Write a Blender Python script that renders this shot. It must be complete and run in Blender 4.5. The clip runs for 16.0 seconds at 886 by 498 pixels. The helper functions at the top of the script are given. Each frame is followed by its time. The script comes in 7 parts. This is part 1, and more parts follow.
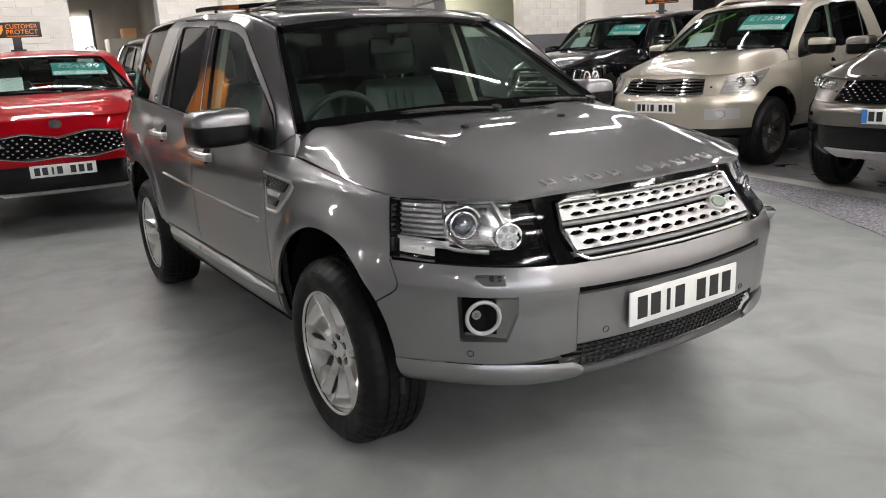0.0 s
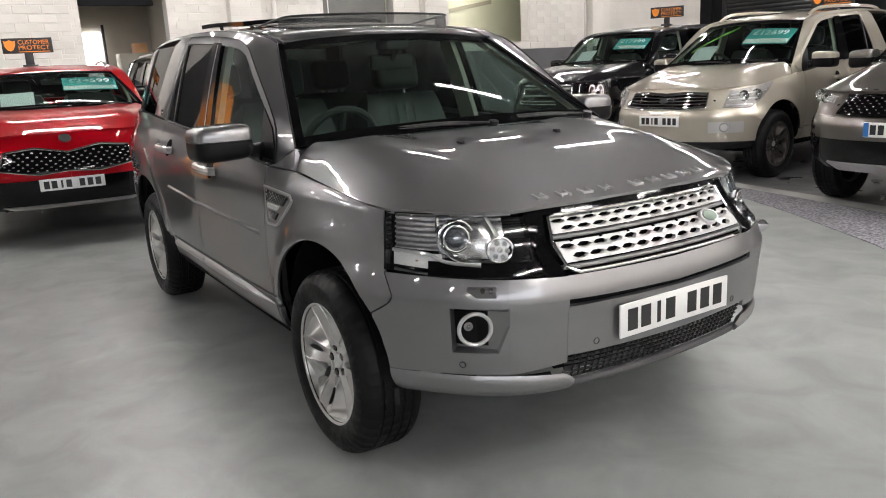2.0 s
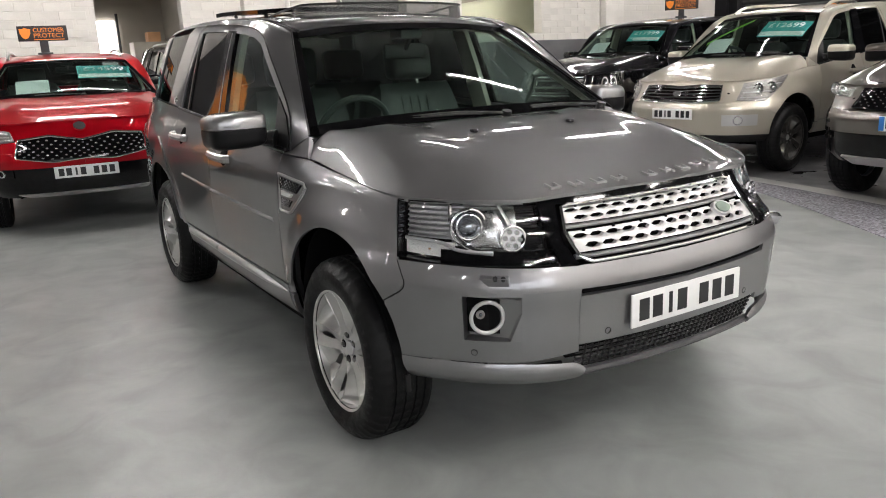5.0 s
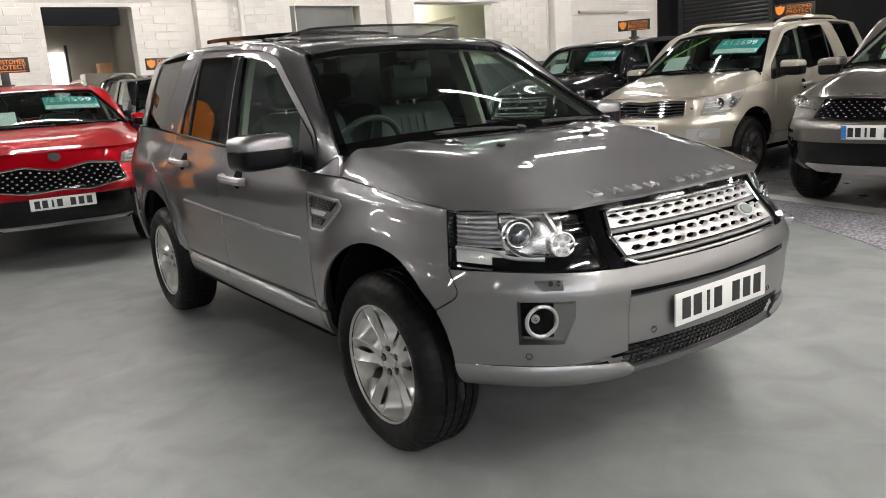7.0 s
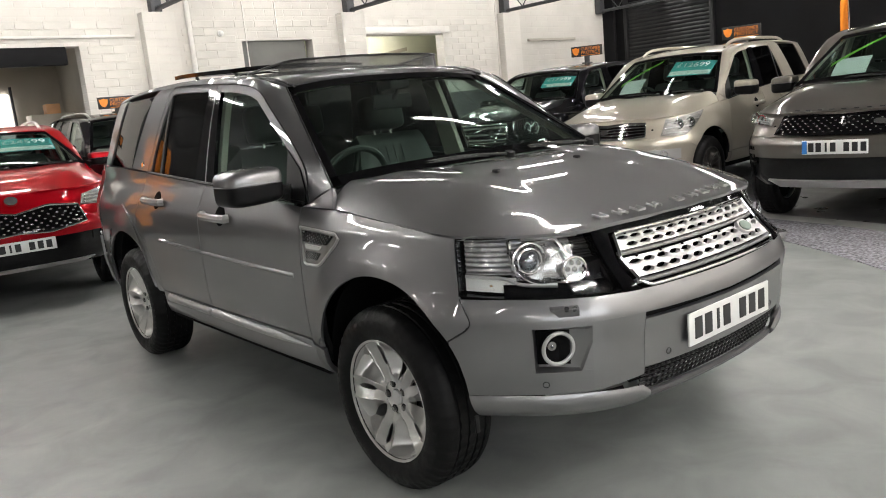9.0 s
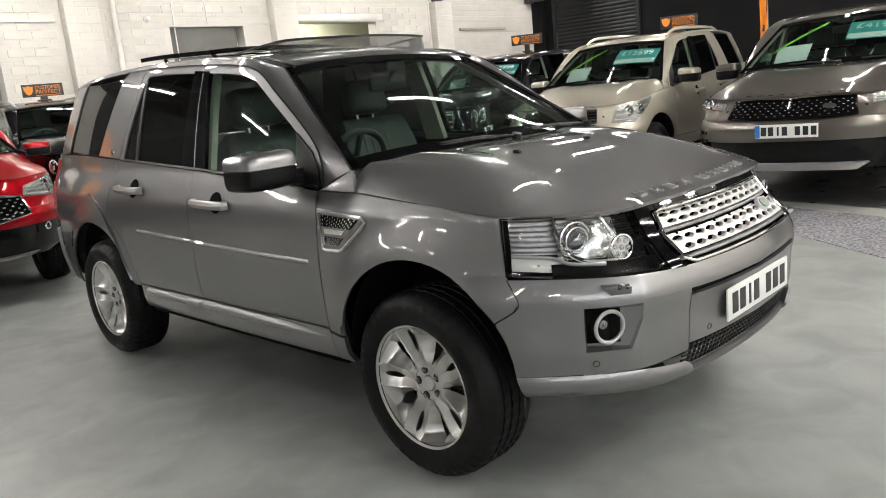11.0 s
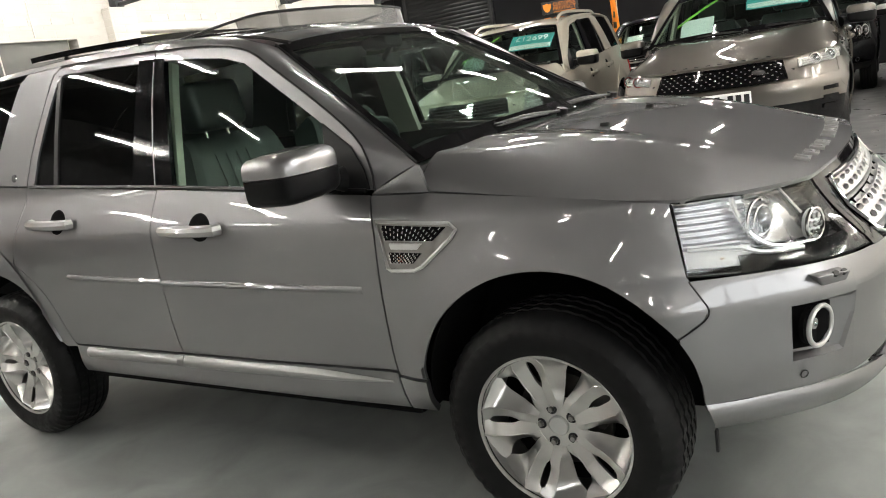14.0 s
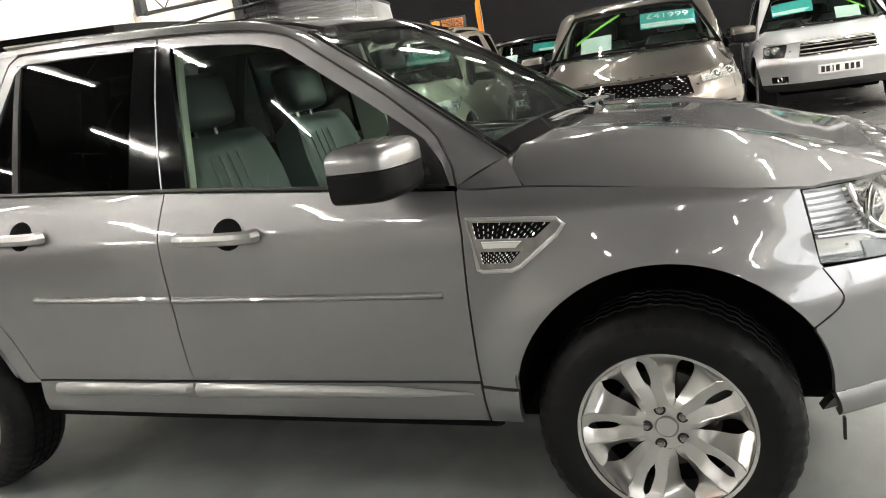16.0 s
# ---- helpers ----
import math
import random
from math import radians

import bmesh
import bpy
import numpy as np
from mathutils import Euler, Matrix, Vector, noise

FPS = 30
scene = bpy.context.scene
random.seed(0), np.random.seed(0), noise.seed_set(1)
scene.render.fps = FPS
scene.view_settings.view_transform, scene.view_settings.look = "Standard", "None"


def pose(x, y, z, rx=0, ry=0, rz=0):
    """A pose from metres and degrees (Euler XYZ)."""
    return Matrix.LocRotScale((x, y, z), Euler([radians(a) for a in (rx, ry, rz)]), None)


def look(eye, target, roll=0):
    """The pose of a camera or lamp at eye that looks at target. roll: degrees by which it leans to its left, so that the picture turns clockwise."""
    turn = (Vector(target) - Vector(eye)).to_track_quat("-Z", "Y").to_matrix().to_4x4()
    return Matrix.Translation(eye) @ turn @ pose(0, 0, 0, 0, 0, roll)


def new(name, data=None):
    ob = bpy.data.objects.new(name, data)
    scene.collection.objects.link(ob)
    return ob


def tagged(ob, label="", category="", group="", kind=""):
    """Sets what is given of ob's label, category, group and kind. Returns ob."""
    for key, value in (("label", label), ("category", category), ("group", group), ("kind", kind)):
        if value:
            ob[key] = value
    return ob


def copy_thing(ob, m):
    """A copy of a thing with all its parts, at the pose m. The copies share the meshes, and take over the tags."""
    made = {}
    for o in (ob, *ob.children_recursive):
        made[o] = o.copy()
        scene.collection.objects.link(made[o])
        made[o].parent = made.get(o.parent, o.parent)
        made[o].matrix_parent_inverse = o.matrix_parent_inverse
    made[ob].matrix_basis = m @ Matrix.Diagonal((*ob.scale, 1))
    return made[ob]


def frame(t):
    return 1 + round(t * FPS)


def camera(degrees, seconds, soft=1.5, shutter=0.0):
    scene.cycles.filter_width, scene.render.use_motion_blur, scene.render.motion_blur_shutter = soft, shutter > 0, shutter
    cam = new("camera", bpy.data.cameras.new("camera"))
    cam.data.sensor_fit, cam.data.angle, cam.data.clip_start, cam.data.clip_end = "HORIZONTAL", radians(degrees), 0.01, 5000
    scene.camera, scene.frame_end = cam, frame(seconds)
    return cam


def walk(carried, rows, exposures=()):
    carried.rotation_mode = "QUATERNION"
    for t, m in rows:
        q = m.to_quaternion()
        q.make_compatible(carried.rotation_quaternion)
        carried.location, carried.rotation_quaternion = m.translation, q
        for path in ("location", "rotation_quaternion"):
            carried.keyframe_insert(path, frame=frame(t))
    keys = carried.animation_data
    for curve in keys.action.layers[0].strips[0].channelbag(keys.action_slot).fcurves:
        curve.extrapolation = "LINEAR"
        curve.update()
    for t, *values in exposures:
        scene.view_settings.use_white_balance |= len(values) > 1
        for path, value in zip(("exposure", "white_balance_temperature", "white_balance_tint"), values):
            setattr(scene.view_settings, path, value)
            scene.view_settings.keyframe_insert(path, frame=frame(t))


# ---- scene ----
cam = camera(60.5, 16.0, 1.0)
PATH = [
    (0, (2.395, -1.94, 1.373), (0.767, -0.891, 0.875), -2.9),
    (0.5, (2.405, -1.934, 1.373), (0.77, -0.895, 0.876), -2.8),
    (1, (2.425, -1.919, 1.376), (0.784, -0.885, 0.888), -3.2),
    (1.5, (2.444, -1.917, 1.381), (0.8, -0.883, 0.904), -3.2),
    (2, (2.461, -1.922, 1.383), (0.814, -0.888, 0.918), -3),
    (2.5, (2.473, -1.919, 1.380), (0.822, -0.886, 0.922), -3),
    (3, (2.484, -1.919, 1.380), (0.836, -0.88, 0.926), -2.8),
    (5.5, (2.452, -1.954, 1.370), (0.794, -0.949, 0.881), -2.6),
    (6, (2.406, -2.084, 1.363), (0.772, -1.032, 0.890), -3.5),
    (6.5, (2.362, -2.213, 1.368), (0.749, -1.121, 0.911), -4.5),
    (7, (2.346, -2.253, 1.363), (0.754, -1.122, 0.933), -3.9),
    (7.5, (2.346, -2.25, 1.362), (0.773, -1.086, 0.950), -4.1),
    (8, (2.341, -2.253, 1.366), (0.773, -1.077, 0.969), -4.8),
    (10.5, (1.9, -2.581, 1.368), (0.479, -1.224, 0.999), -6),
    (11, (1.886, -2.605, 1.363), (0.5, -1.222, 0.955), -5.7),
    (11.5, (1.824, -2.585, 1.353), (0.469, -1.183, 0.908), -5.8),
    (12, (1.623, -2.504, 1.345), (0.28, -1.1, 0.872), -7.6),
    (12.5, (1.457, -2.487, 1.335), (0.148, -1.059, 0.838), -7.9),
    (13, (1.272, -2.556, 1.341), (0.063, -1.044, 0.837), -9.1),
    (13.5, (1.09, -2.599, 1.350), (-0.045, -1.026, 0.863), -9.56),
    (14, (0.879, -2.61, 1.340), (-0.2, -0.986, 0.896), -9.56),
    (14.5, (0.751, -2.663, 1.341), (-0.222, -0.971, 0.907), -10.04),
    (15, (0.622, -2.765, 1.349), (-0.227, -1.004, 0.922), -10.53),
    (15.5, (0.421, -2.787, 1.346), (-0.371, -0.999, 0.930), -9.96),
    (16, (0.21, -2.769, 1.347), (-0.518, -0.961, 0.896), -8.75),
]
walk(cam, [(t, look(eye, target, roll)) for t, eye, target, roll in PATH],
     [(0, -0.02, 6420, 14), (3, -0.02, 6420, 14), (8, -0.04, 6500, 12), (11, 0.08, 6560, 10), (13, 0.26, 6620, 10), (14.5, 0.48, 6700, 9), (16, 0.72, 6760, 9)])

# ---- world and light ----
world = bpy.data.worlds.new("world")
scene.world = world
world.use_nodes = True
world.node_tree.nodes["Background"].inputs[0].default_value = (0.9, 0.95, 1.0, 1)
world.node_tree.nodes["Background"].inputs[1].default_value = 0.05
scene.view_settings.exposure = 0.0
TUBE_POWER = 160.0


# ---- materials ----
def material(name, colour, rough=0.5, metal=0.0, coat=0.0, noise_scale=0.0, noise_amount=0.0, fine=0.0, fine_scale=400.0,
             rough_var=0.0, bump=0.0, bump_scale=200.0, spec=0.5, piece_var=0.0, emit=0.0):
    """A principled material with stains (noise_scale, noise_amount), grain (fine), uneven gloss and fine relief."""
    m = bpy.data.materials.new(name)
    m.use_nodes = True
    nt = m.node_tree
    b = nt.nodes["Principled BSDF"]
    b.inputs["Base Color"].default_value = (*colour, 1)
    b.inputs["Roughness"].default_value = rough
    b.inputs["Metallic"].default_value = metal
    b.inputs["Coat Weight"].default_value = coat
    b.inputs["Coat Roughness"].default_value = 0.03
    b.inputs["Coat IOR"].default_value = 1.7
    b.inputs["Specular IOR Level"].default_value = spec
    tc = nt.nodes.new("ShaderNodeTexCoord")
    out = None
    rgb = nt.nodes.new("ShaderNodeRGB")
    rgb.outputs[0].default_value = (*colour, 1)
    out = rgb.outputs[0]

    def vary(fac_socket, amount, current):
        ramp = nt.nodes.new("ShaderNodeMapRange")
        ramp.inputs[1].default_value, ramp.inputs[2].default_value = 0.3, 0.7
        ramp.inputs[3].default_value, ramp.inputs[4].default_value = 1 - amount, 1 + amount
        nt.links.new(fac_socket, ramp.inputs[0])
        mul = nt.nodes.new("ShaderNodeVectorMath")
        mul.operation = "SCALE"
        nt.links.new(current, mul.inputs[0])
        nt.links.new(ramp.outputs[0], mul.inputs["Scale"])
        return mul.outputs[0]

    n1 = None
    if noise_amount:
        n1 = nt.nodes.new("ShaderNodeTexNoise")
        n1.inputs["Scale"].default_value, n1.inputs["Detail"].default_value = noise_scale, 6
        nt.links.new(tc.outputs["Object"], n1.inputs["Vector"])
        out = vary(n1.outputs[0], noise_amount, out)
    if fine:
        n2 = nt.nodes.new("ShaderNodeTexNoise")
        n2.inputs["Scale"].default_value, n2.inputs["Detail"].default_value = fine_scale, 3
        nt.links.new(tc.outputs["Object"], n2.inputs["Vector"])
        out = vary(n2.outputs[0], fine, out)
    if piece_var:
        oi = nt.nodes.new("ShaderNodeObjectInfo")
        out = vary(oi.outputs["Random"], piece_var, out)
    nt.links.new(out, b.inputs["Base Color"])
    if rough_var:
        n3 = nt.nodes.new("ShaderNodeTexNoise")
        n3.inputs["Scale"].default_value, n3.inputs["Detail"].default_value = noise_scale * 2.3 + 1, 5
        nt.links.new(tc.outputs["Object"], n3.inputs["Vector"])
        mr = nt.nodes.new("ShaderNodeMapRange")
        mr.inputs[1].default_value, mr.inputs[2].default_value = 0.3, 0.7
        mr.inputs[3].default_value, mr.inputs[4].default_value = max(rough - rough_var, 0.02), rough + rough_var
        nt.links.new(n3.outputs[0], mr.inputs[0])
        nt.links.new(mr.outputs[0], b.inputs["Roughness"])
    if bump:
        n4 = nt.nodes.new("ShaderNodeTexNoise")
        n4.inputs["Scale"].default_value, n4.inputs["Detail"].default_value = bump_scale, 4
        nt.links.new(tc.outputs["Object"], n4.inputs["Vector"])
        bp = nt.nodes.new("ShaderNodeBump")
        bp.inputs["Strength"].default_value, bp.inputs["Distance"].default_value = bump, 0.002
        nt.links.new(n4.outputs[0], bp.inputs["Height"])
        nt.links.new(bp.outputs[0], b.inputs["Normal"])
    if emit:
        b.inputs["Emission Color"].default_value = (*colour, 1)
        b.inputs["Emission Strength"].default_value = emit
    return m


def glass(name, tint, gloss_rough=0.0, gloss=0.75):
    """A thin pane: tinted and clear, with a sharp reflection that grows towards grazing views."""
    m = bpy.data.materials.new(name)
    m.use_nodes = True
    nt = m.node_tree
    nt.nodes.clear()
    o = nt.nodes.new("ShaderNodeOutputMaterial")
    mix = nt.nodes.new("ShaderNodeMixShader")
    tr = nt.nodes.new("ShaderNodeBsdfTransparent")
    tr.inputs[0].default_value = (*tint, 1)
    gl = nt.nodes.new("ShaderNodeBsdfGlossy")
    gl.inputs["Roughness"].default_value = gloss_rough
    fr = nt.nodes.new("ShaderNodeLayerWeight")
    fr.inputs[0].default_value = 0.5
    pw = nt.nodes.new("ShaderNodeMath")
    pw.operation = "POWER"
    pw.inputs[1].default_value = 4.0
    nt.links.new(fr.outputs["Facing"], pw.inputs[0])
    ma = nt.nodes.new("ShaderNodeMath")
    ma.operation = "MULTIPLY_ADD"
    ma.inputs[1].default_value, ma.inputs[2].default_value = gloss, 0.035
    nt.links.new(pw.outputs[0], ma.inputs[0])
    nt.links.new(ma.outputs[0], mix.inputs[0])
    nt.links.new(tr.outputs[0], mix.inputs[1])
    nt.links.new(gl.outputs[0], mix.inputs[2])
    nt.links.new(mix.outputs[0], o.inputs[0])
    return m


def paint(name, colour, rough=0.32, metal=0.75, flake=0.10, coat=1.0, spec=0.5, ior=1.6):
    """Clear-coated metallic paint with flake and a faint orange peel."""
    m = material(name, colour, rough=rough, metal=metal, coat=coat, spec=spec, fine=flake, fine_scale=1800.0, noise_scale=3.0, noise_amount=0.02, bump=0.006, bump_scale=150.0)
    b = m.node_tree.nodes["Principled BSDF"]
    b.inputs["Coat IOR"].default_value = ior
    b.inputs["Specular Tint"].default_value = (0.3, 0.3, 0.3, 1)  # flakes under the coat do not whiten at grazing views
    m.node_tree.links.new(b.inputs["Normal"].links[0].from_socket, b.inputs["Coat Normal"])
    return m


GREY = paint("storm_grey_metallic_paint", (0.235, 0.233, 0.239), rough=0.42, metal=0.90, ior=1.75)
RED = paint("red_metallic_paint", (0.36, 0.0020, 0.008), metal=0.45, coat=0.6, spec=0.1, ior=1.5)
HANDLE = material("light_grey_paint", (0.32, 0.32, 0.315), rough=0.3, metal=0.5, coat=0.8, fine=0.05, fine_scale=900)
BEIGE = paint("champagne_metallic_paint", (0.50, 0.462, 0.385), metal=0.6)
BRONZE = paint("grey_bronze_metallic_paint", (0.128, 0.116, 0.103))
BLACKP = paint("black_paint", (0.003, 0.003, 0.004), metal=0.0, coat=0.7, spec=0.05)
DARKP = paint("dark_grey_metallic_paint", (0.06, 0.062, 0.068), metal=0.5)
SILVER = paint("silver_metallic_paint", (0.55, 0.56, 0.57), metal=0.65)
RUBBER = material("black_rubber", (0.0075, 0.0075, 0.0078), rough=0.5, spec=0.16, rough_var=0.12, noise_scale=9, noise_amount=0.25, bump=0.25, bump_scale=600)
TRIM = material("black_grained_plastic", (0.011, 0.011, 0.0115), rough=0.45, spec=0.28, bump=0.15, bump_scale=900, noise_scale=6, noise_amount=0.15)
GLOSS = material("gloss_black_plastic", (0.003, 0.003, 0.0035), rough=0.06, spec=0.25)
DARK = material("dark_underside", (0.006, 0.006, 0.0063), rough=0.9, spec=0.05, noise_scale=5, noise_amount=0.3)
ALLOY = material("silver_painted_alloy", (0.64, 0.63, 0.612), rough=0.30, metal=0.90, coat=0.4, fine=0.06, fine_scale=900, noise_scale=14, noise_amount=0.05)
BRIGHT = material("bright_silver_plastic", (0.55, 0.55, 0.545), rough=0.3, metal=0.55, coat=0.4, fine=0.04)
CHROME = material("chrome", (0.80, 0.80, 0.80), rough=0.07, metal=1.0)
DISC = material("brake_disc_iron", (0.10, 0.095, 0.09), rough=0.45, metal=0.8, noise_scale=30, noise_amount=0.2)
SILLM = material("sill_strip_silver", (0.30, 0.30, 0.295), rough=0.45, metal=0.4, coat=0.15, fine=0.05, fine_scale=900)
STEEL = material("worn_steel", (0.32, 0.31, 0.30), rough=0.4, metal=0.9, noise_scale=30, noise_amount=0.2)
LEATHER = material("dark_grey_leather", (0.046, 0.052, 0.050), rough=0.42, bump=0.3, bump_scale=350, noise_scale=8, noise_amount=0.15)
IVORY = material("ivory_trim", (0.50, 0.47, 0.40), rough=0.6, noise_scale=6, noise_amount=0.06)
DASH = material("dark_dashboard", (0.010, 0.0105, 0.011), rough=0.65, bump=0.2, bump_scale=700)
PLATE = material("white_reflective_plate", (0.78, 0.78, 0.76), rough=0.35, noise_scale=9, noise_amount=0.04)
BLUE = material("blue_print", (0.03, 0.17, 0.50), rough=0.4)
INK = material("black_print", (0.012, 0.012, 0.013), rough=0.45)
TEAL = material("teal_card", (0.05, 0.40, 0.42), rough=0.5, noise_scale=20, noise_amount=0.05)
WHITE_CARD = material("white_card", (0.75, 0.78, 0.80), rough=0.5, noise_scale=20, noise_amount=0.05)
GREEN_TAPE = material("green_paper_strip", (0.25, 0.65, 0.06), rough=0.5, noise_scale=20, noise_amount=0.05)
ORANGE = material("orange_print", (0.85, 0.26, 0.02), rough=0.5, noise_scale=20, noise_amount=0.05)
AMBER = material("amber_lamp", (0.45, 0.30, 0.18), rough=0.2)
REDLAMP = material("red_lamp", (0.35, 0.01, 0.012), rough=0.12, coat=0.5)
GREENOVAL = material("green_oval_badge", (0.16, 0.21, 0.17), rough=0.3, metal=0.5)
REFLECTOR = material("mirrored_reflector", (0.60, 0.60, 0.61), rough=0.16, metal=1.0, noise_scale=40, noise_amount=0.15)
LAMP_RIB = material("ribbed_lamp_reflector", (0.36, 0.36, 0.365), rough=0.30, metal=0.9, noise_scale=60, noise_amount=0.2)
MIRROR = material("mirror_glass", (0.85, 0.87, 0.88), rough=0.14, metal=1.0)
SATIN = material("satin_black_plastic", (0.005, 0.005, 0.0055), rough=0.3, spec=0.18)
CLEAR = glass("clear_lamp_cover", (0.985, 0.99, 0.99), 0.05)
SCREEN = glass("windscreen_glass", (0.78, 0.85, 0.815), 0.025)
TINTED = glass("privacy_glass", (0.22, 0.23, 0.23), 0.02, 0.5)
NET = glass("dark_net", (0.50, 0.50, 0.50), 0.5)
SIDEGLASS = glass("green_tinted_glass", (0.86, 0.94, 0.905), 0.02, 0.6)
LENS = material("lens_glass", (0.25, 0.27, 0.30), rough=0.03, metal=0.7, coat=1.0)


# ---- building tools ----
WARP = [None]


def thing(name, label, category, m=None, group="", kind=""):
    """A top-level Empty at the thing's base, to carry its parts."""
    ob = new(name)
    ob.empty_display_size = 0.1
    if m is not None:
        ob.matrix_basis = m
    return tagged(ob, label, category, group, kind)


def part(name, bm, mat, parent=None, label="", sharp=32.0):
    """Links a bmesh as one mesh object under a thing or a part."""
    if WARP[0]:
        for v in bm.verts:
            v.co = WARP[0](v.co)
    bmesh.ops.recalc_face_normals(bm, faces=bm.faces[:])
    limit = radians(sharp)
    for f in bm.faces:
        f.smooth = True
    for e in bm.edges:
        if len(e.link_faces) == 2 and e.calc_face_angle(0.0) > limit:
            e.smooth = False
    me = bpy.data.meshes.new(name)
    bm.to_mesh(me)
    bm.free()
    me.materials.append(mat)
    ob = new(name, me)
    if parent is not None:
        ob.parent = parent
    if label:
        ob["label"] = label
    return ob


def sheet(bm, pts, th=0.004, gap=0.0, face=None):
    """A curved panel from a grid of points (nu, nv, 3), th thick inwards, its edges drawn in by gap. face: the way its outer side looks, if not away from a car's middle."""
    p = np.array(pts, float)
    if gap:
        for ax in (0, 1):
            q = np.moveaxis(p, ax, 0)
            for a, b in ((0, 1), (-1, -2)):
                d = q[b] - q[a]
                q[a] += d / np.maximum(np.linalg.norm(d, axis=-1, keepdims=True), 1e-6) * gap
    du, dv = np.gradient(p, axis=0), np.gradient(p, axis=1)
    n = np.cross(du, dv)
    n /= np.maximum(np.linalg.norm(n, axis=-1, keepdims=True), 1e-9)
    away = np.array(face, float) if face is not None else p - np.stack([np.clip(p[..., 0], -2.9, 0.0), 0 * p[..., 1], np.clip(p[..., 2], 0.5, 0.8)], -1)
    if np.sum(n * away) < 0:
        n = -n
    q = p - n * th
    nu, nv = p.shape[:2]
    top = [[bm.verts.new(p[i, j]) for j in range(nv)] for i in range(nu)]
    low = [[bm.verts.new(q[i, j]) for j in range(nv)] for i in range(nu)]
    for i in range(nu - 1):
        for j in range(nv - 1):
            bm.faces.new((top[i][j], top[i + 1][j], top[i + 1][j + 1], top[i][j + 1]))
            bm.faces.new((low[i][j], low[i][j + 1], low[i + 1][j + 1], low[i + 1][j]))
    ring = [(i, 0) for i in range(nu)] + [(nu - 1, j) for j in range(1, nv)] + [(i, nv - 1) for i in range(nu - 2, -1, -1)] + [(0, j) for j in range(nv - 2, 0, -1)]
    for (a, b), (c, d) in zip(ring, ring[1:] + ring[:1]):
        bm.faces.new((top[a][b], low[a][b], low[c][d], top[c][d]))
    return bm


def box(bm, c, size, bevel=0.0, rot=None, seg=2):
    """A box round the centre c, its edges rounded."""
    got = bmesh.ops.create_cube(bm, size=1.0)
    vs = got["verts"]
    bmesh.ops.scale(bm, vec=size, verts=vs)
    if bevel:
        es = list({e for v in vs for e in v.link_edges})
        out = bmesh.ops.bevel(bm, geom=es, offset=bevel, segments=seg, profile=0.5, affect="EDGES")
        vs = list({v for f in out["faces"] for v in f.verts} | {v for v in vs if v.is_valid})
    if rot is not None:
        bmesh.ops.rotate(bm, cent=(0, 0, 0), matrix=rot, verts=vs)
    bmesh.ops.translate(bm, vec=c, verts=vs)
    return vs


def tube(bm, path, r, seg=8, closed=False, flat=1.0):
    """A rod of radius r along a path."""
    path = [Vector(p) for p in path]
    rings, up = [], Vector((0, 0, 1))
    n = len(path)
    for i, p in enumerate(path):
        a, b = path[(i - 1) % n if closed else max(i - 1, 0)], path[(i + 1) % n if closed else min(i + 1, n - 1)]
        d = (b - a).normalized()
        side = d.cross(up)
        if side.length < 0.05:
            side = d.cross(Vector((1, 0, 0)))
        side.normalize()
        w = side.cross(d)
        rr = r[i] if isinstance(r, (list, tuple)) else r
        rings.append([bm.verts.new(p + side * rr * math.cos(2 * math.pi * k / seg) + w * rr * flat * math.sin(2 * math.pi * k / seg)) for k in range(seg)])
    for a, b in zip(rings, rings[1:] + (rings[:1] if closed else [])):
        for k in range(seg):
            bm.faces.new((a[k], a[(k + 1) % seg], b[(k + 1) % seg], b[k]))
    if not closed:
        bm.faces.new(rings[0][::-1])
        bm.faces.new(rings[-1])
    return bm


def lathe(bm, profile, n=48, at=(0, 0, 0), wobble=None, closed=False):
    """Turns a profile of (radius, y) about the y axis."""
    rings = []
    for k in range(n):
        a = 2 * math.pi * k / n
        ring = []
        for i, (r, y) in enumerate(profile):
            rr = r + (wobble(i, k) if wobble else 0)
            ring.append(bm.verts.new((at[0] + rr * math.cos(a), at[1] + y, at[2] + rr * math.sin(a))))
        rings.append(ring)
    m = len(profile)
    for a, b in zip(rings, rings[1:] + rings[:1]):
        for i in range(m if closed else m - 1):
            j = (i + 1) % m
            bm.faces.new((a[i], a[j], b[j], b[i]))
    if not closed:
        for i in (0, m - 1):
            if profile[i][0] > 1e-6:
                bm.faces.new([r[i] for r in (rings if i else rings[::-1])])
    return bm


def disc(bm, c, axis, r, depth, n=24, bevel=0.0):
    """A short cylinder round c along axis."""
    axis = Vector(axis).normalized()
    turn = Vector((0, 0, 1)).rotation_difference(axis).to_matrix().to_4x4()
    got = bmesh.ops.create_cone(bm, cap_ends=True, segments=n, radius1=r, radius2=r - bevel, depth=depth, matrix=Matrix.Translation(c) @ turn)
    return got["verts"]


def ball(bm, c, r, u=16, v=10, squash=(1, 1, 1)):
    got = bmesh.ops.create_uvsphere(bm, u_segments=u, v_segments=v, radius=r, matrix=Matrix.Translation(c) @ Matrix.Diagonal((*squash, 1)))
    return got["verts"]


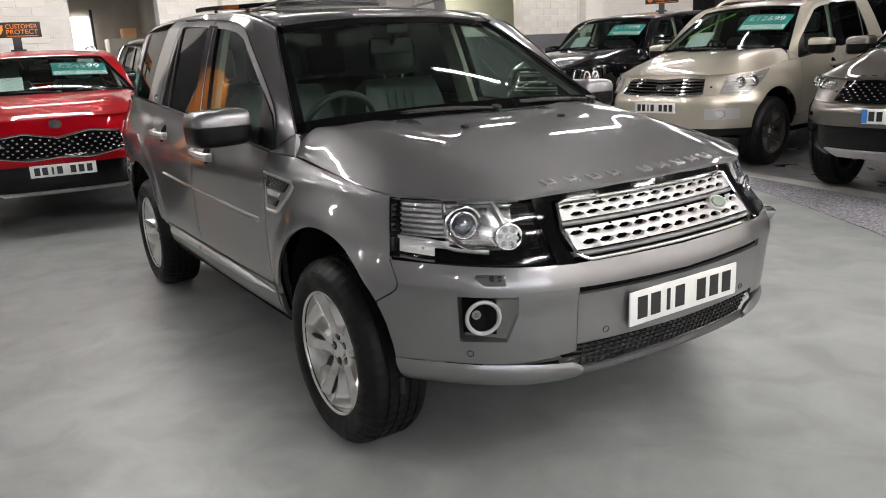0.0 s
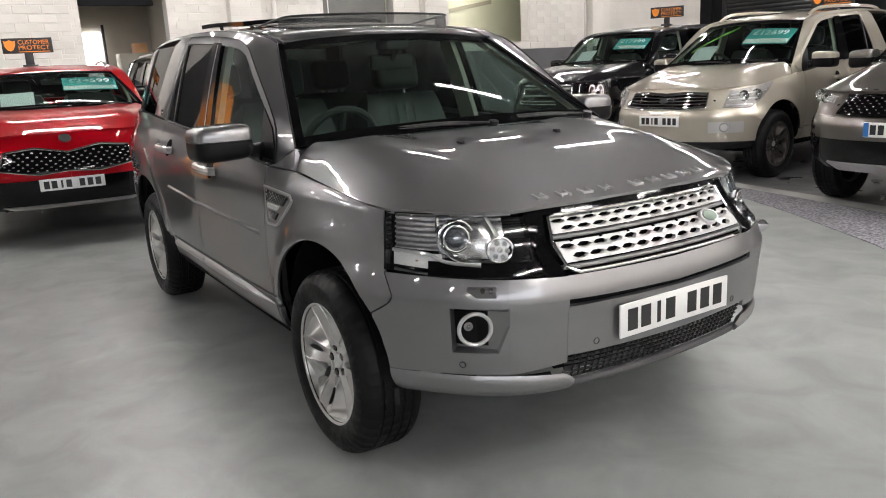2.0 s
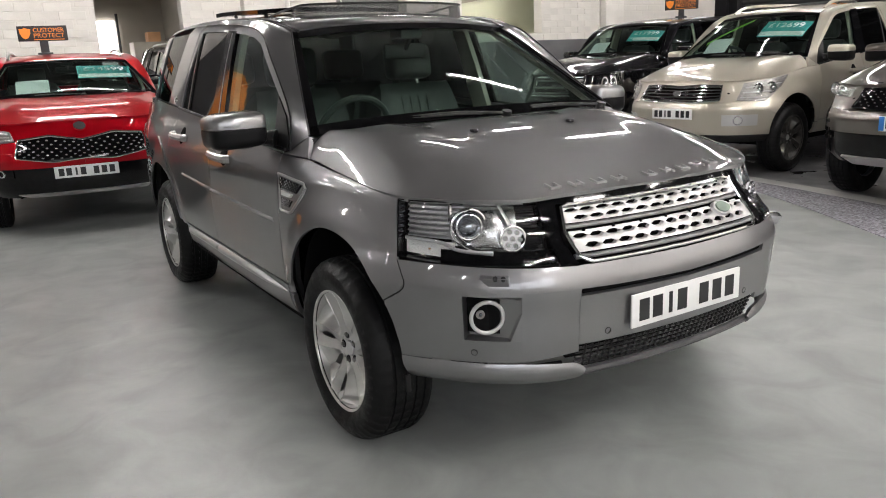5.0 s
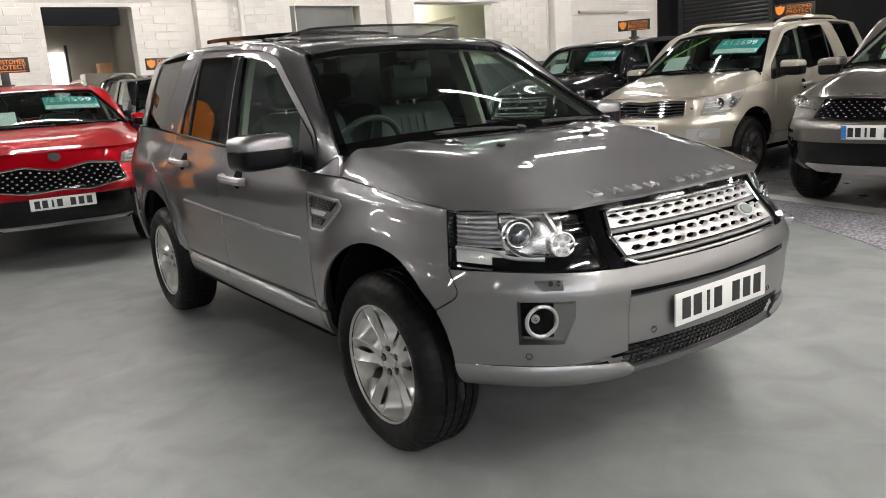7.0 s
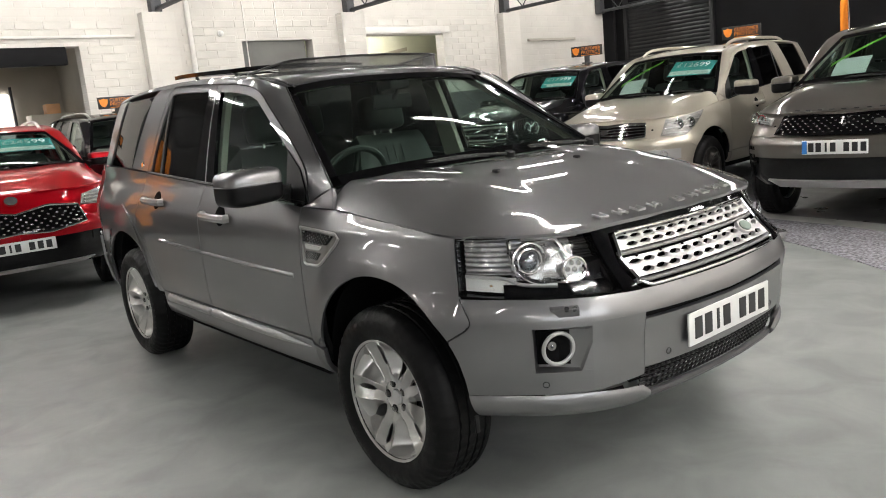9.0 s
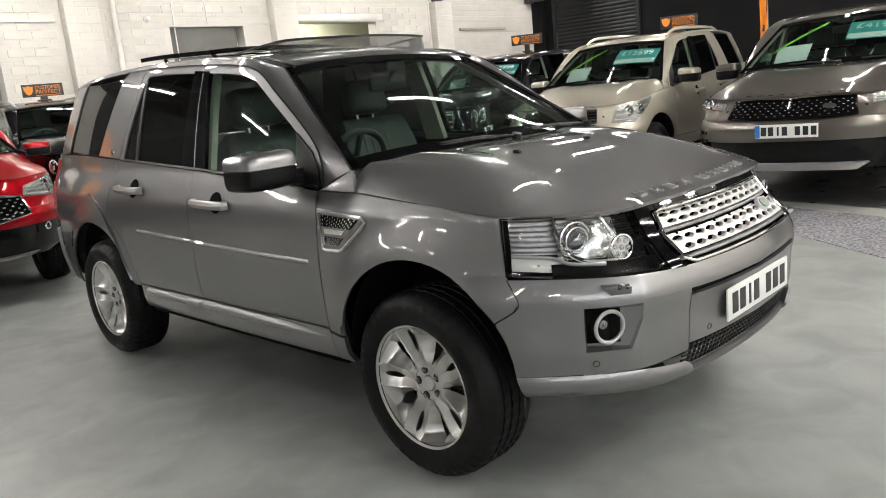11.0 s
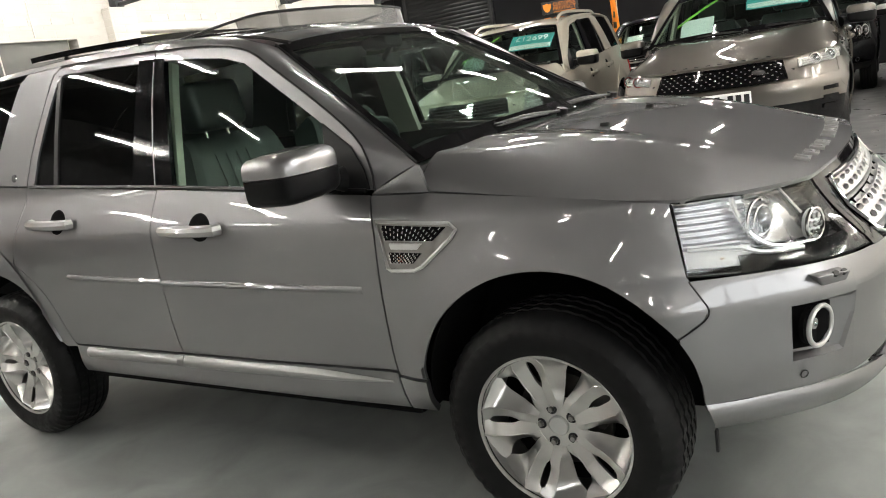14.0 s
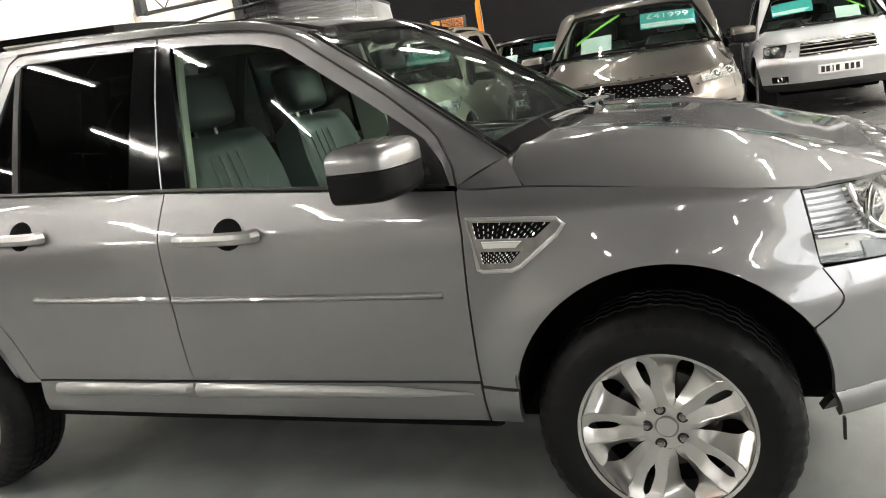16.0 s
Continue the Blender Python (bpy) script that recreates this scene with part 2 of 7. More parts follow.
def ring(bm, c, axis, R, r, n=32, seg=8):
    """A torus round c."""
    axis = Vector(axis).normalized()
    turn = Vector((0, 0, 1)).rotation_difference(axis).to_matrix()
    rings = []
    for i in range(n):
        a = 2 * math.pi * i / n
        row = []
        for k in range(seg):
            b = 2 * math.pi * k / seg
            row.append(bm.verts.new(Vector(c) + turn @ Vector(((R + r * math.cos(b)) * math.cos(a), (R + r * math.cos(b)) * math.sin(a), r * math.sin(b)))))
        rings.append(row)
    for a, b in zip(rings, rings[1:] + rings[:1]):
        for k in range(seg):
            bm.faces.new((a[k], a[(k + 1) % seg], b[(k + 1) % seg], b[k]))
    return bm


def prism(bm, front, back):
    """A solid between two outlines with the same number of points."""
    a = [bm.verts.new(p) for p in front]
    b = [bm.verts.new(p) for p in back]
    bm.faces.new(a)
    bm.faces.new(b[::-1])
    n = len(a)
    for i in range(n):
        bm.faces.new((a[i], b[i], b[(i + 1) % n], a[(i + 1) % n]))
    return bm


def bez(pts, n, closed=False):
    """A smooth line (Catmull-Rom) through 2D or 3D points, n points evenly along it."""
    p = np.array(pts, float)
    if len(p) > 2:
        ext = np.vstack([p[-1:], p, p[:2]]) if closed else np.vstack([2 * p[0] - p[1], p, 2 * p[-1] - p[-2]])
        segs = []
        for i in range(len(ext) - 3):
            a, b, c, d = ext[i:i + 4]
            t = np.linspace(0, 1, 14, endpoint=False)[:, None]
            segs.append(0.5 * (2 * b + (c - a) * t + (2 * a - 5 * b + 4 * c - d) * t ** 2 + (3 * b - a - 3 * c + d) * t ** 3))
        p = np.vstack(segs + [ext[-2:-1]])
    return resample(p, n)


def resample(p, n):
    p = np.array(p, float)
    d = np.concatenate([[0], np.cumsum(np.linalg.norm(np.diff(p, axis=0), axis=1))])
    t = np.linspace(0, d[-1], n)
    return np.stack([np.interp(t, d, p[:, k]) for k in range(p.shape[1])], 1)


def coons(bottom, top, left, right, nu, nv, smooth=(0, 0, 0, 0)):
    """A grid (nu, nv) filled in between four border lines; u runs along bottom and top, v along left and right."""
    b, t = [(bez if s else resample)(q, nu) for q, s in zip((bottom, top), smooth[:2])]
    l, r = [(bez if s else resample)(q, nv) for q, s in zip((left, right), smooth[2:])]
    u, v = np.linspace(0, 1, nu)[:, None, None], np.linspace(0, 1, nv)[None, :, None]
    edge = (1 - v) * b[:, None] + v * t[:, None] + (1 - u) * l[None] + u * r[None]
    corner = (1 - u) * (1 - v) * b[0] + u * (1 - v) * b[-1] + (1 - u) * v * t[0] + u * v * t[-1]
    return edge - corner


def lines_of(parent, name, curve_body, size, mat, m, depth=0.002, label="", align="CENTER", width=None):
    """Lettering in the built-in font as a mesh part, lying in its own xy plane at the pose m; width: squeezed or stretched to it."""
    cu = bpy.data.curves.new(name, "FONT")
    cu.body, cu.size, cu.extrude, cu.align_x, cu.align_y = curve_body, size, depth / 2, align, "CENTER"
    tmp = bpy.data.objects.new(name, cu)
    me = bpy.data.meshes.new_from_object(tmp)
    bpy.data.objects.remove(tmp)
    xs = [v.co.x for v in me.vertices]
    k = width / (max(xs) - min(xs)) if width else 1.0
    me.transform(m @ Matrix.Diagonal((k, 1, 1, 1)))
    if WARP[0]:
        for v in me.vertices:
            v.co = WARP[0](v.co)
    me.materials.append(mat)
    ob = new(name, me)
    ob.parent = parent
    if label:
        ob["label"] = label
    return ob


# ---- the shape of a car: plan line swept with a profile, x forward from the front axle, y left, z up ----
PLAN = bez([(0.824, 0), (0.816, 0.2), (0.790, 0.40), (0.737, 0.56), (0.656, 0.675), (0.55, 0.77), (0.43, 0.85), (0.33, 0.895), (0.2, 0.918), (0, 0.925),
            (-0.45, 0.92), (-1.0, 0.924), (-1.6, 0.924), (-2.3, 0.922), (-2.66, 0.922), (-3.0, 0.912), (-3.3, 0.88), (-3.5, 0.81), (-3.59, 0.66), (-3.615, 0.4), (-3.62, 0)], 900)
_d = np.gradient(PLAN, axis=0)
PLAN_N = np.stack([_d[:, 1], -_d[:, 0]], 1)
PLAN_N /= np.linalg.norm(PLAN_N, axis=1, keepdims=True)
PLAN_S = np.concatenate([[0], np.cumsum(np.linalg.norm(np.diff(PLAN, axis=0), axis=1))])
PROF_Z = [0.33, 0.38, 0.42, 0.50, 0.55, 0.62, 0.70, 0.76, 0.785, 0.80, 0.88, 0.965, 1.04, 1.08, 1.13, 1.22]
PROF_F = [-0.09, -0.05, -0.02, -0.006, 0.0, 0.004, 0.015, -0.003, -0.018, -0.032, -0.103, -0.153, -0.185, -0.195, -0.21, -0.22]
PROF_C = [-0.09, -0.05, -0.02, -0.008, -0.002, 0.0, 0.0, -0.015, -0.024, -0.030, -0.048, -0.070, -0.095, -0.11, -0.13, -0.17]
PROF_S = [-0.10, -0.05, -0.035, -0.018, -0.008, -0.002, 0.0, 0.0, 0.0, 0.0, -0.003, -0.010, -0.034, -0.050, -0.072, -0.09]


def dense(xs, ys, n=600):
    """Knots turned into a fine table of a smooth monotone curve through them."""
    x, y = np.array(xs, float), np.array(ys, float)
    h, d = np.diff(x), np.diff(y) / np.diff(x)
    a, b = d[:-1], d[1:]
    m = np.where(a * b > 0, 2 * a * b / np.where(a + b == 0, 1, a + b), 0.0)
    m = np.concatenate([[d[0]], m, [d[-1]]])
    t = np.linspace(x[0], x[-1], n)
    i = np.clip(np.searchsorted(x, t, side="right") - 1, 0, len(h) - 1)
    u = (t - x[i]) / h[i]
    v = (1 + 2 * u) * (1 - u) ** 2 * y[i] + u * (1 - u) ** 2 * h[i] * m[i] + u * u * (3 - 2 * u) * y[i + 1] + u * u * (u - 1) * h[i] * m[i + 1]
    return t, v


(PROF_T, PROF_F), (_, PROF_C), (_, PROF_S) = dense(PROF_Z, PROF_F), dense(PROF_Z, PROF_C), dense(PROF_Z, PROF_S)
ARCHES = ((0.02, 0.43), (-2.64, 0.43))
ARCH_R, FLARE_R = 0.405, 0.545


def SX(x):
    """Where along the plan line the side stands at x."""
    return np.interp(-np.asarray(x, float), -PLAN[:, 0], PLAN_S)


def SY(y):
    """Where along the plan line the front stands at the distance y from the middle."""
    k = int(np.argmax(PLAN[:, 1] > 0.9))
    return np.interp(np.abs(np.asarray(y, float)), PLAN[:k, 1], PLAN_S[:k])


S_FRONT, S_CORNER, S_DOOR = float(SY(0.52)), float(SX(0.40)), float(SX(-0.55))


def skin(s, z, off=0.0, side=-1):
    """Points of the body's skin, off metres outside it; side -1: the right-hand side."""
    s, z = np.asarray(s, float), np.asarray(z, float)
    x, y = np.interp(s, PLAN_S, PLAN[:, 0]), np.interp(s, PLAN_S, PLAN[:, 1])
    nx, ny = np.interp(s, PLAN_S, PLAN_N[:, 0]), np.interp(s, PLAN_S, PLAN_N[:, 1])
    f, c, d = [np.interp(z, PROF_T, q) for q in (PROF_F, PROF_C, PROF_S)]
    a = np.clip((s - S_FRONT) / (S_CORNER - S_FRONT), 0, 1)
    b = np.clip((s - S_CORNER) / (S_DOOR - S_CORNER), 0, 1)
    a, b = a * a * (3 - 2 * a), b * b * (3 - 2 * b)
    o = (f * (1 - a) + c * a) * (1 - b) + d * b + off
    for cx, cz in ARCHES:
        r = np.hypot(x - cx, np.maximum(z - cz, 0.0) + np.minimum(z - cz, 0.0) * 0.3)
        k = np.clip(1 - (r - ARCH_R) / (FLARE_R - ARCH_R), 0, 1)
        k = np.where(z < 0.44, k * np.clip((z - 0.36) / 0.08, 0, 1), k)
        o = o + 0.022 * k * k * (3 - 2 * k) * np.interp(x - cx, [0.05, 0.36], [1.0, 0.30])
    t = np.clip((z - 0.965) / 0.08, 0, 1.3) * np.clip((x + 0.50) / 0.18, 0, 1) * np.clip((0.46 - x) / 0.25, 0, 1)
    o = o - 0.045 * t * t
    return np.stack([x + nx * o, side * (y + ny * o), np.broadcast_to(z, x.shape)], -1)


def skin_grid(g, off=0.0, side=-1):
    return skin(g[..., 0], g[..., 1], off, side)


def XZ(*pts):
    """(x, z) on the side as (s, z)."""
    return [(float(SX(x)), z) for x, z in pts]


def arc(cx, cz, r, a0, a1, n=24):
    return [(float(SX(cx + r * math.cos(radians(a)))), cz + r * math.sin(radians(a))) for a in np.linspace(a0, a1, n)]


GLASS_W = dense([1.05, 1.12, 1.30, 1.45, 1.56, 1.61, 1.64, 1.665, 1.685], [0.868, 0.848, 0.800, 0.757, 0.720, 0.700, 0.672, 0.63, 0.56])


def G(x, z):
    """Half width of the glasshouse at x and height z."""
    z = np.asarray(z, float)
    w = np.interp(z, *GLASS_W)
    f = np.clip((np.asarray(x, float) + 1.15) / 0.8, 0, 1)
    r = np.clip((-2.4 - np.asarray(x, float)) / 1.1, 0, 1)
    return w - 0.045 * f * f - 0.09 * r * r


def glasshouse(g, off=0.0, side=-1):
    """A grid of (x, z) laid on the glasshouse."""
    g = np.asarray(g, float)
    w = G(g[..., 0], g[..., 1]) + off
    return np.stack([g[..., 0], side * w, g[..., 1]], -1)


HOOD_CREST = dense([-0.60, -0.37, -0.1, 0.1, 0.3, 0.45, 0.55, 0.68, 0.75], [1.155, 1.145, 1.128, 1.102, 1.058, 1.016, 0.992, 0.966, 0.955])
HOOD_FRONT = dense([0.0, 0.25, 0.44, 0.52, 0.60, 0.70, 0.797], [0.679, 0.668, 0.644, 0.626, 0.580, 0.496, 0.382])
HOOD_SIDE = dense([-0.69, -0.640, -0.580, -0.496, -0.40, -0.351, -0.289, -0.2, 0.0, 0.1, 0.25, 0.40], [0.40, 0.48, 0.60, 0.70, 0.787, 0.804, 0.823, 0.832, 0.8345, 0.8335, 0.829, 0.828])

HOOD_FLAT = dense([-0.36, -0.2, 0.1, 0.4], [0.90, 0.78, 0.60, 0.55])
HOOD_BOW = dense([0, 0.1, 0.325, 0.55, 0.77, 0.866, 0.955, 1.0], [-0.003, 0.0, 0.012, 0.021, 0.027, 0.021, 0.007, 0.0])


def hood_edge(x):
    """Half width and height of the bonnet's side edge at x."""
    y = np.interp(-np.asarray(x, float), *HOOD_SIDE)
    return y, np.interp(-np.asarray(x, float), [-0.70, -0.382, 0.31, 0.4], [0.962, 0.976, 1.045, 1.05])


def hood_z(x, y):
    ye, ze = hood_edge(x)
    w = np.clip(np.abs(y) / ye, 0, 1)
    c = np.interp(x, *HOOD_CREST)
    start = np.interp(x, *HOOD_FLAT)
    f = 1 - np.clip((w - start) / (1 - start), 0, 1) ** np.interp(x, [-0.36, 0.0, 0.4], [1.3, 1.8, 2.2])
    dome = 0.008 * np.clip(1 - ((np.abs(y) - 0.50) / 0.16) ** 2, 0, 1) ** 2 * np.clip((0.60 - x) / 0.5, 0, 1)
    return ze + (c - ze) * f + 0.005 * (1 - w * w) * np.clip((0.75 - x) / 0.3, 0, 1) + dome


ROOF_Z = dense([-3.4, -3.2, -2.9, -2.4, -1.9, -1.6, -1.3, -1.1, -1.03, -0.97], [1.64, 1.664, 1.680, 1.690, 1.685, 1.675, 1.650, 1.620, 1.603, 1.578])


def roof_pt(x, b):
    """The roof at x, b from -1 (right) to 1."""
    e = 0.60 - 0.05 * np.clip((x + 1.2) / 0.5, 0, 1) ** 2 - 0.08 * np.clip((-2.6 - x) / 0.8, 0, 1) ** 2
    y = b * e
    z = np.interp(x, *ROOF_Z) - 0.034 * np.abs(b) ** 2.6
    return np.stack([x, y, z], -1)


def pchip(x, y):
    """A monotone smooth curve through knots, as a function of one number."""
    x, y = np.array(x, float), np.array(y, float)
    h, d = np.diff(x), np.diff(y) / np.diff(x)
    m = np.concatenate([[d[0]], (d[:-1] + d[1:]) / 2, [d[-1]]])

    def f(t):
        i = int(np.clip(np.searchsorted(x, t) - 1, 0, len(h) - 1))
        if t <= x[0]:
            return y[0] + (t - x[0]) * d[0]
        if t >= x[-1]:
            return y[-1] + (t - x[-1]) * d[-1]
        u = (t - x[i]) / h[i]
        return ((1 + 2 * u) * (1 - u) ** 2 * y[i] + u * (1 - u) ** 2 * h[i] * m[i] + u * u * (3 - 2 * u) * y[i + 1] + u * u * (u - 1) * h[i] * m[i + 1])
    return f


def warped(nose, screen, screen_top, axle, tail, width, wheel, hood, cowl, roof, belt=None, top_width=1.0):
    """The same make of body in other proportions: knots along x and z, and a width."""
    fx = pchip([-3.62, -2.64, -0.98, -0.37, 0.02, 0.86], [tail, axle, screen_top, screen, 0.0, nose])
    fz = pchip([0, 0.40, 0.43 + ARCH_R, 0.97, 1.13, 1.69], [0, 0.40 * wheel / 0.37, (0.43 + ARCH_R) * wheel / 0.37, hood, cowl, roof])
    ky = width / 0.925

    def f(p):
        k = np.clip((p.z - 1.1) / 0.5, 0, 1)
        return Vector((fx(p.x), p.y * ky * (1 + (top_width - 1) * k), fz(p.z)))
    return f


# ---- car parts that every car has ----
FRAME_LINE = [(-0.500, 1.060), (-0.512, 1.12), (-0.560, 1.215), (-0.700, 1.335), (-0.905, 1.480), (-0.985, 1.532), (-1.09, 1.566), (-1.25, 1.590), (-1.5, 1.611), (-1.8, 1.630), (-2.12, 1.645)]
SCREEN_LOW = [(-0.360, -0.806, 1.124), (-0.335, -0.62, 1.137), (-0.30, -0.3, 1.145), (-0.285, 0.0, 1.148)]
SCREEN_TOP = [(-1.000, -0.594, 1.546), (-0.986, -0.40, 1.565), (-0.979, -0.2, 1.575), (-0.976, 0.0, 1.5775)]
PILLAR = [(-0.360, 0.806, 1.124), (-0.52, 0.755, 1.236), (-0.68, 0.703, 1.342), (-0.84, 0.650, 1.447), (-1.0, 0.594, 1.546)]


def mirrored(line):
    return [tuple(p) for p in line] + [(x, -y, z) for x, y, z in line[-2::-1]]


def both(car, name, mat, make, label=""):
    """The same part on the right and the left side; make(bm, side)."""
    out = []
    for side in (-1, 1):
        bm = bmesh.new()
        make(bm, side)
        out.append(part(name, bm, mat, car, label))
    return out


def body_panels(car, colour, rear_glass=TINTED, front_glass=SIDEGLASS, res=1):
    d_rear = XZ((-1.474, 0.515), (-1.480, 0.80), (-1.492, 1.0), (-1.470, 1.127))
    # front wings
    low = XZ((-0.484, 0.502), (-0.372, 0.502)) + arc(*ARCHES[0], ARCH_R, 169, 33)
    top = XZ((-0.490, 1.056), (-0.31, 1.043), (0.07, 1.012), (0.382, 0.974))
    left = XZ((-0.484, 0.502), (-0.484, 0.75), (-0.478, 0.95), (-0.490, 1.056))
    right = [low[-1]] + XZ((0.420, 0.690), (0.432, 0.715), (0.420, 0.745), (0.398, 0.80), (0.382, 0.974))
    both(car, "front_wing", colour, lambda bm, s: sheet(bm, skin_grid(coons(low, top, left, right, 44 * res, 18 * res), 0, s), 0.01, 0.0021))
    both(car, "wing_extension", colour, lambda bm, s: sheet(bm, skin_grid(coons(XZ((-0.484, 0.375), (-0.385, 0.375)), XZ((-0.484, 0.497), (-0.373, 0.497)), XZ((-0.484, 0.375), (-0.484, 0.497)), XZ((-0.385, 0.375), (-0.373, 0.497)), 8, 6), 0.004, s), 0.02, 0.002))
    # screen pillar foot, between bonnet, wing and door
    def foot(bm, s):
        low = skin_grid(np.array(XZ((-0.318, 1.046), (-0.40, 1.051), (-0.488, 1.058))), 0.0, s)
        end = glasshouse(np.array([-0.498, 1.062]), 0.004, s)
        high = np.array([(-0.360, s * 0.806, 1.124), 0.5 * np.array((-0.360, s * 0.806, 1.124)) + 0.5 * end, end])
        low[:, 1] = s * np.array([0.838, 0.852, 0.872])
        a, b = bez(low, 10), bez(high, 10)
        v = np.linspace(0, 1, 8)[None, :, None]
        sheet(bm, a[:, None] * (1 - v) + b[:, None] * v, 0.02)
    both(car, "pillar_foot", colour, foot)
    # doors
    fl, ft = XZ((-0.485, 0.515), (-1.474, 0.515)), XZ((-0.491, 1.057), (-1.470, 1.127))
    doors = both(car, "front_door", colour, lambda bm, s: sheet(bm, skin_grid(coons(fl, ft, XZ((-0.485, 0.515), (-0.485, 0.75), (-0.479, 0.95), (-0.491, 1.057)), d_rear, 26, 16 * res), 0, s), 0.01, 0.0021))
    rear_edge = XZ((-2.152, 0.515)) + arc(*ARCHES[1], 0.482, 12, 66, 10) + XZ((-2.40, 1.0), (-2.345, 1.10), (-2.325, 1.183))
    rear_doors = both(car, "rear_door", colour, lambda bm, s: sheet(bm, skin_grid(coons(XZ((-1.474, 0.515), (-2.152, 0.515)), XZ((-1.470, 1.127), (-1.9, 1.157), (-2.325, 1.183)), d_rear, rear_edge, 24 * res, 18 * res), 0, s), 0.01, 0.0021))
    # rear quarters
    qlow = XZ((-2.152, 0.502)) + arc(*ARCHES[1], ARCH_R, 10, 171, 30) + XZ((-3.06, 0.42), (-3.45, 0.42))
    qtop = XZ((-2.325, 1.183), (-2.8, 1.212), (-3.42, 1.225))
    both(car, "rear_wing", colour, lambda bm, s: sheet(bm, skin_grid(coons(qlow, qtop, [qlow[0]] + rear_edge[1:], XZ((-3.45, 0.42), (-3.46, 0.8), (-3.42, 1.225)), 44 * res, 18 * res), 0, s), 0.01, 0.0021))
    # tail
    g = np.stack(np.meshgrid(np.linspace(float(SX(-3.455)), PLAN_S[-1], 16), np.linspace(0.40, 0.74, 8), indexing="ij"), -1)
    bm = bmesh.new()
    pts = np.concatenate([skin_grid(g, 0.02, -1), skin_grid(g[-2::-1], 0.02, 1)])
    part("rear_bumper", sheet(bm, pts, 0.02), colour, car)
    g[..., 1] = np.linspace(0.75, 1.22, 8)
    bm = bmesh.new()
    pts = np.concatenate([skin_grid(g, 0, -1), skin_grid(g[-2::-1], 0, 1)])
    gate = part("tailgate", sheet(bm, pts, 0.02), colour, car)
    both(gate, "tail_lamp", REDLAMP, lambda bm, s: sheet(bm, skin_grid(coons(XZ((-3.40, 0.88), (-3.56, 0.88)), XZ((-3.38, 1.19), (-3.56, 1.19)), XZ((-3.40, 0.88), (-3.38, 1.19)), XZ((-3.56, 0.88), (-3.56, 1.19)), 8, 8), 0.012, s), 0.02))
    # sills
    both(car, "sill", colour, lambda bm, s: sheet(bm, skin_grid(coons(XZ((-0.487, 0.372), (-2.20, 0.376)), XZ((-0.487, 0.511), (-2.16, 0.511)), XZ((-0.487, 0.372), (-0.487, 0.511)), XZ((-2.20, 0.376), (-2.16, 0.511)), 24, 10), 0.002, s), 0.03, 0.002))
    # pillars, door frames and roof rails, from the screen's edge to the tail

    def rail_sheet(bm, s):
        """Screen pillar and cant rail in body colour, from the door frames up to the screen and the roof panel."""
        low = np.concatenate([bez(FRAME_LINE[:6], 24), bez(FRAME_LINE[5:] + [(-2.4, 1.648), (-2.8, 1.640), (-3.17, 1.615)], 40)[1:]])
        low = glasshouse(low, 0.004, 1)
        xs = np.linspace(-1.0, -3.2, 40)[1:]
        edge = roof_pt(xs, np.ones(39))
        edge[:, 2] = np.minimum(edge[:, 2], 1.546 + (-1.0 - xs) * 0.35) - 0.002
        high = np.concatenate([bez(PILLAR, 24), edge])
        w = np.linspace(0, 1, 9)[None, :, None]
        p = low[:, None] * (1 - w) + high[:, None] * w
        crown = np.clip((-p[..., 0] - 0.5) / 0.7, 0.25, 1) * np.sin(math.pi * w[..., 0])
        p[..., 2] += 0.020 * crown
        p[..., 1] += 0.008 * crown
        p[..., 1] *= s
        sheet(bm, p, 0.025)
    both(car, "cant_rail", colour, rail_sheet)

    def ring_sheet(outer, inner, n, off, th):
        def make(bm, s):
            a, b = resample(outer, n), resample(inner, n)
            w = np.linspace(0, 1, 4)[None, :, None]
            sheet(bm, glasshouse(a[:, None] * (1 - w) + b[:, None] * w, off, s), th)
        return make
    # front door frame: body colour over the glass, black behind it
    inner = [(-0.540, 1.064), (-0.545, 1.12), (-0.590, 1.195), (-0.735, 1.305), (-0.935, 1.445), (-1.02, 1.502), (-1.12, 1.532), (-1.27, 1.553), (-1.480, 1.572)]
    outer = [(-0.497, 1.062), (-0.514, 1.12), (-0.563, 1.213), (-0.703, 1.332), (-0.908, 1.477), (-0.99, 1.529), (-1.095, 1.563), (-1.255, 1.587), (-1.484, 1.607)]
    both(car, "door_frame", colour, ring_sheet(outer, inner, 40, 0.0, 0.02))
    outer2 = [(-1.490, 1.608), (-1.8, 1.627), (-2.09, 1.642), (-2.135, 1.630), (-2.20, 1.50), (-2.30, 1.30), (-2.335, 1.19)]
    inner2 = [(-1.492, 1.573), (-1.560, 1.578), (-1.8, 1.594), (-2.075, 1.606), (-2.105, 1.590), (-2.165, 1.48), (-2.25, 1.30), (-2.285, 1.185)]
    both(car, "rear_door_frame", colour, ring_sheet(outer2, inner2, 40, 0.0, 0.02))
    # glass
    win = coons([(-0.53, 1.062), (-1.40, 1.131)], [(-0.56, 1.20), (-0.72, 1.315), (-0.93, 1.46), (-1.02, 1.515), (-1.15, 1.548), (-1.44, 1.572)], [(-0.53, 1.062), (-0.56, 1.20)], [(-1.40, 1.131), (-1.44, 1.572)], 24, 10)
    both(car, "front_side_window", front_glass, lambda bm, s: sheet(bm, glasshouse(win, -0.008, s), 0.004))
    win2 = coons([(-1.60, 1.140), (-2.30, 1.180)], [(-1.575, 1.585), (-2.11, 1.612)], [(-1.60, 1.140), (-1.575, 1.585)], [(-2.30, 1.180), (-2.11, 1.612)], 16, 10)
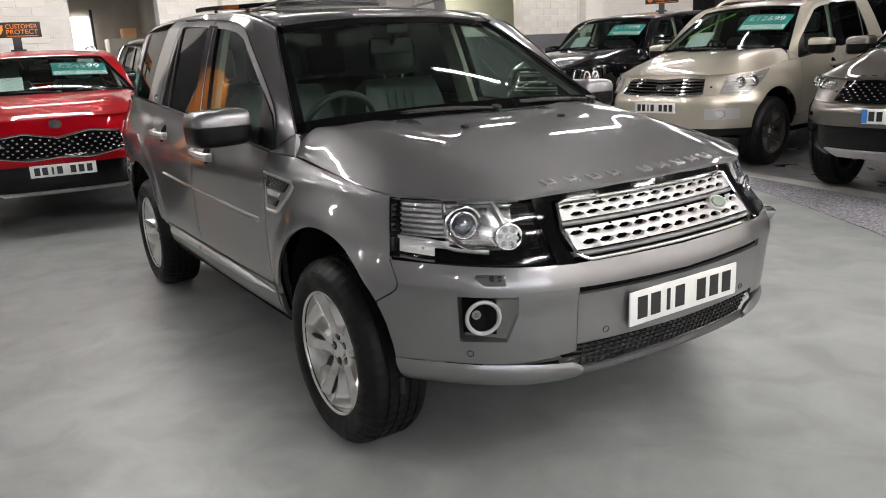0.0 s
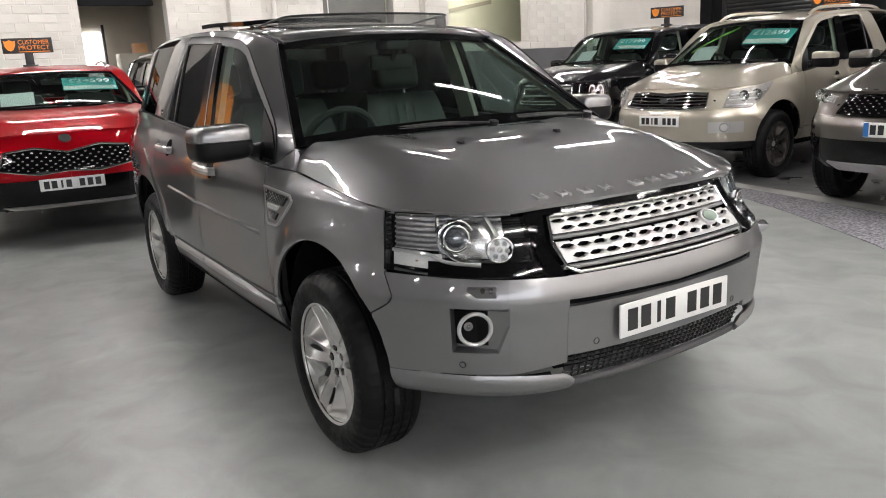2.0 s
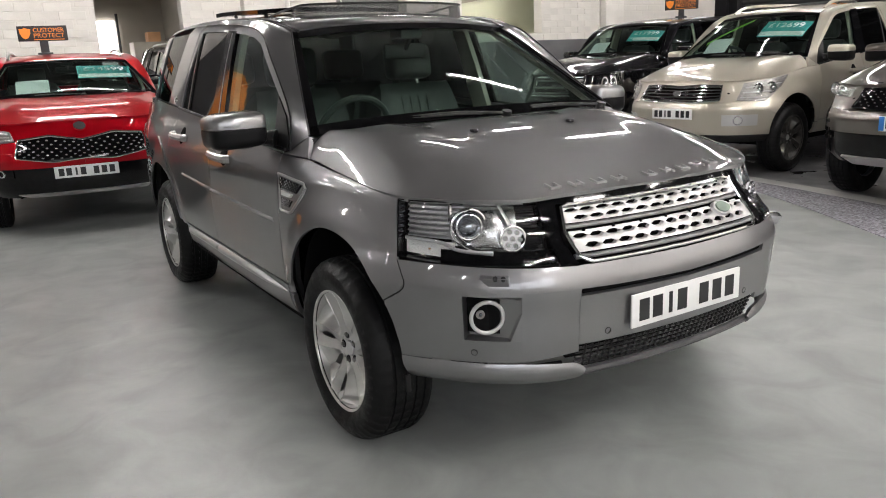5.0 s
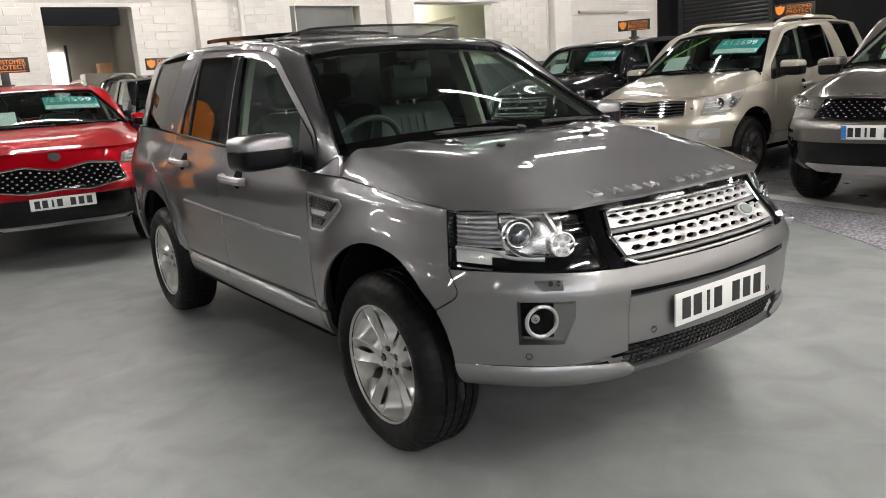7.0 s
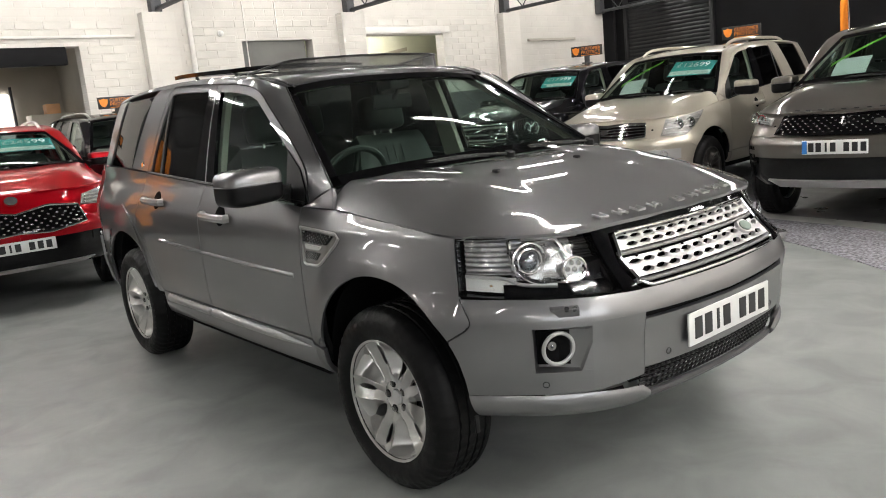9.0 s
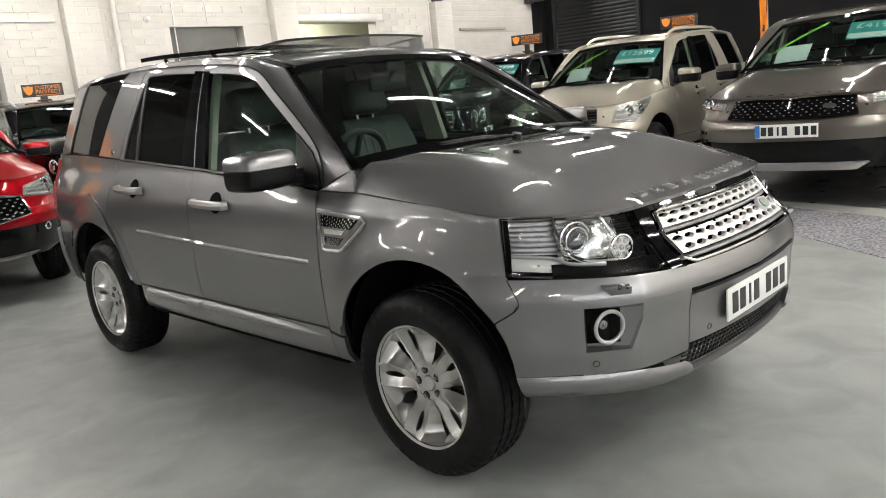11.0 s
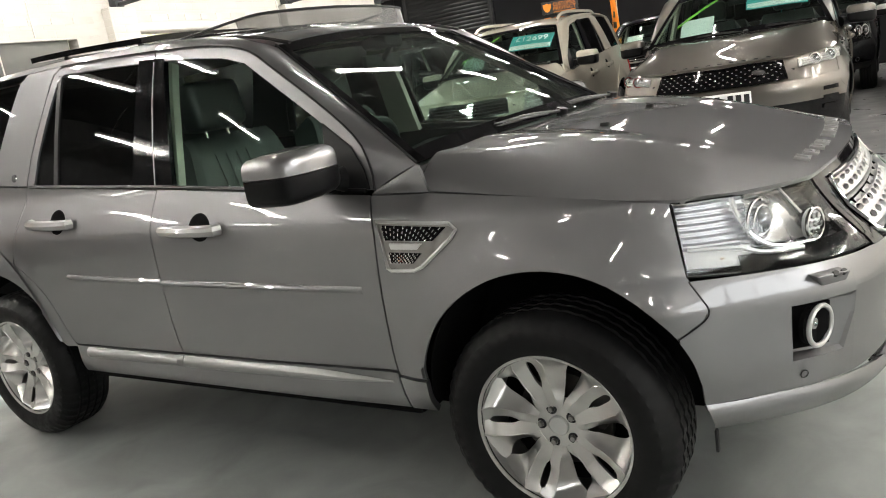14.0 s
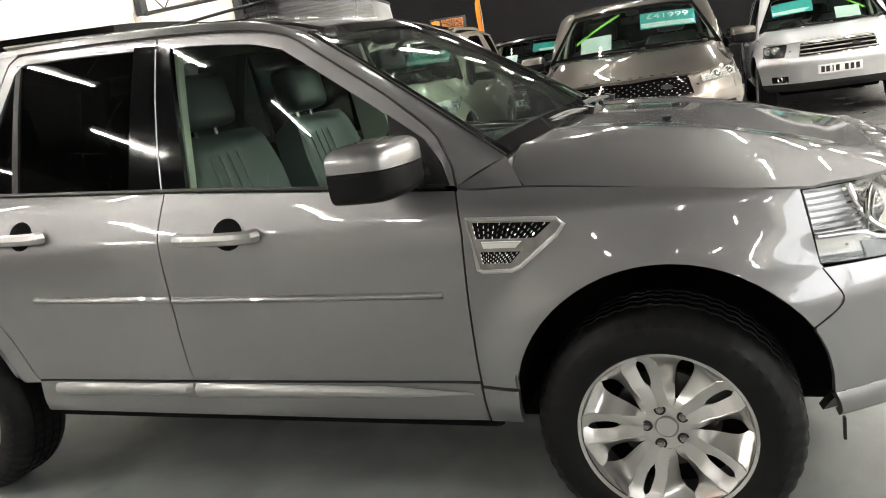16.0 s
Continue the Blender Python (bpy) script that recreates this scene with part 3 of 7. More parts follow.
    both(car, "rear_side_window", rear_glass, lambda bm, s: sheet(bm, glasshouse(win2, -0.008, s), 0.004))
    both(car, "window_divider", TRIM, lambda bm, s: sheet(bm, glasshouse(coons([(-2.112, 1.170), (-2.140, 1.172)], [(-2.085, 1.605), (-2.108, 1.606)], [(-2.112, 1.170), (-2.085, 1.605)], [(-2.140, 1.172), (-2.108, 1.606)], 3, 8), 0.0, s), 0.012))
    both(car, "door_pillar", GLOSS, lambda bm, s: sheet(bm, glasshouse(coons([(-1.39, 1.131), (-1.62, 1.141)], [(-1.435, 1.578), (-1.578, 1.590)], [(-1.39, 1.131), (-1.435, 1.578)], [(-1.62, 1.141), (-1.578, 1.590)], 7, 10), 0.002, s), 0.02))
    qg = coons([(-2.62, 1.205), (-3.22, 1.222)], [(-2.38, 1.612), (-2.98, 1.612)], [(-2.62, 1.205), (-2.38, 1.612)], [(-3.22, 1.222), (-2.98, 1.612)], 14, 10)
    both(car, "quarter_window", rear_glass, lambda bm, s: sheet(bm, glasshouse(qg, -0.006, s), 0.004))
    dp = coons([(-2.338, 1.188), (-2.63, 1.206)], [(-2.125, 1.646), (-2.375, 1.646)], [(-2.338, 1.188), (-2.30, 1.30), (-2.20, 1.50), (-2.14, 1.63), (-2.125, 1.646)], [(-2.63, 1.206), (-2.375, 1.646)], 8, 14)
    both(car, "rear_pillar", colour, lambda bm, s: sheet(bm, glasshouse(dp, 0.002, s), 0.03))
    ep = coons([(-3.20, 1.222), (-3.40, 1.226)], [(-2.965, 1.64), (-3.17, 1.615)], [(-3.20, 1.222), (-2.965, 1.64)], [(-3.40, 1.226), (-3.17, 1.615)], 6, 10)
    both(car, "tail_pillar", colour, lambda bm, s: sheet(bm, glasshouse(ep, 0.002, s), 0.03))
    bm = bmesh.new()
    b = np.linspace(-1, 1, 13)[:, None]
    v = np.linspace(0, 1, 7)[None, :]
    w0, w1 = float(G(-3.38, 1.23)), float(G(-3.2, 1.60))
    pts = np.stack([(-3.45 + 0.05 * b ** 2) * (1 - v) + (-3.22 + 0.05 * b ** 2) * v, b * (w0 * (1 - v) + w1 * v), 1.23 + 0.39 * v + 0 * b], -1)
    part("rear_window", sheet(bm, pts[::-1], 0.005), rear_glass, car)
    # windscreen
    lo, hi = bez(mirrored(SCREEN_LOW), 41), bez(mirrored(SCREEN_TOP), 41)
    v = np.linspace(0, 1, 14)[None, :, None]
    pts = lo[:, None] * (1 - v) + hi[:, None] * v
    bow = (np.sin(math.pi * v[..., 0]) * (1 - np.linspace(-1, 1, 41)[:, None] ** 2))
    pts[..., 2] += 0.022 * bow
    pts[..., 0] += 0.014 * bow
    bm = bmesh.new()
    part("windscreen", sheet(bm, pts, 0.005), SCREEN, car)
    # black border of the screen
    bm = bmesh.new()
    for g in (pts[:, :2], pts[:, 12:], pts[:2], pts[39:]):
        e = g.copy()
        e[..., 0] += 0.003
        e[..., 2] += 0.003
        sheet(bm, e, 0.003)
    part("screen_border", bm, GLOSS, car)
    # roof
    bm = bmesh.new()
    xs = np.array([-0.976, -1.0, -1.03, -1.07, -1.12, -1.2, -1.3, -1.45, -1.6, -1.9, -2.2, -2.5, -2.8, -3.0, -3.15, -3.24])
    bb = np.linspace(-1, 1, 21)
    X, B = np.meshgrid(xs, bb, indexing="ij")
    X = X - np.abs(B) ** 2 * 0.022 * np.clip((X + 1.2) / 0.2, 0, 1)
    part("roof", sheet(bm, roof_pt(X, B)[:, ::-1], 0.03), colour, car)
    # bonnet
    bm = bmesh.new()
    bb = np.sin(np.linspace(-1, 1, 32 * res + 33) * math.pi / 2)
    a = np.linspace(0, 1, 26 * res)
    grid = np.zeros((26 * res, 32 * res + 33, 3))
    for j, t in enumerate(bb):
        ye_r, ye_f = 0.832, 0.797
        yr, yf = t * ye_r, t * ye_f
        xr = np.interp(abs(yr), [0, 0.3, 0.62, 0.80, 0.832], [-0.245, -0.26, -0.305, -0.350, -0.316])
        xf = np.interp(abs(yf), HOOD_FRONT[0], HOOD_FRONT[1])
        x = xr + (xf - xr) * a
        y = yr + (yf - yr) * a + t * abs(t) ** 3 * np.interp(a, *HOOD_BOW)
        grid[:, j] = np.stack([x, y, hood_z(x, y)], -1)
    part("bonnet", sheet(bm, grid[:, ::-1], 0.012), colour, car)
    # dark inner body that closes the gaps
    bm = bmesh.new()
    box(bm, (-1.55, 0, 0.36), (3.0, 1.20, 0.22), 0.03)
    part("underbody", bm, DARK, car)
    for name, at, size in (("engine_bay", (0.30, 0, 0.66), (0.72, 1.10, 0.42)), ("boot_floor", (-3.1, 0, 0.7), (0.7, 1.2, 0.5)), ("inner_sill", (-1.31, -0.74, 0.42), (1.72, 0.26, 0.14)), ("inner_sill", (-1.31, 0.74, 0.42), (1.72, 0.26, 0.14))):
        bm = bmesh.new()
        box(bm, at, size, 0.02)
        part(name, bm, DARK, car)

    for cx, cz in ARCHES:
        def liner(bm, s, cx=cx, cz=cz):
            aa = np.linspace(radians(8), radians(185), 30)
            p = np.zeros((30, 4, 3))
            for i, t in enumerate(aa):
                for j, y in enumerate((0.55, 0.65, 0.8, 0.905)):
                    r = ARCH_R + 0.012
                    px = cx + r * math.cos(t)
                    p[i, j] = (px, s * min(y, float(np.interp(SX(px), PLAN_S, PLAN[:, 1])) - 0.045), cz + r * math.sin(t))
            sheet(bm, p, 0.004)
            box(bm, (cx, s * 0.56, 0.6), (0.86, 0.02, 0.56), 0)
        both(car, "wheel_arch_liner", DARK, liner)

    def inner_side(bm, s):
        g = coons(XZ((-0.42, 0.42), (-3.4, 0.45)), XZ((-0.42, 1.04), (-3.4, 1.21)), XZ((-0.42, 0.42), (-0.42, 1.04)), XZ((-3.4, 0.45), (-3.4, 1.21)), 30, 6)
        g = skin_grid(g, -0.035, s)
        keep = np.where(np.hypot(g[..., 0] - ARCHES[1][0], g[..., 2] - 0.43) < 0.45)
        g[keep[0], keep[1], 1] *= 0.66
        sheet(bm, g, 0.02)
    both(car, "door_lining", DASH, inner_side)
    return doors, rear_doors


def cabin(car, seat_mat=LEATHER, wheel_side=-1, rear=True):
    """Dashboard, steering wheel, seats, pillar trims, mirror."""
    bm = bmesh.new()
    y = np.linspace(-0.78, 0.78, 21)
    prof = [(-0.34, 1.10), (-0.45, 1.125), (-0.58, 1.118), (-0.68, 1.09), (-0.74, 1.03), (-0.76, 0.92), (-0.74, 0.75)]
    pts = np.array([[(x, yy, z + (0.035 * math.exp(-((yy - 0.37 * wheel_side) / 0.2) ** 2) if -0.7 < x < -0.4 else 0)) for x, z in prof] for yy in y])
    part("dashboard", sheet(bm, pts[::-1], 0.02, face=(0, 0, 1)), DASH, car)
    bm = bmesh.new()
    turn = Matrix.Rotation(radians(-66), 3, "Y")
    c = Vector((-0.88, wheel_side * 0.37, 1.07))
    ring(bm, (0, 0, 0), (0, 0, 1), 0.185, 0.016, 36, 8)
    for a in (0, 140, 220):
        d = Vector((math.cos(radians(a)), math.sin(radians(a)), 0))
        tube(bm, [d * 0.04, d * 0.18], 0.014, 6)
    disc(bm, (0, 0, 0.0), (0, 0, 1), 0.07, 0.04, 20, 0.01)
    bmesh.ops.transform(bm, matrix=Matrix.Translation(c) @ turn.to_4x4(), verts=bm.verts[:])
    part("steering_wheel", bm, LEATHER, car)
    rows = [(-1.21, wheel_side * 0.37, 0.27), (-1.21, -wheel_side * 0.37, 0.27)] + ([(-2.20, s * 0.40, 0.30) for s in (-1, 1)] if rear else [])
    for x0, y0, w in rows:
        bm = bmesh.new()
        n = 11
        yy = np.linspace(-1, 1, n)
        prof = bez([(0.30, 0.66), (0.24, 0.72), (0.0, 0.70), (-0.22, 0.68), (-0.26, 0.76), (-0.32, 1.0), (-0.38, 1.22), (-0.42, 1.27)], 26)
        pts = np.zeros((n, 26, 3))
        for i, t in enumerate(yy):
            for j, (px, pz) in enumerate(prof):
                bolster = 0.05 * max(0, abs(t) - 0.55) / 0.45
                wide = w * (1.0 if pz < 1.1 else 1.0 - 0.9 * (pz - 1.1))
                groove = -0.008 if abs(abs(t) - 0.2) < 0.02 or abs(t) > 0.55 and abs(abs(t) - 0.6) < 0.05 else 0
                pts[i, j] = (x0 + px + (bolster + groove) * (1 if pz > 0.74 else 0), y0 + t * wide, pz + (bolster if pz <= 0.74 else 0))
        sheet(bm, pts, 0.11, face=(1, 0, 0.6))
        seat = part("seat", bm, seat_mat, car, "", 50)
        bm = bmesh.new()
        box(bm, (x0 - 0.43, y0, 1.390), (0.13, 0.28, 0.20), 0.04, Matrix.Rotation(radians(-8), 3, "Y"), 3)
        part("headrest", bm, seat_mat, seat)
        bm = bmesh.new()
        for s in (-1, 1):
            tube(bm, [(x0 - 0.42, y0 + s * 0.06, 1.2), (x0 - 0.43, y0 + s * 0.06, 1.32)], 0.007, 6)
        part("headrest_post", bm, CHROME, seat)
        bm = bmesh.new()
        for t in (-0.30, -0.10, 0.10, 0.30):
            line = [(x0 + px + 0.002, y0 + t * w * 1.05, pz) for px, pz in prof[11:24]]
            tube(bm, line, 0.0025, 5)
        part("seam", bm, INK, seat)
    bm = bmesh.new()
    box(bm, (-1.00, 0.0, 1.445), (0.03, 0.24, 0.075), 0.015)
    tube(bm, [(-0.93, 0, 1.515), (-0.99, 0, 1.455)], 0.012, 6)
    box(bm, (-0.98, 0.0, 1.525), (0.13, 0.13, 0.05), 0.02)
    part("rear_view_mirror", bm, DASH, car)
    for s in (-1, 1):
        bm = bmesh.new()
        sheet(bm, glasshouse(coons([(-1.40, 1.10), (-1.56, 1.10)], [(-1.44, 1.56), (-1.56, 1.56)], [(-1.40, 1.10), (-1.44, 1.56)], [(-1.56, 1.10), (-1.56, 1.56)], 3, 6), -0.04, s), 0.03)
        part("pillar_trim", bm, IVORY, car)
        bm = bmesh.new()
        q = bez(PILLAR, 14) * np.array([1, s, 1])
        g = np.stack([q + np.array([-0.030, -s * 0.020, -0.012]), q + np.array([-0.055, -s * 0.022, -0.018]), q + np.array([-0.085, s * 0.004, -0.02])], 1)
        sheet(bm, g, 0.012)
        part("pillar_trim", bm, IVORY, car)
    bm = bmesh.new()
    xs = np.linspace(-1.01, -3.15, 12)
    X, B = np.meshgrid(xs, np.linspace(-1, 1, 9), indexing="ij")
    pts = roof_pt(X, B)
    pts[..., 2] -= 0.05
    part("headlining", sheet(bm, pts, 0.01, face=(0, 0, -1)), IVORY, car)


def wheel_mesh(R=0.37, rim=0.241, width=0.235):
    """Tyre and rim meshes round the origin; the outer face looks to -y."""
    bm = bmesh.new()
    w = width / 2
    prof = [(rim - 0.012, w - 0.02), (rim - 0.006, -w + 0.018), (rim + 0.004, -w + 0.012), (rim + 0.025, -w + 0.001), (rim + 0.055, -w - 0.004), (rim + 0.085, -w + 0.002), (R - 0.034, -w + 0.010),
            (R - 0.017, -w + 0.021), (R - 0.006, -w + 0.038)]
    for y in (-0.052, -0.012, 0.028, 0.062):
        prof += [(R, y - 0.007), (R - 0.008, y - 0.005), (R - 0.008, y + 0.005), (R, y + 0.007)]
    prof += [(R - 0.004, w - 0.03), (R - 0.012, w - 0.016), (rim + 0.08, w - 0.002), (rim + 0.04, w)]
    tyre = lathe(bm, prof, 144, wobble=lambda i, k: -0.0045 if k % 3 == 0 and (i in (6, 7, 8) or 9 <= i <= 24 and i % 4 in (1, 0)) else 0.0, closed=True)
    return tyre


def alloy(spokes=5):
    """A silver wheel with leaf-shaped twin spokes."""
    bm = bmesh.new()
    lathe(bm, [(0.247, -0.088), (0.2495, -0.102), (0.245, -0.107), (0.237, -0.104), (0.233, -0.088), (0.229, -0.02), (0.222, 0.09), (0.236, 0.10), (0.236, -0.06)], 72, closed=True)
    lathe(bm, [(0.0001, -0.048), (0.030, -0.048), (0.034, -0.054), (0.070, -0.058), (0.080, -0.052), (0.078, -0.02), (0.0001, -0.02)], 40)
    rr = np.linspace(0.066, 0.2345, 26)
    out = np.interp(rr, *dense([0.06, 0.09, 0.105, 0.125, 0.15, 0.175, 0.195, 0.208, 0.220, 0.2345], [0.038, 0.0545, 0.060, 0.066, 0.076, 0.087, 0.101, 0.117, 0.138, 0.1474]))
    slot = np.interp(rr, *dense([0.06, 0.124, 0.145, 0.172, 0.198, 0.214, 0.222, 0.235], [0.0, 0.0, 0.008, 0.0115, 0.0115, 0.008, 0.0, 0.0]))
    face = np.interp(rr, *dense([0.06, 0.10, 0.15, 0.20, 0.2345], [-0.058, -0.064, -0.073, -0.084, -0.096]))
    deep = np.interp(rr, *dense([0.06, 0.075, 0.10, 0.13, 0.20, 0.222, 0.2345], [0.0, 0.0, 0.010, 0.026, 0.040, 0.034, 0.022]))
    crest = np.interp(rr, *dense([0.06, 0.10, 0.13, 0.16, 0.20, 0.2345], [0.60, 0.58, 0.54, 0.48, 0.38, 0.28]))
    for k in range(spokes):
        a = 106 + 72 * k
        for s in (-1, 1):
            p = np.zeros((len(rr), 4, 3))
            for i in range(len(rr)):
                for j, f in enumerate((0, crest[i], crest[i] + 0.025, 1.0)):
                    off = slot[i] + (out[i] - slot[i]) * f
                    ridge = (deep[i] * 0.35, -0.004, -0.004, deep[i] * 1.2)[j]
                    b = radians(a) + s * off / rr[i]
                    p[i, j] = (rr[i] * math.cos(b), face[i] + ridge, rr[i] * math.sin(b))
            sheet(bm, p, 0.026, face=(0, -1, 0))
            # thin rod added on the crest so that it shows as a highlight line
            tube(bm, p[5:, 1:3].mean(axis=1) + np.array([0, -0.0004, 0]), 0.0022, 6)
    return bm


def wheels(car, track, axles, R=0.37, ky=1.0, make=alloy, rim_mat=ALLOY, rim_scale=1.0, drop=0.0):
    """Four wheels: a hub that carries its tyre, rim, cap, nuts and brake."""
    hold = WARP[0]
    WARP[0] = None
    hub, kids = None, []
    for x in axles:
        for s in (-1, 1):
            k = R / 0.37
            base = Matrix.Translation((x, s * track, R + drop)) @ Matrix.Diagonal((k, 1, k, 1)) @ Matrix.Rotation(0 if s < 0 else math.pi, 4, "Z")
            if hub is None:
                bm = bmesh.new()
                lathe(bm, [(0.0001, 0.03), (0.225, 0.03), (0.225, 0.05), (0.06, 0.05), (0.06, 0.12), (0.0001, 0.12)], 32)
                hub = part("wheel", bm, DARK, car, "silver alloy wheel with a black tyre")
                hub.matrix_basis = base
                kids.append(part("tyre", wheel_mesh(0.37, 0.241 * rim_scale), RUBBER, hub))
                bm = make()
                if rim_scale != 1.0:
                    bmesh.ops.scale(bm, vec=(rim_scale, 1, rim_scale), verts=bm.verts[:])
                kids.append(part("rim", bm, rim_mat, hub, "", 22))
                bm = bmesh.new()
                lathe(bm, [(0.0001, -0.0595), (0.028, -0.0595), (0.031, -0.055), (0.031, -0.04)], 28)
                kids.append(part("centre_cap", bm, BRIGHT, hub))
                for i in range(5):
                    a = radians(106 + 72 * i)
                    bm = bmesh.new()
                    disc(bm, (0.056 * math.cos(a), -0.058, 0.056 * math.sin(a)), (0, -1, 0), 0.0105, 0.016, 6, 0.002)
                    kids.append(part("wheel_nut", bm, STEEL, hub))
                    # black ring in place of the shade in the nut's recess
                    bm = bmesh.new()
                    ring(bm, (0.056 * math.cos(a), -0.0565, 0.056 * math.sin(a)), (0, -1, 0), 0.0138, 0.0036, 16, 5)
                    kids.append(part("nut_recess", bm, INK, hub))
                bm = bmesh.new()
                lathe(bm, [(0.07, -0.005), (0.150, -0.005), (0.150, 0.018), (0.07, 0.018)], 48, closed=True)
                kids.append(part("brake_disc", bm, DISC, hub))
                bm = bmesh.new()
                box(bm, (0.12, 0.0, 0.06), (0.09, 0.06, 0.14), 0.015, Matrix.Rotation(radians(25), 3, "Y"))
                kids.append(part("brake_caliper", bm, DISC, hub))
            else:
                t2 = new("wheel", hub.data)
                t2["label"] = hub["label"]
                t2.parent = car
                t2.matrix_basis = base
                for q in kids:
                    o = new(q.name.split(".")[0], q.data)
                    o.parent = t2
    WARP[0] = hold


def number_plate(car, at, size=(0.52, 0.111), blue=False, tilt=0.0, mat=PLATE, k=1.0):
    """A plate on the nose, its characters as plain bars. at: the middle of its face."""
    bm = bmesh.new()
    box(bm, (0, 0, 0), (0.008, size[0], size[1]), 0.003)
    turn = Matrix.Translation(at) @ Matrix.Rotation(radians(tilt), 4, "Y") @ Matrix.Diagonal((1, k, 1, 1))
    bmesh.ops.transform(bm, matrix=turn, verts=bm.verts[:])
    plate = part("number_plate", bm, mat, car, "white number plate with black bars")
    for i, y in enumerate([-0.205, -0.145, -0.085, -0.030, 0.075, 0.140, 0.205]):
        bm = bmesh.new()
        w = 0.016 if i == 2 else 0.044
        box(bm, (0.0045, y + (0.02 if blue else 0), 0), (0.002, w, 0.072))
        bmesh.ops.transform(bm, matrix=turn, verts=bm.verts[:])
        part("bar", bm, INK, plate)
    if blue:
        bm = bmesh.new()
        box(bm, (0.0045, -size[0] / 2 + 0.022, 0), (0.002, 0.04, size[1] - 0.006))
        bmesh.ops.transform(bm, matrix=turn, verts=bm.verts[:])
        part("blue_band", bm, BLUE, plate)
    return plate


def door_mirrors(car, colour, x=-0.66, y=1.012, z=1.152, size=(0.19, 0.235, 0.146)):
    """Door mirrors: a painted cap over a black base and arm, and the glass."""
    for s in (-1, 1):
        bm = bmesh.new()
        vs = ball(bm, (0, 0, 0), 1.0, 28, 18)
        for v in vs:
            c = v.co
            v.co = Vector([math.copysign(abs(k) ** 0.40, k) for k in c])
            if v.co.x < -0.35:
                v.co.x = -0.35 + (v.co.x + 0.35) * 0.1
        bmesh.ops.scale(bm, vec=(size[0] * 0.62, size[1] / 2, size[2] / 2), verts=bm.verts[:])
        for v in bm.verts:
            v.co.x -= 0.22 * abs(v.co.y) * (1 if v.co.y * s > 0 else 0.2)
            v.co.z -= 0.04 * v.co.y * s
        geo = bm.verts[:] + bm.edges[:] + bm.faces[:]
        low = bm.copy()
        cut = 0.010
        bmesh.ops.bisect_plane(bm, geom=geo, plane_co=(0, 0, cut), plane_no=(0, 0, 1), clear_inner=True)
        bmesh.ops.holes_fill(bm, edges=[e for e in bm.edges if e.is_boundary])
        bmesh.ops.translate(bm, vec=(x, s * y, z), verts=bm.verts[:])
        cap = part("mirror_cap", bm, colour, car)
        bmesh.ops.bisect_plane(low, geom=low.verts[:] + low.edges[:] + low.faces[:], plane_co=(0, 0, cut - 0.003), plane_no=(0, 0, 1), clear_outer=True)
        bmesh.ops.holes_fill(low, edges=[e for e in low.edges if e.is_boundary])
        bmesh.ops.translate(low, vec=(x, s * y, z), verts=low.verts[:])
        tube(low, [(x + 0.01, s * (y - 0.05), z - 0.036), (x + 0.045, s * (y - 0.12), z - 0.040), (x + 0.065, s * 0.86, z - 0.045)], [0.040, 0.038, 0.052], 12, flat=0.75)
        part("mirror_base", low, SATIN, car)
        bm = bmesh.new()
        box(bm, (x - 0.072, s * (y - 0.01), z), (0.004, size[1] * 0.70, size[2] * 0.72), 0.002)
        part("mirror_glass", bm, MIRROR, cap)
        bm = bmesh.new()
        tri = [(-0.520, 1.066), (-0.665, 1.078), (-0.690, 1.275), (-0.585, 1.195), (-0.540, 1.125)]
        a, c = glasshouse(np.array(tri), 0.006, s), glasshouse(np.array(tri), -0.012, s)
        prism(bm, a, c)
        part("mirror_sail", bm, TRIM, car)


def handles(doors, rear_doors, mat):
    for which, x0 in ((doors, -1.40), (rear_doors, -2.26)):
        for door, s in zip(which, (-1, 1)):
            zz = 0.989 if which is doors else 1.035
            bm = bmesh.new()
            path = [skin(float(SX(x0 + t * 0.28)), zz - 0.006 * t, o, s) for t, o in ((0.0, 0.004), (0.03, 0.026), (0.3, 0.036), (0.7, 0.036), (0.97, 0.026), (1.0, 0.004))]
            tube(bm, bez(path, 14), 0.0185, 8, flat=1.1)
            h = part("handle", bm, mat, door)
            # flat dark disc on the skin for the shade of the hollow behind the handle
            bm = bmesh.new()
            cs, rr = float(SX(x0 + 0.175)), np.array([0.002, 0.02, 0.038, 0.050, 0.054])
            aa = np.linspace(0, 2 * math.pi, 25)
            g = np.stack([cs + np.cos(aa)[:, None] * rr, zz + 0.001 + 0.88 * np.sin(aa)[:, None] * rr], -1)
            sheet(bm, skin(g[..., 0], g[..., 1], np.array([0.004, 0.004, 0.0035, 0.003, 0.001]) + 0 * g[..., 0], s), 0.003)
            part("handle_cup", bm, DARK, door)


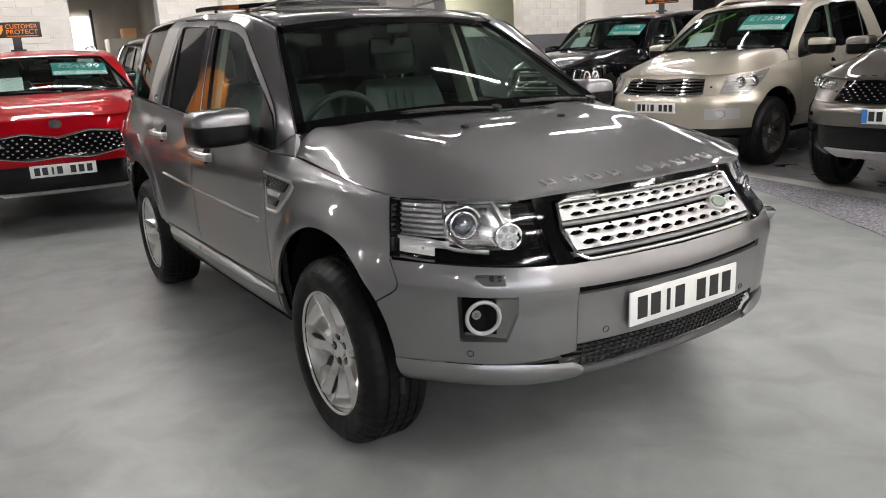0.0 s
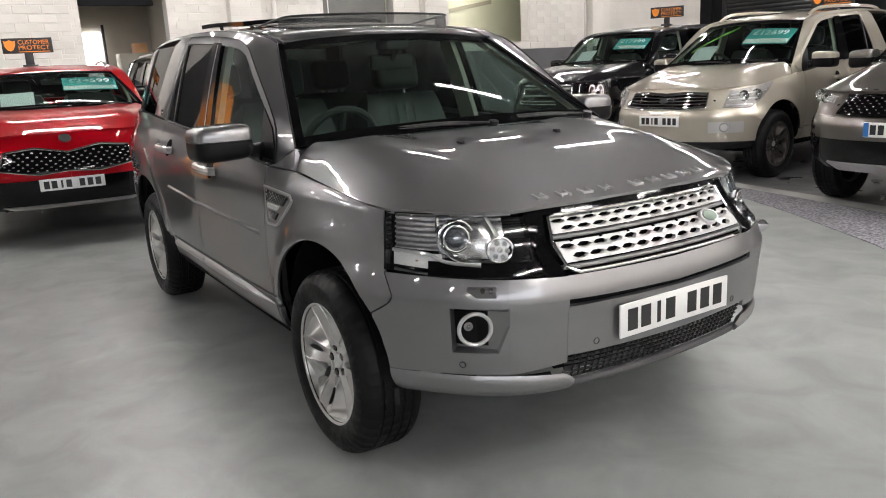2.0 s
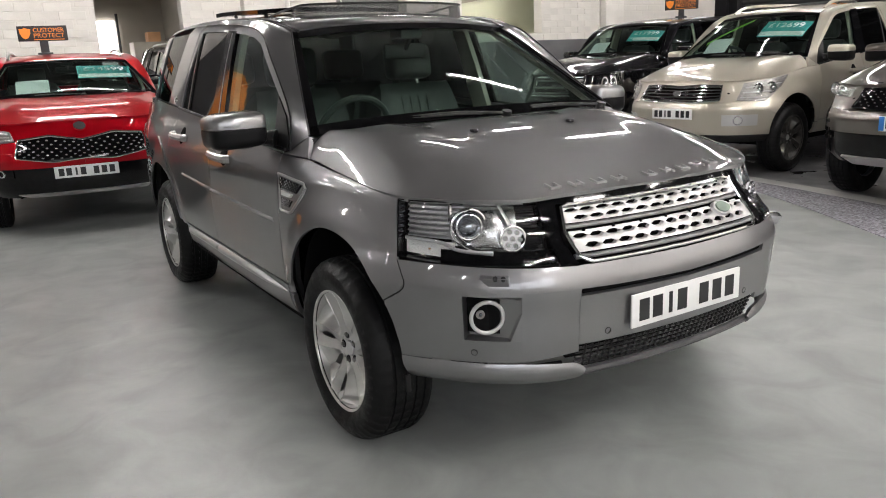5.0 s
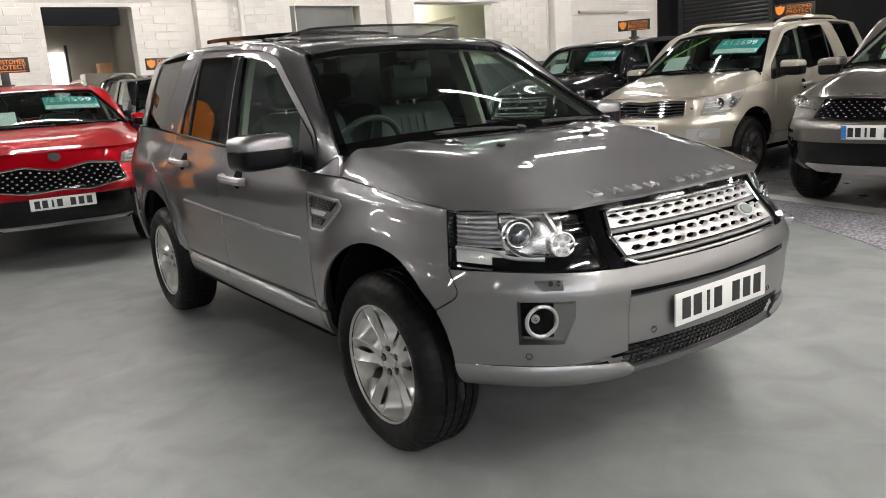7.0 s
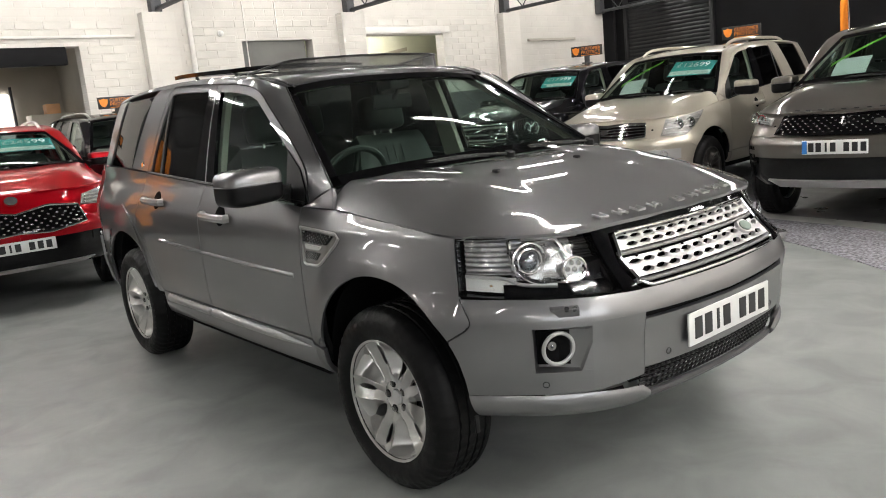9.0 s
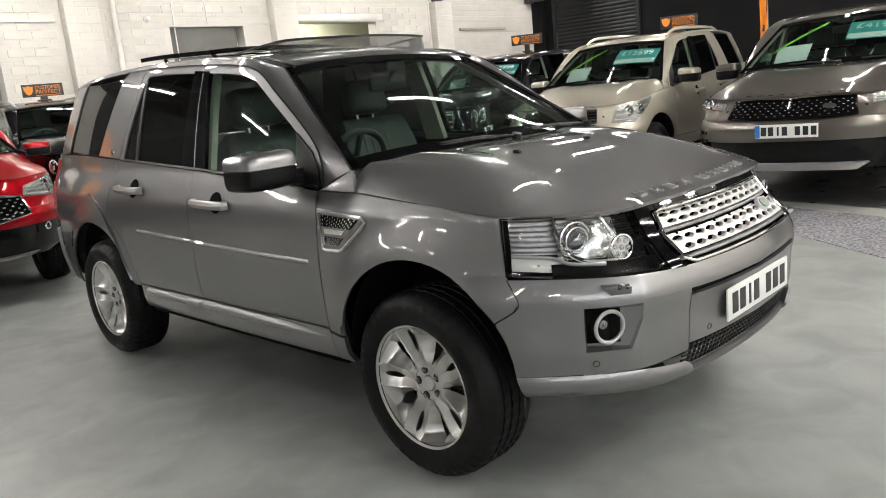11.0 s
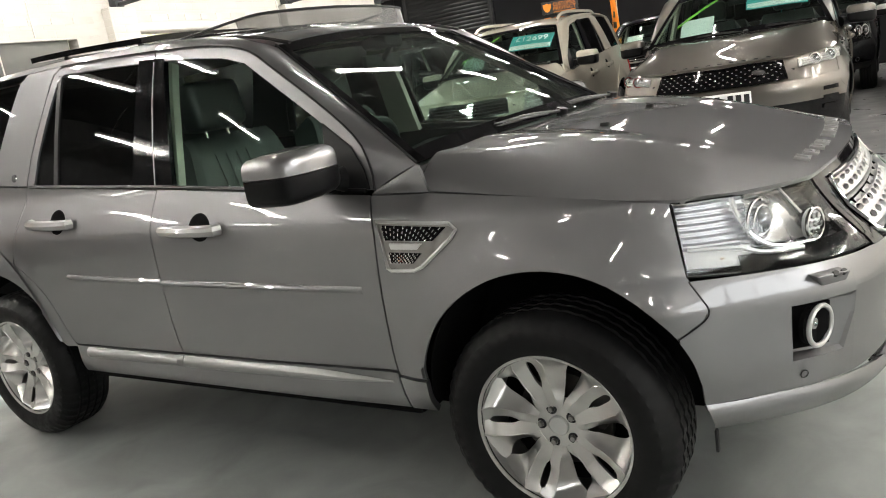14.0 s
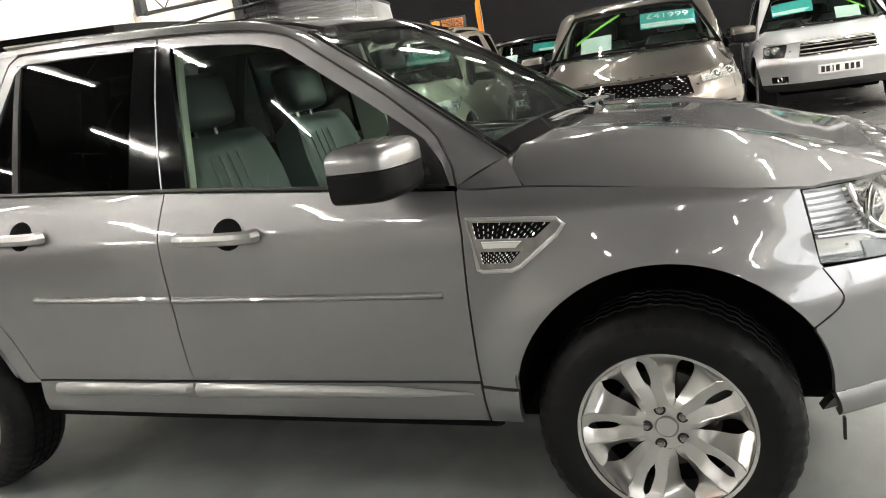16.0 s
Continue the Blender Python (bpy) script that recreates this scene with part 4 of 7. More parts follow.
def wipers(car):
    for y0, y1 in ((-0.62, 0.10), (-0.05, 0.66)):
        bm = bmesh.new()
        a = Vector((-0.29, y1 * 0.98, 1.165))
        path = bez([(-0.285, y1, 1.155), (-0.315, y1 * 0.6 + y0 * 0.4, 1.172), (-0.385, y0, 1.155)], 12)
        tube(bm, path, 0.007, 6)
        tube(bm, [Vector(p) + Vector((0.012, 0, -0.006)) for p in path[2:]], 0.005, 6)
        disc(bm, (-0.285, y1, 1.15), (0.3, 0, 1), 0.022, 0.03, 14)
        part("wiper", bm, TRIM, car)
    bm = bmesh.new()
    g = np.zeros((25, 4, 3))
    lo = bez(mirrored(SCREEN_LOW), 25)
    for j, t in enumerate(np.linspace(0, 1, 4)):
        end = np.clip((0.80 - np.abs(lo[:, 1])) / 0.12, 0, 1)[:, None]
        g[:, j] = lo + np.array([0.070 * t, 0, 0]) * end + np.array([0, 0, -0.022 * t - 0.010])
    part("scuttle", sheet(bm, g, 0.01), TRIM, car)


# ---- noses ----
def rect(s0, s1, z0, z1, nu, nv):
    return np.stack(np.meshgrid(np.linspace(s0, s1, nu), np.linspace(z0, z1, nv), indexing="ij"), -1)


def across(g, off=0.0):
    """A front grid from the right edge to the middle, carried on over to the left."""
    a = skin_grid(g, off, -1)
    b = skin_grid(g[-2::-1], off, 1)
    return np.concatenate([a, b])


def normal_at(s, z, side=-1):
    p, q, r = skin(s, z, 0, side), skin(s + 0.01, z, 0, side), skin(s, z + 0.01, 0, side)
    n = Vector(np.cross(q - p, r - p)).normalized()
    out = Vector((1, side * 0.2, 0))
    return n if n.dot(out) > 0 else -n


BUMP_EDGE = [(0.409, 0.470), (0.405, 0.52), (0.392, 0.58), (0.376, 0.62), (0.360, 0.650)]


def hero_nose(car, colour):
    arch = XZ(*BUMP_EDGE)
    seam = XZ((0.360, 0.650), (0.420, 0.690), (0.432, 0.715), (0.420, 0.745), (0.400, 0.785))
    fl, fr = float(SY(0.735)), float(SY(0.600))
    z0, z1 = 0.545, 0.690
    bt = [(float(SX(0.400)), 0.785), (float(SY(0.457)), 0.770), (float(SY(0.25)), 0.766), (0.0, 0.765)]
    bottom = [(arch[0][0], 0.470), (float(SY(0.42)), 0.470)]

    def top_z(s):
        return float(np.interp(s, [q[0] for q in bt[::-1]], [q[1] for q in bt[::-1]]))
    pieces = []
    for side in (-1, 1):
        bm = bmesh.new()
        # corner, from the wheel arch to the fog lamp
        left = arch + seam[1:]
        sheet(bm, skin_grid(coons([arch[0], (fl, 0.470)], [seam[-1], (fl, top_z(fl))], left, [(fl, 0.470), (fl, top_z(fl))], 14, 22), 0, side), 0.012)
        sheet(bm, skin_grid(coons([(fl, z1), (fr, z1)], [(fl, top_z(fl)), (fr, top_z(fr))], [(fl, z1), (fl, top_z(fl))], [(fr, z1), (fr, top_z(fr))], 10, 8), 0, side), 0.012)
        sheet(bm, skin_grid(rect(fl, fr, 0.470, z0, 10, 6), 0, side), 0.012)
        sheet(bm, skin_grid(coons([(fr, 0.470), (float(SY(0.43)), 0.490)], [(fr, 0.702), (float(SY(0.43)), 0.702)], [(fr, 0.470), (fr, 0.702)], [(float(SY(0.43)), 0.490), (float(SY(0.43)), 0.702)], 10, 18), 0, side), 0.012)
        pieces.append(part("front_bumper", bm, colour, car))
        bm = bmesh.new()
        tube(bm, [skin(s, z, 0.0, side) for s, z in bez(seam, 20)], 0.0022, 5)
        part("bumper_seam", bm, TRIM, pieces[-1])
        # fog lamp in its recess, deep at the outer end
        bm = bmesh.new()
        o = [(fl, z0), (fl, z1), (fr, z1), (fr, z1 - 0.055), (fr + (fl - fr) * 0.20, z0)]
        deep = [-0.032, -0.032, -0.005, -0.005, -0.008]
        a = [skin(s, z, 0.001, side) for s, z in o]
        b = [skin(s + (0.5 * (fl + fr) - s) * 0.10, z + (0.617 - z) * 0.14, d, side) for (s, z), d in zip(o, deep)]
        va, vb = [bm.verts.new(p) for p in a], [bm.verts.new(p) for p in b]
        for i in range(5):
            bm.faces.new((va[i], va[(i + 1) % 5], vb[(i + 1) % 5], vb[i]))
        bm.faces.new(vb)
        rec = part("fog_lamp_recess", bm, colour, pieces[-1], "", 20)
        bm = bmesh.new()
        g = rect(fl - (fl - fr) * 0.03, fl + (fr - fl) * 0.62, z0 + 0.022, z1 - 0.012, 7, 5)
        sheet(bm, skin(g[..., 0], g[..., 1], np.linspace(-0.024, -0.012, 7)[:, None] + 0 * g[..., 0], side), 0.02)
        part("recess_pocket", bm, DARK, rec)
        bm = bmesh.new()
        o = ((fr, z0), (fr, z1 - 0.055), (fr + (fl - fr) * 0.20, z0))
        prism(bm, [skin(s, z, 0.0, side) for s, z in o], [skin(s, z, -0.012, side) for s, z in o])
        part("recess_corner", bm, colour, rec)
        sc = float(SY(0.683))
        c, ax = Vector(skin(sc, 0.624, 0.0, side)), (normal_at(sc, 0.624, side) + Vector((0.9, 0, 0))).normalized()
        bm = bmesh.new()
        ring(bm, c, ax, 0.050, 0.0065, 40, 10)
        lamp = part("fog_lamp_ring", bm, BRIGHT, pieces[-1])
        bm = bmesh.new()
        disc(bm, c - ax * 0.020, ax, 0.052, 0.012, 28)
        part("fog_lamp_cup", bm, DARK, lamp)
        bm = bmesh.new()
        disc(bm, c - ax * 0.012 + Vector((0, side * 0.022, 0.010)), ax, 0.014, 0.004, 28)
        part("fog_lamp_reflector", bm, STEEL, lamp)
        bm = bmesh.new()
        ball(bm, c - ax * 0.010 + Vector((0, side * 0.022, 0.010)), 0.006, 14, 10)
        part("fog_lamp_bulb", bm, LENS, lamp)
        # washer cap
        bm = bmesh.new()
        at = Vector(skin(float(SY(0.664)), 0.750, 0.0, side))
        out = Vector(normal_at(float(SY(0.664)), 0.750, side))
        out = Vector((out.x, out.y, 0)).normalized()
        turn = Matrix((out, Vector((-out.y, out.x, 0)), Vector((0, 0, 1)))).transposed()
        nose = [(0.032, side * 0.046, 0.006), (0.037, -side * 0.044, 0.006), (0.018, -side * 0.047, -0.024), (0.014, side * 0.018, -0.026)]
        prism(bm, [tuple(at + turn @ Vector(q)) for q in nose], [tuple(at + turn @ Vector((-0.03, q[1], q[2]))) for q in nose])
        bmesh.ops.recalc_face_normals(bm, faces=bm.faces[:])
        bmesh.ops.bevel(bm, geom=bm.edges[:], offset=0.004, segments=3, affect="EDGES", profile=0.5)
        cap = part("washer_cap", bm, colour, pieces[-1])
        for off in (0.006, 0.030):
            bm = bmesh.new()
            disc(bm, at + turn @ Vector((0.029, -side * off, 0.004)), turn @ Vector((0.75, 0, 0.66)), 0.0085, 0.008, 16, 0.001)
            part("washer_nozzle", bm, INK, cap)
        # parking sensors
        for yy, zz in ((0.715, 0.505), (0.33, 0.545)):
            bm = bmesh.new()
            sd = float(SY(yy))
            disc(bm, Vector(skin(sd, zz, -0.001, side)), normal_at(sd, zz, side), 0.0085, 0.006, 18, 0.001)
            part("parking_sensor", bm, colour, pieces[-1])
            bm = bmesh.new()
            ring(bm, Vector(skin(sd, zz, 0.002, side)), normal_at(sd, zz, side), 0.0100, 0.0015, 18, 5)
            part("sensor_ring", bm, INK, pieces[-1])
        # lower lip round the corner
        bm = bmesh.new()
        g = coons([(float(SX(0.43)), 0.392), (float(SY(0.47)), 0.388), (float(SY(0.42)), 0.392)], [(arch[0][0], 0.470), (float(SY(0.60)), 0.466), (float(SY(0.43)), 0.452), (float(SY(0.40)), 0.425)], [(float(SX(0.43)), 0.392), (arch[0][0], 0.470)], [(float(SY(0.42)), 0.392), (float(SY(0.40)), 0.425)], 26, 8)
        lift = np.array([0.009, 0.012, 0.013, 0.013, 0.013, 0.012, 0.008, 0.002])[None, :] + 0 * g[..., 0]
        sheet(bm, skin(g[..., 0], g[..., 1], lift, side), 0.02)
        part("bumper_lip", bm, colour, pieces[-1])
        bm = bmesh.new()
        box(bm, (0.425, side * 0.85, 0.372), (0.008, 0.018, 0.06), 0.003)
        part("air_deflector", bm, TRIM, pieces[-1])
        bm = bmesh.new()
        sheet(bm, skin_grid(rect(float(SX(0.47)), float(SY(0.44)), 0.345, 0.41, 16, 4), -0.07, side), 0.02)
        part("lower_valance", bm, TRIM, pieces[-1])
    # bar over the slot, and the middle panel that carries the plate
    bm = bmesh.new()
    g = coons([(fr, 0.7015), (float(SY(0.431)), 0.7005), (0.0, 0.690)], [(fr, top_z(fr)), (float(SY(0.431)), top_z(SY(0.431))), (0.0, 0.765)], [(fr, 0.7015), (fr, top_z(fr))], [(0.0, 0.690), (0.0, 0.765)], 24, 9)
    part("bumper_bar", sheet(bm, across(g, 0.0), 0.02), colour, car)
    s4 = float(SY(0.4315))
    g = coons([(s4, 0.515), (0.0, 0.510)], [(s4, 0.678), (0.0, 0.672)], [(s4, 0.515), (s4, 0.678)], [(0.0, 0.510), (0.0, 0.672)], 14, 10)
    bm = bmesh.new()
    part("plate_panel", sheet(bm, across(g, 0.0015), 0.03), colour, car)
    bm = bmesh.new()
    g = coons([(float(SY(0.43)), 0.655), (0.0, 0.655)], [(float(SY(0.43)), 0.702), (0.0, 0.694)], [(float(SY(0.43)), 0.655), (float(SY(0.43)), 0.702)], [(0.0, 0.655), (0.0, 0.694)], 14, 4)
    part("bumper_slot", sheet(bm, across(g, -0.014), 0.02), DARK, car)
    bm = bmesh.new()
    g = coons([(float(SY(0.45)), 0.45), (0.0, 0.45)], [(float(SY(0.45)), 0.52), (0.0, 0.52)], [(float(SY(0.45)), 0.45), (float(SY(0.45)), 0.52)], [(0.0, 0.45), (0.0, 0.52)], 14, 4)
    part("intake_back", sheet(bm, across(g, -0.05), 0.02), DARK, car)
    # lower intake: ribbed black mesh over a dark lip
    bm = bmesh.new()
    for z in np.linspace(0.425, 0.512, 6):
        tube(bm, [tuple(skin(float(SY(abs(y))), z, -0.010 - 0.02 * (0.512 - z) / 0.09, -1 if y < 0 else 1)) for y in np.linspace(-0.43, 0.43, 25)], 0.0045, 5)
    for y in np.linspace(-0.40, 0.40, 33):
        sd = -1 if y < 0 else 1
        tube(bm, [tuple(skin(float(SY(abs(y))), 0.512, -0.008, sd)), tuple(skin(float(SY(abs(y + 0.004))), 0.425, -0.026, sd))], 0.004, 5)
    part("lower_grille", bm, TRIM, car, "black ribbed lower intake")
    bm = bmesh.new()
    tube(bm, [tuple(skin(float(SY(abs(y))), 0.408, -0.012, -1 if y < 0 else 1)) for y in np.linspace(-0.43, 0.43, 25)], 0.014, 8)
    part("lower_grille_lip", bm, material("dark_silver_plastic", (0.05, 0.05, 0.053), rough=0.4), car)
    number_plate(car, (0.833, 0, 0.597), tilt=0)
    # grille: gloss black surround, silver frame, two silver bars with hexagonal holes, badge
    bm = bmesh.new()
    g = coons([(float(SY(0.515)), 0.772), (float(SY(0.40)), 0.770), (0.0, 0.768)], [(float(SY(0.505)), 0.955), (0.0, 0.960)], [(float(SY(0.515)), 0.772), (float(SY(0.505)), 0.955)], [(0.0, 0.768), (0.0, 0.960)], 18, 10)
    part("grille_back", sheet(bm, across(g, -0.03), 0.02), DARK, car)
    bm = bmesh.new()
    for (o, i) in ((0.515, 0.462),):
        for side in (-1, 1):
            gg = coons([(float(SY(0.488)), 0.772), (float(SY(0.425)), 0.770)], [(float(SY(0.520)), 0.958), (float(SY(0.445)), 0.950)], [(float(SY(0.488)), 0.772), (float(SY(0.520)), 0.958)], [(float(SY(0.425)), 0.770), (float(SY(0.458)), 0.84), (float(SY(0.445)), 0.950)], 5, 12)
            sheet(bm, skin_grid(gg, 0.004, side), 0.05)
    gg = coons([(float(SY(0.46)), 0.937), (0.0, 0.942)], [(float(SY(0.48)), 0.957), (0.0, 0.962)], [(float(SY(0.46)), 0.937), (float(SY(0.48)), 0.957)], [(0.0, 0.942), (0.0, 0.962)], 16, 4)
    sheet(bm, across(gg, 0.003), 0.05)
    part("grille_surround", bm, GLOSS, car)
    # thin silver frame
    edge = [(0.428, 0.930), (0.440, 0.86), (0.418, 0.795), (0.395, 0.783)]
    path = [tuple(skin(float(SY(y)), z, 0.006, -1)) for y, z in edge] + [tuple(skin(float(SY(abs(y))), 0.778, 0.008, -1 if y < 0 else 1)) for y in np.linspace(-0.38, 0.38, 17)] + [tuple(skin(float(SY(y)), z, 0.006, 1)) for y, z in edge[::-1]] + [tuple(skin(float(SY(abs(y))), 0.934, 0.004, -1 if y < 0 else 1)) for y in np.linspace(0.40, -0.40, 17)]
    bm = bmesh.new()
    tube(bm, path, 0.0065, 8, closed=True)
    part("grille_frame", bm, CHROME, car)
    for zlo, zhi, y_end in ((0.882, 0.926, 0.425), (0.804, 0.856, 0.420)):
        bm = bmesh.new()
        hex_bar(bm, zlo, zhi, y_end, 13)
        part("grille_bar", bm, BRIGHT, car, "silver grille bar with hexagonal holes", 25)
    for y in np.linspace(-0.36, 0.36, 7):
        sd = -1 if y < 0 else 1
        bm = bmesh.new()
        tube(bm, [tuple(skin(float(SY(abs(y))), z, o, sd)) for z, o in ((0.93, -0.012), (0.86, -0.010), (0.785, -0.008))], 0.005, 5)
        part("grille_rib", bm, GLOSS, car)
    slat_mat = material("mid_grey_plastic", (0.16, 0.16, 0.16), rough=0.35)
    for zc in (0.870, 0.790):
        bm = bmesh.new()
        tube(bm, [tuple(skin(float(SY(abs(y))), zc, -0.008, -1 if y < 0 else 1)) for y in np.linspace(-0.43, 0.43, 21)], 0.013, 8, flat=0.6)
        part("grille_slat", bm, slat_mat, car)
    c, ax = Vector(skin(float(SY(0.268)), 0.848, 0.012, 1)), normal_at(float(SY(0.268)), 0.848, 1)
    bm = bmesh.new()
    turn = Vector((0, 0, 1)).rotation_difference(ax).to_matrix().to_4x4()
    bmesh.ops.create_cone(bm, cap_ends=True, segments=40, radius1=0.05, radius2=0.046, depth=0.014, matrix=Matrix.Translation(c) @ turn @ Matrix.Diagonal((0.62, 1.0, 1, 1)))
    badge = part("badge", bm, BRIGHT, car, "oval badge with a silver rim")
    bm = bmesh.new()
    bmesh.ops.create_cone(bm, cap_ends=True, segments=40, radius1=0.036, radius2=0.035, depth=0.004, matrix=Matrix.Translation(c + ax * 0.0085) @ turn @ Matrix.Diagonal((0.60, 1.0, 1, 1)))
    part("badge_field", bm, GREENOVAL, badge)
    for side in (-1, 1):
        headlamp(car, side)
    # raised letter-sized shapes along the bonnet's front
    for i, y in enumerate([-0.375, -0.285, -0.195, -0.105, 0.035, 0.125, 0.21, 0.295, 0.375]):
        x = float(np.interp(abs(y), HOOD_FRONT[0], HOOD_FRONT[1])) - 0.060
        z = float(hood_z(np.array(x), np.array(y)))
        sl = Matrix.Rotation(math.atan2(float(hood_z(np.array(x - 0.02), np.array(y))) - z, 0.02), 3, "Y")
        bm = bmesh.new()
        for dx, dy, lx, ly in ((0, -0.018, 0.040, 0.008), (0, 0.018, 0.040, 0.008), (0.005 if i % 2 else 0.016, 0, 0.008, 0.034)):
            box(bm, Vector((x, y, z + 0.003)) + sl @ Vector((dx, dy, 0)), (lx, ly, 0.010), 0.002, sl)
        part("bonnet_lettering_bar", bm, HANDLE, car)
    # washer jets on the bonnet
    for y in (-0.285, 0.20):
        bm = bmesh.new()
        box(bm, (0.02, y, float(hood_z(np.array(0.02), np.array(y))) + 0.006), (0.03, 0.022, 0.014), 0.005)
        part("washer_jet", bm, TRIM, car)


def hex_bar(bm, zlo, zhi, y_end, n):
    """A bar across the grille with two staggered rows of hexagonal holes."""
    zm = (zlo + zhi) / 2 + 0.003
    rows = ((zm, zhi, 0.0, 0.62), (zlo, zm, 0.5, 0.52))
    w = 2 * y_end / n

    def at(y, z, off):
        return skin(float(SY(abs(y))), z, off, -1 if y < 0 else 1)
    for za, zb, shift, fill in rows:
        zc, h = (za + zb) / 2, (zb - za)
        ys = np.clip(np.arange(n + 1) + (shift - 0.5 if shift else 0), 0, n) * w - y_end
        if shift:
            ys = np.concatenate([[-y_end], (np.arange(n) + 0.5) * w - y_end, [y_end]])
        for a, b in zip(ys[:-1], ys[1:]):
            m, half = (a + b) / 2, (b - a) / 2
            if half < w * 0.4:
                hexa = None
            else:
                r = half * 0.92
                hexa = [(m - r, zc), (m - r * 0.42, zc + h * fill / 2), (m + r * 0.42, zc + h * fill / 2), (m + r, zc), (m + r * 0.42, zc - h * fill / 2), (m - r * 0.42, zc - h * fill / 2)]
            if hexa is None:
                prism(bm, [at(y, z, 0.008) for y, z in ((a, za), (a, zb), (b, zb), (b, za))], [at(y, z, -0.01) for y, z in ((a, za), (a, zb), (b, zb), (b, za))])
                continue
            frame_pts = [(a, zc), (a, zb), (b, zb), (b, zc), (b, za), (a, za)]
            o = [[bm.verts.new(at(y, z, d)) for y, z in frame_pts] for d in (0.008, -0.01)]
            i = [[bm.verts.new(at(y, z, d)) for y, z in hexa] for d in (0.005, -0.01)]
            for k in range(6):
                q = (k + 1) % 6
                bm.faces.new((o[0][k], o[0][q], i[0][q], i[0][k]))
                bm.faces.new((i[0][k], i[0][q], i[1][q], i[1][k]))
                bm.faces.new((o[1][k], o[1][q], i[1][q], i[1][k]))


def headlamp(car, side):
    """A large lamp unit: black housing, chrome reflectors, projector, ring of diodes, clear cover."""
    bl, br, tl, tr = (float(SX(0.397)), 0.793), (float(SY(0.492)), 0.776), (float(SX(0.384)), 0.972), (float(SY(0.515)), 0.957)
    left = [bl] + XZ((0.392, 0.88)) + [tl]
    top = [tl, (float(SX(0.512)), 0.966), tr]
    g = coons([bl, (float(SX(0.53)), 0.782), br], top, left, [br, tr], 22, 12)
    bm = bmesh.new()
    inner = skin_grid(g, -0.085, side)
    house = part("headlamp", sheet(bm, inner, 0.01), DARK, car, "clear headlamp with chrome reflectors and a projector")
    bm = bmesh.new()
    ringpts = [g[i, 0] for i in range(22)] + [g[-1, j] for j in range(1, 12)] + [g[i, -1] for i in range(20, -1, -1)] + [g[0, j] for j in range(10, 0, -1)]
    rim = np.array([[skin(s, z, o, side) for o in (0.0, -0.03, -0.06, -0.085)] for s, z in ringpts + ringpts[:1]])
    sheet(bm, rim, 0.003)
    part("lamp_wall", bm, GLOSS, house)

    def at(u, v, off):
        """u 0 outer to 1 inner, v 0 bottom to 1 top."""
        i, j = u * 21, v * 11
        i0, j0 = min(int(i), 20), min(int(j), 10)
        a, b = i - i0, j - j0
        q = g[i0, j0] * (1 - a) * (1 - b) + g[i0 + 1, j0] * a * (1 - b) + g[i0, j0 + 1] * (1 - a) * b + g[i0 + 1, j0 + 1] * a * b
        return Vector(skin(q[0], q[1], off, side))

    def patch(u0, u1, v0, v1, off, bulge, nu=10, nv=8):
        us, vs = np.linspace(0, 1, nu), np.linspace(0, 1, nv)
        return np.array([[at(u0 + (u1 - u0) * a, v0 + (v1 - v0) * b, off + bulge * math.sin(math.pi * a) * math.sin(math.pi * b)) for b in vs] for a in us])
    # ribbed reflector at the outer end
    bm = bmesh.new()
    us, vs = np.linspace(0.03, 0.42, 14), np.linspace(0.34, 0.95, 29)
    p = np.array([[at(u, v, -0.045 - 0.02 * u + (0.006 if k % 4 < 2 else -0.004)) for k, v in enumerate(vs)] for u in us])
    sheet(bm, p, 0.004)
    part("ribbed_reflector", bm, LAMP_RIB, house, "", 20)
    # lower trim strip and turn signal
    bm = bmesh.new()
    sheet(bm, patch(0.03, 0.36, 0.06, 0.30, -0.035, 0.006), 0.01)
    turnlamp = part("turn_signal_reflector", bm, PLATE, house)
    bm = bmesh.new()
    ball(bm, at(0.20, 0.17, -0.033), 0.006, 14, 10, (1, 1, 0.7))
    part("turn_signal_bulb", bm, AMBER, turnlamp)
    bm = bmesh.new()
    tube(bm, bez([at(0.04, 0.33, -0.02), at(0.28, 0.31, -0.02), at(0.40, 0.20, -0.02), at(0.62, 0.16, -0.02)], 20), 0.006, 8)
    part("lamp_strip", bm, BRIGHT, house)
    bm = bmesh.new()
    tube(bm, bez([at(0.335, 0.93, -0.030), at(0.345, 0.62, -0.026), at(0.40, 0.36, -0.022), at(0.50, 0.23, -0.020), at(0.70, 0.21, -0.018)], 24), 0.0075, 8)
    part("lamp_bezel", bm, CHROME, house)
    # bright strip that stands in for the highlight along the lamp's top edge
    bm = bmesh.new()
    sheet(bm, np.array([[at(u, v, -0.020 - 0.010 * k) for k, v in enumerate((0.965, 0.93, 0.885))] for u in np.linspace(0.42, 0.90, 14)]), 0.004)
    part("lamp_brow", bm, BRIGHT, house)
    # bright shroud round the projector, sweeping to the diode ring
    bm = bmesh.new()
    us, vs = np.linspace(0.33, 0.80, 16), np.linspace(0.22, 0.97, 12)
    p = np.array([[at(u, v, -0.055 + 0.030 * math.exp(-((u - 0.62) / 0.16) ** 2) * math.sin(math.pi * min(1, (v - 0.22) / 0.75))) for v in vs] for u in us])
    sheet(bm, p, 0.004)
    part("projector_shroud", bm, material("satin_silver_plastic", (0.62, 0.62, 0.62), rough=0.22, metal=0.85) if side < 0 else bpy.data.materials["satin_silver_plastic"], house)
    ax = Vector((0.93, side * 0.36, 0.03)).normalized()
    c = at(0.455, 0.56, -0.030)
